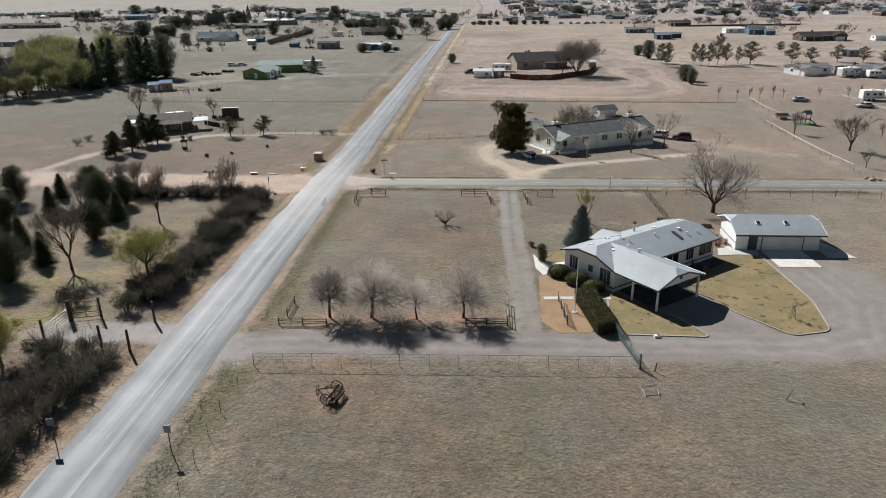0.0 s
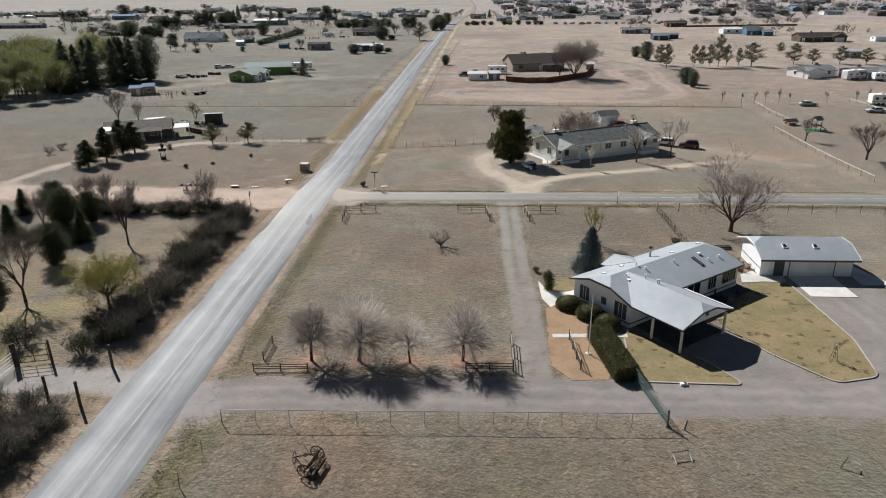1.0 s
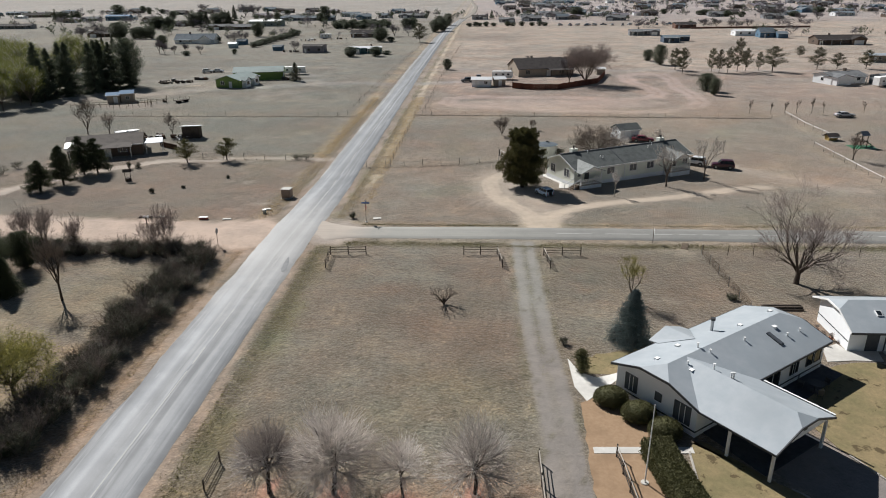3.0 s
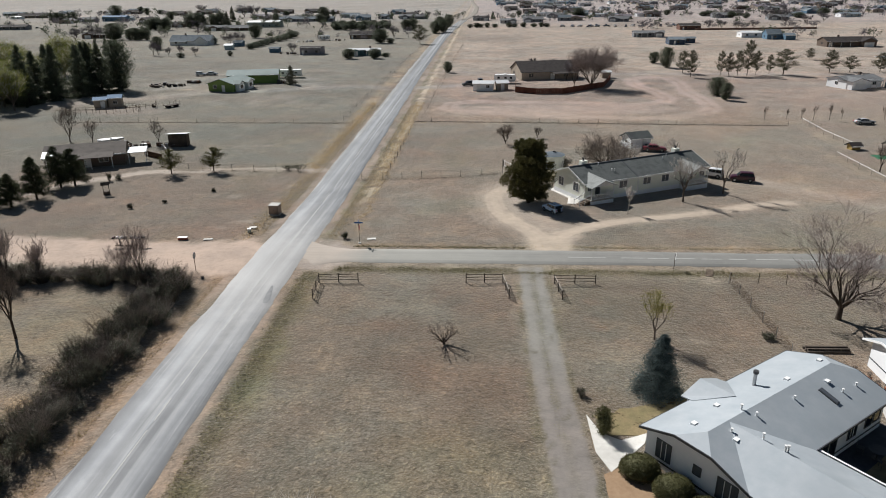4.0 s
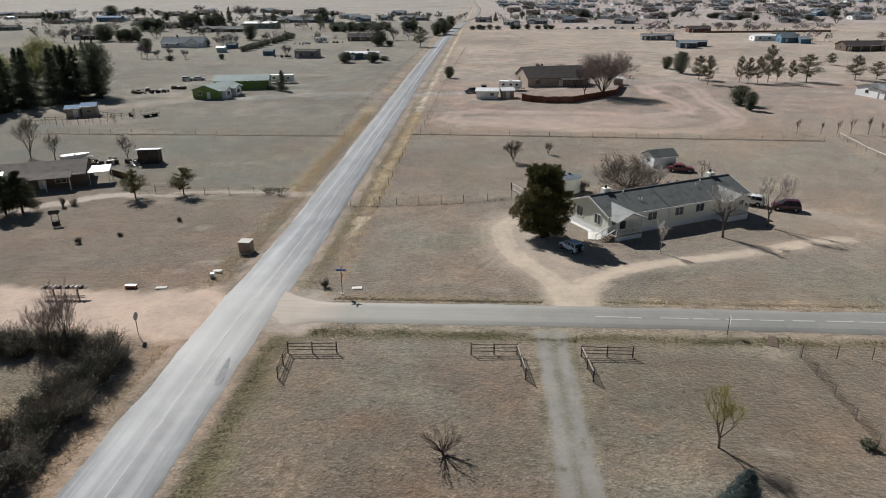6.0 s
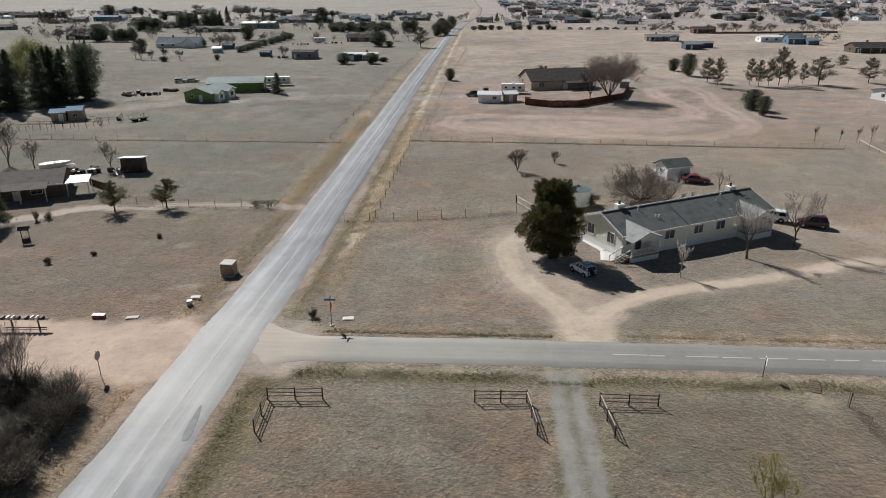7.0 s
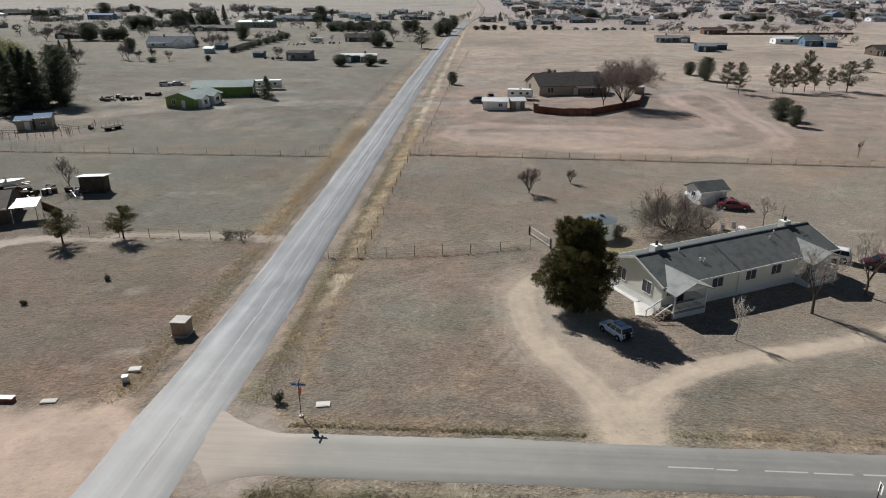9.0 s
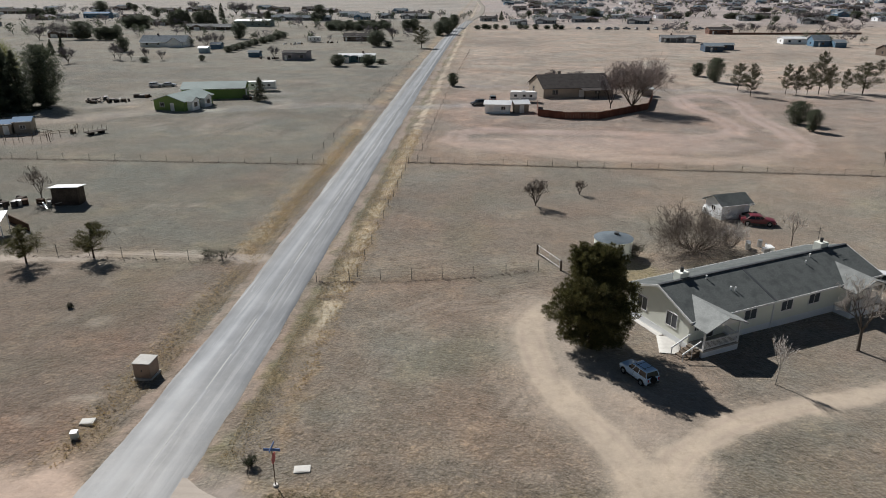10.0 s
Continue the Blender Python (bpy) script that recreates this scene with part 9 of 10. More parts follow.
t = lime_wing
for x0 in (-3.4, 2.2):
    part("gable_wall", Build().add([(x0 - 1.6, -6.0, -0.2), (x0 + 1.6, -6.0, -0.2), (x0 + 1.6, -6.0, 2.5), (x0, -6.0, 3.3), (x0 - 1.6, -6.0, 2.5), (x0 - 1.6, -4.52, -0.2), (x0 + 1.6, -4.52, -0.2), (x0 + 1.6, -4.52, 2.5), (x0, -4.52, 3.3), (x0 - 1.6, -4.52, 2.5)],
         [(0, 1, 2, 3, 4), (1, 6, 7, 2), (5, 0, 4, 9), (2, 7, 8, 3), (3, 8, 9, 4)]), M["white"], t)
    part("gable_roof", Build().plate([(x0 - 2.0, -6.4, 2.42), (x0, -6.4, 3.42), (x0, -3.0, 3.42), (x0 - 2.0, -3.6, 2.42)][::-1], 0.1).plate([(x0 + 2.0, -6.4, 2.42), (x0 + 2.0, -3.6, 2.42), (x0, -3.0, 3.42), (x0, -6.4, 3.42)][::-1], 0.1), FAR["sage_wall"], t)
    part("window", Build().box(x0 - 0.7, -6.04, 0.9, x0 + 0.7, -6.0, 2.0), M["glass"], t)


def brown_house():
    ho = simple_house("house", 19.5, 291.0, 14, 21.0, 14.0, 2.9, 2.9, FAR["tan_wall"], M["brown_roof"], "tan house with a broad brown shingle roof", "house",
                      (("window", "W", 2.5, 1.0, 1.2, 1.2), ("window", "S", -7.0, 1.0, 1.5, 1.2), ("window", "S", 6.0, 1.0, 1.5, 1.2), ("door", "S", 1.0, 0, 1.6, 2.1)), trim=M["trim"])
    part("patio_roof", Build().plate([(0.5, -10.5, 2.4), (9.5, -10.5, 2.4), (9.5, -6.4, 2.85), (0.5, -6.4, 2.85)], 0.12), M["brown_roof"], ho)
    for x in (0.8, 5.0, 9.2):
        part("post", Build().box(x - 0.08, -10.3, -0.1, x + 0.08, -10.14, 2.35), M["dark_wood"], ho)
    part("chimney", Build().box(-3.6, 1.0, 4.0, -2.8, 1.8, 6.6), FAR["tan_wall"], ho)


brown_house()
red_boards = surf("red_brown_boards", (0.13, 0.052, 0.036), (0.185, 0.078, 0.055), 4, 0.85, 0.2)


def board_fence(points, label, h=1.8):
    t = thing("board_fence", points[0][0], points[0][1], 0, label, "fence")
    ox, oy = points[0]
    for (ax, ay), (bx, by) in zip(points[:-1], points[1:]):
        d = math.hypot(bx - ax, by - ay)
        n = max(1, int(d / 0.62))
        for k in range(n):
            m = Matrix.Translation((ax - ox, ay - oy, 0)) @ Matrix.Rotation(math.atan2(by - ay, bx - ax), 4, "Z")
            part("board", Build().box(d * k / n + 0.01, -0.02, -0.1, d * (k + 1) / n - 0.01, 0.02, h * (1 + 0.03 * math.sin(5 * k)), m), red_boards, t)


board_fence([(8.4, 268.0), (7.6, 253.5), (14.0, 249.8), (22.2, 250.2), (37.0, 264.5), (42.5, 284)], "red-brown board fence round the yard")
simple_house("shed", -2.4, 258.6, -4, 6.4, 4.2, 2.4, 0.6, M["white"], FAR["white_roof"], "white workshop shed with bright roof", "shed", (("window", "S", 1.5, 1, 1, 0.8), ("door", "S", -1.5, 0, 1, 2)))
simple_house("shed", 3.4, 259.6, 12, 3.6, 3.4, 2.4, 0.6, FAR["tan_wall"], FAR["white_roof"], "small tan shed beside the board fence", "shed", (("door", "S", 0, 0, 1, 1.9),))
simple_house("shed", 41.5, 288.5, 5, 3.0, 3.0, 2.2, 0.4, FAR["tan_wall"], FAR["white_roof"], "little tan shed behind the bare tree", "shed")
t = thing("playhouse", 76.1, 168.9, 20, "wooden play tower with slide in the paddock", "playhouse")
for x in (-0.7, 0.7):
    for y in (-0.7, 0.7):
        part("post", Build().tube((x, y, -0.1), (x, y, 2.6), 0.08, 0.08, 6), M["wood"], t)
part("platform", Build().box(-0.85, -0.85, 1.2, 0.85, 0.85, 1.32), M["wood"], t)
part("roof", Build().plate([(-1.0, -1.0, 2.5), (1.0, -1.0, 2.5), (1.0, 0, 3.3), (-1.0, 0, 3.3)], 0.07).plate([(1.0, 1.0, 2.5), (-1.0, 1.0, 2.5), (-1.0, 0, 3.3), (1.0, 0, 3.3)], 0.07), M["steel"], t)
green_slide = surf("green_plastic", (0.04, 0.16, 0.08), (0.05, 0.2, 0.1), 3, 0.4, 0.0)
part("slide", Build().plate([(0.8, -0.35, 1.3), (0.8, 0.35, 1.3), (2.9, 0.35, 0.1), (2.9, -0.35, 0.1)][::-1], 0.05), green_slide, t)
patch("play_mat", [(73.6, 167.0), (78.4, 166.6), (78.8, 170.2), (74.0, 170.6)], 0.03, green_slide, "faded green matting under the play tower", "matting", 21, 0.2)
simple_house("shed", 73.2, 175.6, 10, 1.9, 1.5, 1.0, 0.4, surf("yellow_boards", (0.34, 0.24, 0.09), (0.42, 0.31, 0.13), 3, 0.8), M["brown_roof"], "small yellow animal shelter", "shed")
rnd = random.Random(8)
for k in range(14):
    x, y = 64.8 + rnd.uniform(-1.2, 3.2), 115.9 + rnd.uniform(-1.4, 1.2)
    s = rnd.uniform(0.2, 0.5)
    pts = [(s * math.cos(a) * rnd.uniform(0.7, 1.1), s * math.sin(a) * rnd.uniform(0.7, 1.1)) for a in [6.283 * j / 7 for j in range(7)]]
    b = loft(Build(), [[(px * 1.0, py, -0.08) for px, py in pts], [(px * 0.95, py * 0.95, s * 0.5) for px, py in pts], [(px * 0.5, py * 0.5, s * 0.8) for px, py in pts]])
    single("boulder", b, surf("pink_rock", (0.30, 0.21, 0.18), (0.40, 0.30, 0.26), 5) if k == 0 else bpy.data.materials["pink_rock"], x, y, 0, "rough pinkish boulder by the paddock corner", "rock", "garden boulders on dry ground")

# bare and evergreen trees in the middle distance
bare_tree(28.9, 138.0, 6.8, 201, "bare pale tree before the cream house", trunk=0.3, r=0.15, levels=5, kids=(2, 4), spreadness=0.6)
bare_tree(36.6, 142.8, 7.6, 202, "tall bare tree beside the parked cars", trunk=0.25, r=0.14, levels=5, kids=(2, 4), spreadness=0.55)
bare_tree(19.1, 131.5, 4.1, 203, "thin bare sapling with whitewashed stem", bark="pale_wood", trunk=0.35, r=0.05, levels=3, kids=(3, 4), spreadness=0.4)
bare_tree(2.4, 179.8, 4.0, 204, "small bare tree alone in the field", bark="dark_bark", twig="dark_twig", trunk=0.08, r=0.09, levels=5, kids=(2, 4), spreadness=0.5, first=8, out=1.2)
bare_tree(9.7, 186.1, 2.3, 205, "very small bare tree in the field", bark="dark_bark", twig="dark_twig", trunk=0.08, r=0.05, levels=4, kids=(2, 4), spreadness=0.5, first=7, out=1.2)
bare_tree(34.0, 165.3, 4.4, 206, "slender bare tree behind the cream house", trunk=0.35, r=0.06, levels=4, kids=(2, 4), spreadness=0.5)
bare_tree(20.8, 161.8, 6.6, 211, "broad leafless thicket tree behind the cream house", bark="dark_bark", twig="dark_twig", trunk=0.03, r=0.12, levels=5, kids=(3, 3), spreadness=0.55, first=28, out=4.6, up=0.015, shrink=0.76, min_r=0.009, kink=0.12)
bare_tree(25.6, 163.2, 3.8, 213, "low leafless shrub behind the cream house", bark="dark_bark", twig="twig", trunk=0.05, r=0.08, levels=4, kids=(3, 4), spreadness=0.6, first=9, out=1.6, up=0.07, name="bare_shrub")
shrub(13.4, 160.2, 1.8, 1.6, 215, "brown shrub beside the water tank", "brush", n=350, size=0.25)
bare_tree(69.0, 157.6, 4.8, 216, "small bare tree in the paddock", bark="dark_bark", twig="dark_twig", trunk=0.2, r=0.1, levels=4, kids=(3, 4), spreadness=0.6)
bare_tree(73.0, 140.5, 8.2, 217, "large bare tree with dark limbs in the paddock", bark="dark_bark", twig="dark_twig", trunk=0.18, r=0.2, levels=5, kids=(3, 4), spreadness=0.65)
bare_tree(68.4, 124.9, 3.2, 218, "small bare tree near the boulders", bark="dark_bark", twig="dark_twig", trunk=0.25, r=0.07, levels=4, kids=(2, 4), spreadness=0.6)
bare_tree(86.3, 154.1, 3.6, 219, "small bare tree behind the paddock", bark="dark_bark", twig="dark_twig", trunk=0.25, r=0.07, levels=4, kids=(2, 4), spreadness=0.6)
sap = bare_tree(67.2, 207.2, 3.0, 220, "thin bare sapling in a planted row", twig="dark_twig", trunk=0.3, r=0.05, levels=3, kids=(3, 4), spreadness=0.3, group="row of saplings on dry ground")
for k, x in enumerate((72.5, 76.2, 79.3, 82.9, 86.0, 96.3, 104.1, 107.4)):
    copy_thing(sap, at(x, 207.2 + 0.3 * (k % 3), 50 * k, 0.85 + 0.1 * (k % 4)))
bare_tree(-95.2, 180.5, 7.6, 221, "bare tree behind the ranch house", twig="dark_twig", trunk=0.12, r=0.14, levels=5, kids=(2, 4), spreadness=0.55, first=6)
bare_tree(-88.8, 178.5, 5.4, 222, "bare tree behind the ranch roof", bark="dark_bark", twig="dark_twig", trunk=0.2, r=0.1, levels=4, kids=(3, 4), spreadness=0.6)
bare_tree(-73.5, 178.0, 5.0, 223, "bare tree beside the open shed", bark="dark_bark", twig="dark_twig", trunk=0.2, r=0.09, levels=4, kids=(3, 4), spreadness=0.6)
conifer(-69.4, 273.4, 6.4, 2.6, 224, "dead brown conifer over a scrap heap", "brush", "cone", "dead_tree", n_branch=80, per=16, size=0.3, bare=0.02)
for k, (x, y, h, w) in enumerate(((-76.5, 132.4, 5.2, 2.4), (-74.9, 136.4, 7.0, 2.2), (-75.6, 144.2, 7.2, 2.7), (-73.6, 145.2, 6.6, 2.6))):
    conifer(x, y, h, w, 230 + k, "dark pine with a short bare trunk before the ranch house", "juniper", "cone", "pine_tree", group="ranch pines", n_branch=90, per=100, size=0.18, fluff=0.7, taper=0.58, thin=0.45, trunk_r=0.18, bare=0.16)
for k, (x, y, h, w) in enumerate(((-60.0, 153.6, 4.6, 2.3), (-52.8, 155.7, 4.4, 2.2))):
    conifer(x, y, h, w, 236 + k, "small round-headed pine beside the farm track", "pine", "pine", "pine_tree", group="track pines", n_branch=46, per=90, size=0.15, fluff=0.55, thin=0.4, trunk_r=0.12, bare=0.22)
for k, (x, y, h, w) in enumerate(((-69.2, 148.6, 1.6, 0.5), (-68.0, 149.6, 1.2, 0.8), (-56.9, 131.8, 0.9, 0.5), (-47.8, 142.2, 0.6, 0.35), (-91.3, 144, 1.8, 1.4), (-91.5, 148.6, 1.5, 1.2), (-36.8, 156.9, 1.3, 1.8), (-39, 157.2, 0.9, 1.2), (-53, 135, 0.5, 0.35))):
    shrub(x, y, h, w, 240 + k, "small dark shrub in dry grass", "brush", n=180, size=0.18, twigs=14)
t = thing("garden_ornament", -65.0, 139.8, 20, "small dark wooden well ornament on the grass", "garden ornament on dry ground")
part("base", Build().tube((0, 0, -0.05), (0, 0, 0.6), 0.55, 0.5, 10), M["dark_wood"], t)
for s in (-1, 1):
    part("post", Build().tube((s * 0.45, 0, 0.5), (s * 0.45, 0, 1.9), 0.05, 0.05, 5), M["dark_wood"], t)
part("roof", Build().plate([(-0.7, -0.5, 1.75), (0.7, -0.5, 1.75), (0.7, 0, 2.15), (-0.7, 0, 2.15)], 0.05).plate([(0.7, 0.5, 1.75), (-0.7, 0.5, 1.75), (-0.7, 0, 2.15), (0.7, 0, 2.15)], 0.05), M["dark_wood"], t)


# ---- trees of the distance, copied from a few grown ones ----
def seedling(name, kind, seed, group, label, needles="hazy_juniper", **k):
    ob = conifer(0, -260 - 12 * seed, 10, k.pop("w", 3.0), 300 + seed, label, needles, kind, name, group, **k)
    return ob


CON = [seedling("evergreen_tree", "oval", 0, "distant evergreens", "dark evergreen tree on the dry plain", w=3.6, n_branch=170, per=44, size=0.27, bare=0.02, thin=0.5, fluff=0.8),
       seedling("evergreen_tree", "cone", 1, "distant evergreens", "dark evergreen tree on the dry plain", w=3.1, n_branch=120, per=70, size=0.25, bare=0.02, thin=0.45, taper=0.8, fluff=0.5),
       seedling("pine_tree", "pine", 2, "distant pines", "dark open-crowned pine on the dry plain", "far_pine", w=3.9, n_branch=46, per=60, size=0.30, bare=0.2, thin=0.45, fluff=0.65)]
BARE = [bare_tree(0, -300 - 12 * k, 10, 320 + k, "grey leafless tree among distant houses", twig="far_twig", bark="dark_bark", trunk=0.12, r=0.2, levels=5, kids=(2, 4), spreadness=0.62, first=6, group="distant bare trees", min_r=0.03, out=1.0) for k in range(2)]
BUD = bare_tree(0, -330, 10, 330, "budding yellow-green tree above dark evergreens", trunk=0.2, r=0.2, levels=4, kids=(3, 4), spreadness=0.6, first=6, leaves="willow_far", leaf_n=8000, min_r=0.03, group="budding trees", leaf=0.2, haze=0.7, out=1.1)
used = set()


def plant(proto, x, y, h, wide=1.0, turn=None):
    m = Matrix.Translation((x, y, gz(x, y) - 0.05)) @ Matrix.Rotation(radians((x * 37 + y * 11) % 360 if turn is None else turn), 4, "Z") @ Matrix.Diagonal((h / 10 * wide, h / 10 * wide, h / 10, 1))
    if proto.name not in used:
        used.add(proto.name)
        proto.matrix_basis = m
        return proto
    return copy_thing(proto, m @ Matrix.Diagonal([1 / v for v in proto.scale] + [1]))


def row_tree(x, y, h, w):
    plant(CON[2], x, y, h * 1.12, max(0.65, min(1.3, 0.95 * w / (0.34 * h))))


def round_juniper(x, y, h, w):
    plant(CON[0], x, y, h * 1.1, 1.1 * w / (0.36 * h))


def far_tree(x, y, h, w):
    plant(CON[0] if w > 0.4 * h else CON[1], x, y, h, w / (0.34 * h))


def bare_big(x, y, h, w):
    plant(BARE[0], x, y, h, max(0.8, min(1.5, w / (0.36 * h))))


row_tree(84.0, 294.3, 7.8, 1.6)
row_tree(86.2, 292.2, 7.5, 1.6)
row_tree(89.3, 292.1, 8.0, 1.8)
row_tree(93.4, 293.9, 11.1, 2.5)
row_tree(97.2, 295.8, 7.6, 1.8)
row_tree(102.6, 297.6, 6.3, 1.4)
row_tree(106.8, 295.3, 8.2, 3.8)
row_tree(138.4, 346.5, 4.4, 2.0)
row_tree(125.6, 300.7, 7.4, 2.9)
row_tree(133.9, 302.5, 5.4, 2.5)
row_tree(144.4, 301.9, 6.3, 2.7)
row_tree(153.5, 299.4, 5.8, 3.5)
row_tree(159.9, 294.9, 5.0, 2.2)
round_juniper(69.3, 334.6, 4.1, 2.1)
round_juniper(70.6, 319.4, 7.0, 2.5)
round_juniper(68.0, 246.6, 4.8, 2.5)
round_juniper(67.8, 238.2, 4.4, 1.5)
row_tree(72.3, 301.2, 7.3, 2.8)
row_tree(71.8, 288.9, 8.4, 2.2)
far_tree(-16.3, 305.5, 4.0, 1.7)
bare_big(27.6, 266.1, 9.1, 2.3)
bare_big(23.9, 310.7, 4.5, 3.7)
bare_big(15.8, 312.9, 4.2, 2.8)
far_tree(-426, 840, 11.8, 7.4)
far_tree(-427, 716, 10.0, 3.9)
far_tree(-421, 716, 9.0, 3.9)
far_tree(-416, 717, 8.0, 3.9)
far_tree(-410, 717, 10.0, 3.8)
far_tree(-405, 717, 9.0, 3.8)
far_tree(-243, 484, 9.9, 6.2)
far_tree(-230, 479, 6.6, 3.1)
far_tree(-226, 479, 7.4, 3.1)
far_tree(-223, 479, 6.6, 3.1)
far_tree(-219, 479, 7.4, 3.1)
far_tree(-264, 580, 7.9, 4.3)
far_tree(-260, 580, 9.0, 4.3)
far_tree(-255, 581, 7.9, 4.3)
far_tree(-251, 581, 9.0, 4.3)
far_tree(-243, 608, 10.3, 4.9)
far_tree(-237, 609, 11.5, 4.9)
far_tree(-232, 609, 12.7, 4.9)
far_tree(-224, 609, 10.3, 4.9)
far_tree(-218, 610, 11.5, 4.8)
far_tree(-213, 610, 12.7, 4.8)
far_tree(-240, 700, 14.3, 4.2)
far_tree(-152, 493, 8.9, 4.6)
far_tree(-215, 726, 9.2, 2.9)
far_tree(-196, 692, 7.6, 3.3)
far_tree(-211, 782, 6.7, 3.4)
far_tree(-151, 694, 12.7, 5.4)
far_tree(-168, 816, 5.6, 2.6)
far_tree(-151, 676, 7.1, 3.9)
far_tree(-321, 748, 7.8, 3.8)
far_tree(-408, 879, 7.7, 3.8)
far_tree(-431, 912, 8.4, 4.0)
far_tree(-399, 896, 5.0, 4.6)
far_tree(-207, 390, 5.6, 1.9)
far_tree(-206, 394, 7.2, 2.2)
far_tree(-210, 390, 5.4, 1.9)
far_tree(-197, 388, 8.3, 2.5)
far_tree(-63, 446, 7.7, 4.6)
far_tree(-57, 446, 2.7, 2.4)
far_tree(-65, 358, 4.4, 3.0)
far_tree(-53, 359, 4.4, 3.0)
far_tree(-49, 367, 1.9, 2.1)
far_tree(-181, 412, 6.6, 3.2)
far_tree(-163, 444, 3.6, 3.7)
far_tree(-127, 374, 2.4, 1.3)
far_tree(-149, 367, 2.2, 2.0)
far_tree(-60, 560, 7.4, 4.1)
far_tree(-55, 560, 8.3, 4.1)
far_tree(-35, 522, 8.5, 3.0)
far_tree(-31, 535, 8.7, 4.1)
row_tree(-39, 439, 9.4, 4.7)
far_tree(-129, 412, 2.9, 2.6)
far_tree(-129, 421, 3.0, 2.6)
far_tree(-129, 430, 3.1, 2.7)
far_tree(-129, 440, 3.1, 2.7)
far_tree(-129, 451, 3.2, 2.8)
far_tree(-128, 462, 3.3, 2.9)
far_tree(-128, 474, 3.4, 3.0)
far_tree(-128, 487, 3.5, 3.1)
far_tree(-128, 500, 3.6, 3.2)
far_tree(-119, 587, 5.1, 3.3)
far_tree(-113, 575, 4.8, 3.2)
far_tree(-106, 564, 4.5, 3.1)
far_tree(-107, 588, 5.1, 3.3)
far_tree(-100, 576, 4.8, 3.2)
far_tree(-94, 564, 4.5, 3.1)
far_tree(-94, 589, 5.1, 3.3)
far_tree(-88, 576, 4.8, 3.2)
far_tree(-82, 565, 4.5, 3.1)
far_tree(-82, 589, 5.1, 3.3)
far_tree(-76, 577, 4.8, 3.2)
bare_big(-265, 477, 7.1, 4.0)
bare_big(-252, 477, 9.5, 5.0)
bare_big(-179, 362, 6.3, 2.8)
bare_big(-168, 379, 6.6, 1.7)
bare_big(-163, 374, 5.9, 1.6)
bare_big(-158, 374, 4.2, 1.4)
bare_big(-154, 379, 4.9, 1.7)
bare_big(-145, 375, 4.2, 1.5)
bare_big(-147, 429, 6.9, 3.2)
bare_big(-143, 435, 7.2, 3.2)
bare_big(-262, 799, 12.2, 9.7)
bare_big(-252, 799, 11.6, 7.1)
bare_big(-355, 915, 10.0, 7.7)
bare_big(-98, 382, 5.5, 2.0)
bare_big(-60, 487, 7.1, 3.5)
bare_big(-74, 807, 5.5, 4.6)
bare_big(-60, 783, 4.8, 3.9)
bare_big(-51, 760, 4.6, 3.5)
bare_big(-151, 303, 6.0, 5.1)
far_tree(-35, 570, 8.8, 4.4)
far_tree(-36, 529, 7.6, 4.2)
far_tree(-30, 602, 8.8, 3.8)
far_tree(6, 711, 7.6, 2.9)
far_tree(34, 787, 4.8, 3.3)
far_tree(89, 735, 8.8, 5.9)
far_tree(182, 771, 5.1, 3.9)
far_tree(214, 740, 5.1, 4.7)
far_tree(209, 740, 4.4, 4.1)
far_tree(224, 707, 5.3, 3.7)
far_tree(233, 694, 4.8, 3.1)
far_tree(260, 695, 7.0, 3.7)
far_tree(323, 745, 6.3, 5.7)
far_tree(280, 696, 4.8, 4.9)
far_tree(338, 746, 4.4, 5.4)
far_tree(-13, 586, 2.7, 2.4)
far_tree(-8, 587, 3.5, 2.4)
far_tree(-5, 587, 2.7, 2.4)
far_tree(0, 587, 3.5, 2.4)
far_tree(6, 587, 2.7, 2.4)
far_tree(17, 588, 3.5, 2.4)
far_tree(21, 588, 2.7, 2.4)
far_tree(28, 588, 3.5, 2.4)
far_tree(36, 589, 2.7, 2.4)
far_tree(42, 589, 3.5, 2.4)
far_tree(46, 589, 2.7, 2.4)
bare_big(241, 662, 9.8, 8.0)
bare_big(253, 662, 10.7, 9.4)
bare_big(250, 612, 6.7, 8.3)
bare_big(161, 566, 5.8, 5.9)
bare_big(169, 561, 5.4, 5.4)
bare_big(178, 556, 5.3, 5.4)
bare_big(190, 556, 5.7, 5.7)
bare_big(128, 736, 7.3, 7.1)
bare_big(138, 737, 6.9, 6.6)
bare_big(189, 771, 8.7, 9.1)
bare_big(76, 854, 7.5, 8.2)
bare_big(87, 854, 6.4, 7.6)
bare_big(158, 709, 6.1, 6.9)
bare_big(231, 605, 5.0, 6.1)
bare_big(276, 810, 5.4, 8.3)
bare_big(109, 767, 5.1, 7.4)
bare_big(274, 634, 6.5, 5.8)
bare_big(24, 824, 5.0, 7.9)
far_tree(-114, 569, 4.9, 3.2)
far_tree(-114, 584, 5.1, 3.3)
far_tree(-115, 601, 5.2, 3.4)
far_tree(-116, 618, 2.3, 3.5)
far_tree(-103, 570, 5.9, 3.2)
far_tree(-104, 585, 6.0, 3.3)
far_tree(-104, 601, 3.2, 3.4)
far_tree(-104, 619, 3.3, 3.5)
far_tree(-93, 570, 6.8, 3.2)
far_tree(-93, 586, 4.1, 3.3)
far_tree(-93, 602, 4.2, 3.4)
far_tree(-93, 619, 4.4, 3.5)
far_tree(-83, 571, 4.9, 3.2)
far_tree(-82, 586, 5.1, 3.3)
far_tree(-82, 602, 5.2, 3.4)
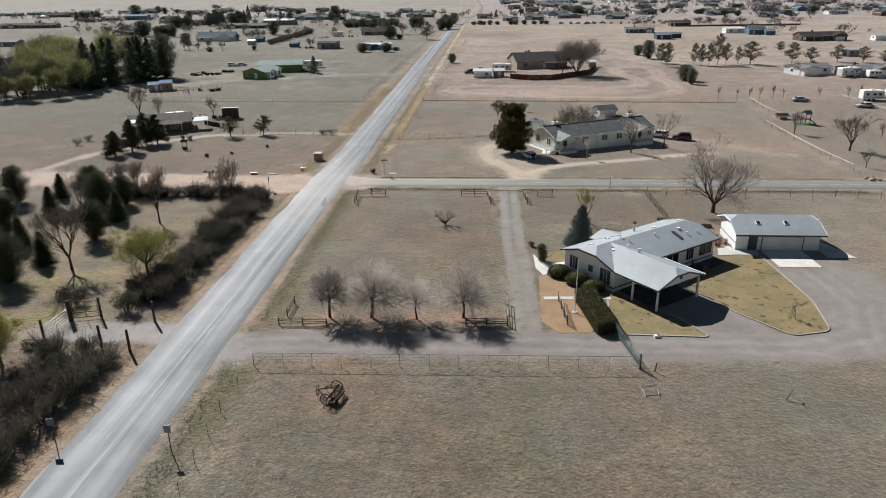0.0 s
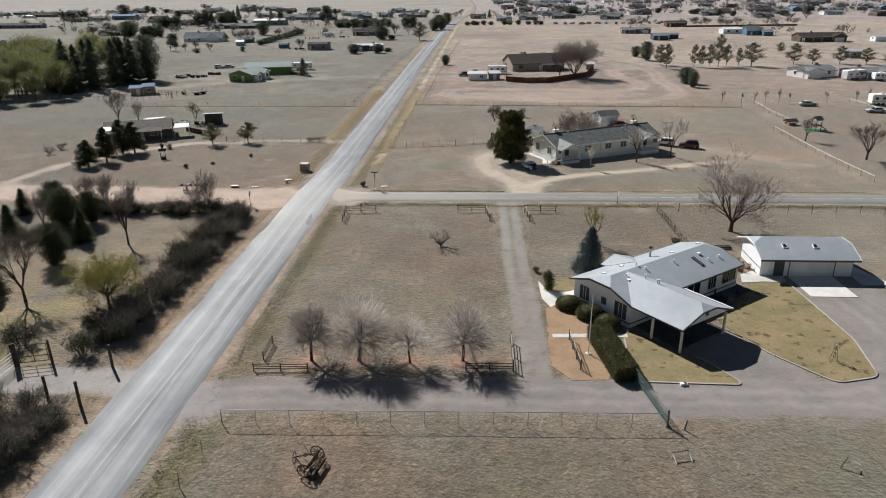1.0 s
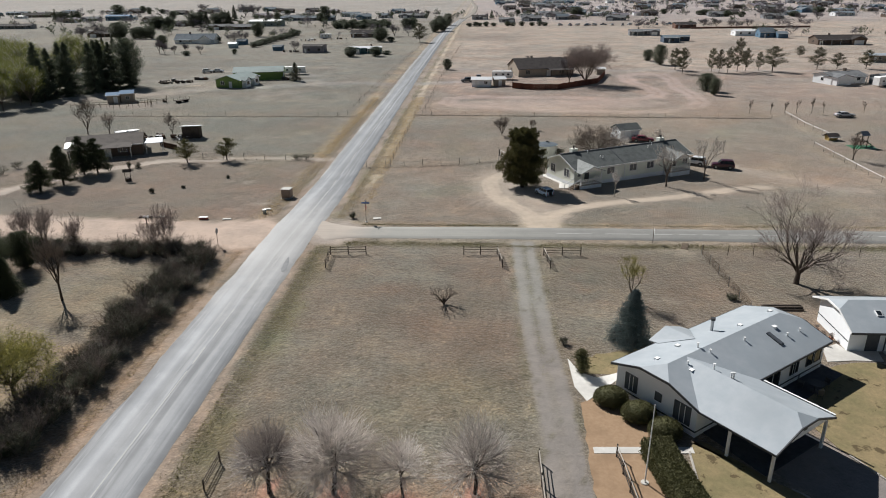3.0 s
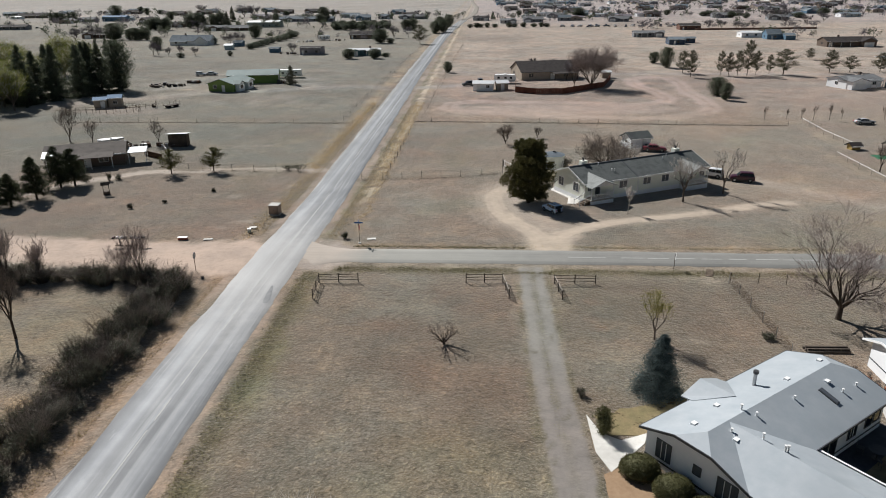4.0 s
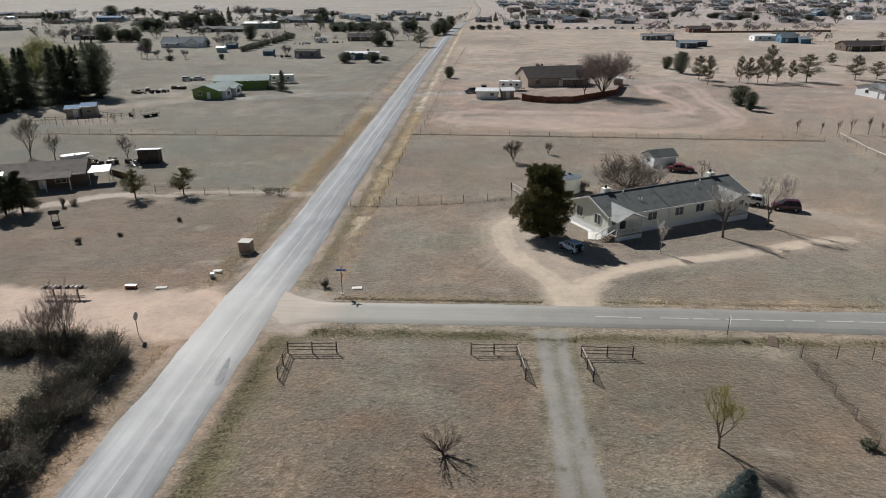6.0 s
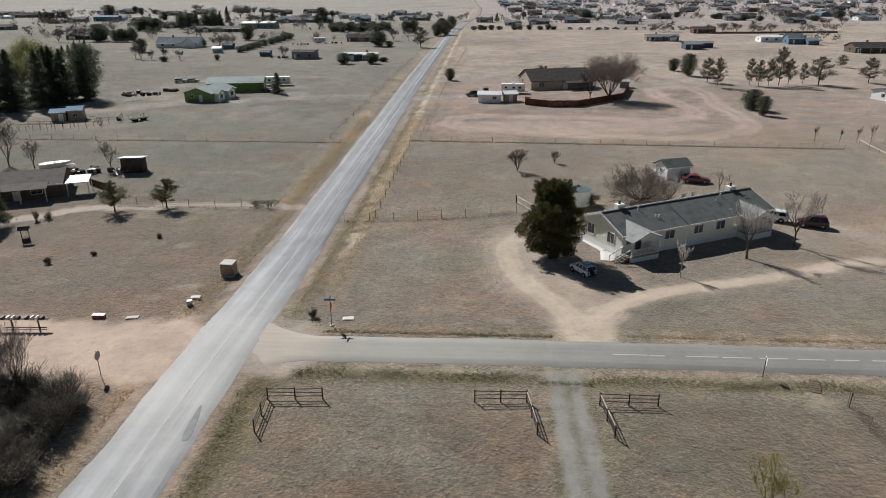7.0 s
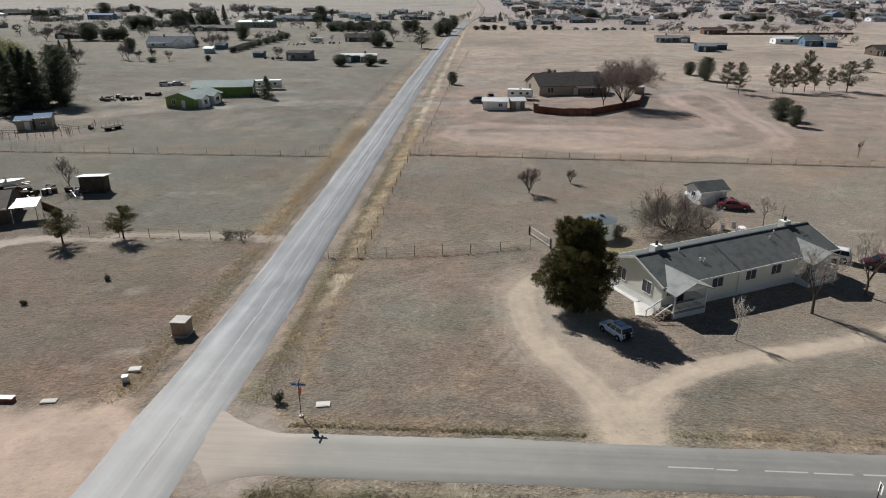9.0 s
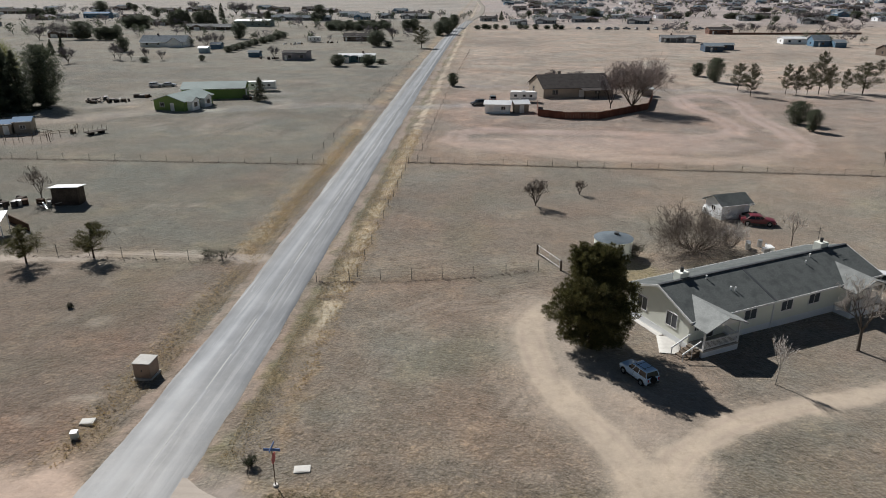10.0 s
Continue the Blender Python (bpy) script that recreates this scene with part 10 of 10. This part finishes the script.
bare_tree(32.5, 262.5, 12.6, 226, "big rounded leafless tree with rosy fine twigs", bark="bark", twig="rose_twig", trunk=0.10, r=0.26, levels=6, kids=(3, 4), spreadness=0.55, up=0.06, min_r=0.014, first=9, out=1.7, shrink=0.74, kink=0.12)
rnd = random.Random(31)
# the dark grove beside the far field
for k in range(58):
    u = rnd.random()
    ex, ey = (-148 + 17 * u, 199 + 34 * u) if u < 0.8 else (-131 + 8 * (u - 0.8) * 5, 236 + 18 * (u - 0.8) * 5)
    d = rnd.random() ** 1.3
    x, y = ex - 42 * d + rnd.uniform(-3, 3), ey + 58 * d + rnd.uniform(-3, 3)
    x, y = x - 2, y + 5
    if u < 0.25:
        plant(BARE[k % 2] if k % 3 else BUD, x, y, rnd.uniform(6, 10), 1.1)
    elif u < 0.62 and rnd.random() < 0.9 or d > 0.22:
        plant(BUD, x, y, rnd.uniform(10, 15), 1.0)
    else:
        plant(CON[k % 2], x, y, rnd.uniform(8, 14) if u < 0.75 else rnd.uniform(13, 17), rnd.uniform(0.8, 1.15))
for x, y, h in ((-133.5, 240, 16.5), (-129, 246, 16), (-126, 252, 15.5), (-137, 236, 15), (-131, 256, 16), (-123, 257, 12), (-139, 246, 16), (-150, 204, 7), (-143, 206, 8), (-137.5, 212, 9), (-134.5, 220, 11), (-135, 228, 13)):
    plant(CON[1] if h > 14 else BUD if h < 12 else CON[1], x, y, h, 0.95)
for k in range(5):
    plant(BUD if k % 2 else BARE[1], -152 - rnd.uniform(0, 30), 200 + rnd.uniform(-14, 20), rnd.uniform(6, 11), 1.2)
def woods(name, spots_, material, label, seed, n=52, size=1.05, flat=1.35):
    """Distant trees too many to count, joined: each a trunk and a ragged crown of blades."""
    rnd_ = random.Random(seed)
    b = Build()
    for x, y, h in spots_:
        z = gz(x, y)
        b.tube((x, y, z - 0.1), (x, y, z + h * 0.4), h * 0.02, h * 0.012, 4, cap=False)
        lob = [(rnd_.uniform(-0.3, 0.3) * h, rnd_.uniform(-0.3, 0.3) * h, rnd_.uniform(0.35, 0.75) * h) for _ in range(4)]
        for _ in range(n):
            o = rnd_.choice(lob)
            p = Vector((x + o[0] + rnd_.gauss(0, 0.13) * h * flat, y + o[1] + rnd_.gauss(0, 0.13) * h * flat, z + max(0.3, o[2] + rnd_.gauss(0, 0.12) * h)))
            clump(b, rnd_, p, size * h / 9, 3)
    return tagged(new(name, b.mesh(name, material)), label, "trees", kind="stuff")


east, dark = [], []
for k in range(950):
    y = 690 + 900 * rnd.random() ** 0.8
    x = 20 + (y * 0.66 - 20) * rnd.random()
    (dark if rnd.random() < 0.25 else east).append((x, y, rnd.uniform(2.6, 6.5)))
for cx, cy, rx, ry, n in ((-440, 900, 90, 40, 14), (-300, 900, 60, 40, 12), (-190, 760, 40, 20, 8), (-520, 760, 60, 40, 14), (150, 745, 90, 12, 30), (330, 800, 90, 20, 40), (60, 735, 40, 10, 14)):
    for k in range(n):
        (dark if k % 3 or x > 0 and k % 2 else east).append((cx + rx * rnd.uniform(-1, 1), cy + ry * rnd.uniform(-1, 1), rnd.uniform(3.5, 7.5)))
# ---- far settlement ----
KIT = [far_house(0, -400 - 30 * k, 0, L, 9, h, r, wl, rf, lab) for k, (L, h, r, wl, rf, lab) in enumerate((
    (17, 2.9, 1.6, "grey_wall", "grey_roof", "grey distant house on the plain"), (15, 2.9, 1.8, "brown_wall", "brown_roof", "brown distant house on the plain"),
    (19, 2.8, 1.0, "white", "slate_roof", "white distant mobile home"), (14, 3.2, 1.8, "blue_wall", "slate_roof", "blue-grey distant house on the plain"), (16, 2.9, 1.3, "tan_wall", "lilac_roof", "tan distant house on the plain")))]
placed = []
for k in range(124):
    for _ in range(30):
        if k % 5:
            y = 640 + 720 * rnd.random() ** 1.1
            x = 20 + (y * 0.60 - 30) * rnd.random()
        else:
            y = 690 + 260 * rnd.random()
            x = -60 - (y * 0.56) * rnd.random()
        if all(math.hypot(x - a, y - b) > 24 for a, b in placed):
            break
    placed.append((x, y))
    m = Matrix.Translation((x, y, gz(x, y))) @ Matrix.Rotation(radians(rnd.choice((0, 0, 90, 8, -12))), 4, "Z")
    if k < 5:
        KIT[k].matrix_basis = m
    else:
        copy_thing(KIT[rnd.randrange(5)], m)
for x, y in placed:
    for k in range(5):
        (dark if rnd.random() < 0.55 else east).append((x + rnd.uniform(-14, 14), y + rnd.choice((-8, 9)) + rnd.uniform(-3, 3), rnd.uniform(2.0, 6.0)))
for cx, cy, rx, ry, n, dk in ((-200, 600, 120, 30, 46, 0.75), (-320, 640, 90, 40, 34, 0.7), (-240, 520, 70, 26, 26, 0.7), (-90, 480, 50, 16, 14, 0.6), (-130, 720, 110, 24, 40, 0.7), (-430, 800, 130, 50, 44, 0.6), (180, 560, 70, 8, 26, 0.2), (60, 690, 60, 16, 22, 0.5), (200, 470, 40, 8, 10, 0.3)):
    for k in range(n):
        (dark if rnd.random() < dk else east).append((cx + rx * rnd.uniform(-1, 1), cy + ry * rnd.uniform(-1, 1), rnd.uniform(3.0, 9.0)))
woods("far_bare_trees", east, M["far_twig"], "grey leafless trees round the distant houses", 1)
woods("far_evergreens", dark, M["hazy_juniper"], "dark evergreens round the distant houses", 2, 60, 1.0, 0.9)
# parked vehicles in a row before the far houses
lot = [car(80, 590, 15, "suv", "white", (0.78, 0.79, 0.80), "pale vehicle parked in a far yard"), car(84, 590, 80, "pickup", "bluegrey", (0.16, 0.21, 0.28), "blue-grey vehicle parked in a far yard", "truck")]
for k in range(14):
    copy_thing(lot[k % 2], at(58 + 6.6 * k + rnd.uniform(-1, 1), 588 + rnd.uniform(-6, 6), rnd.uniform(0, 180)))
board = thing("low_wall", 200, 545, 4, "long low dark stone wall before bare trees", "wall")
part("wall", Build().box(-55, -0.5, -0.2, 30, 0.5, 1.2), FAR["rust_wall"], board)
whole("garden_path", strip([(9.0, 145.8), (10.4, 143.0), (11.9, 140.0)], 0.6, 0.06, 0.0, 0.6, 33, 0.05, 0.0), M["concrete"], "pale concrete path along the gable of the cream house", "path")
whole("garden_path", strip([(12.25, 139.6), (11.75, 136.2)], 1.0, 0.075, 0.0, 0.6, 34, 0.05, 0.0), M["concrete"], "pale landing at the foot of the porch steps", "path")
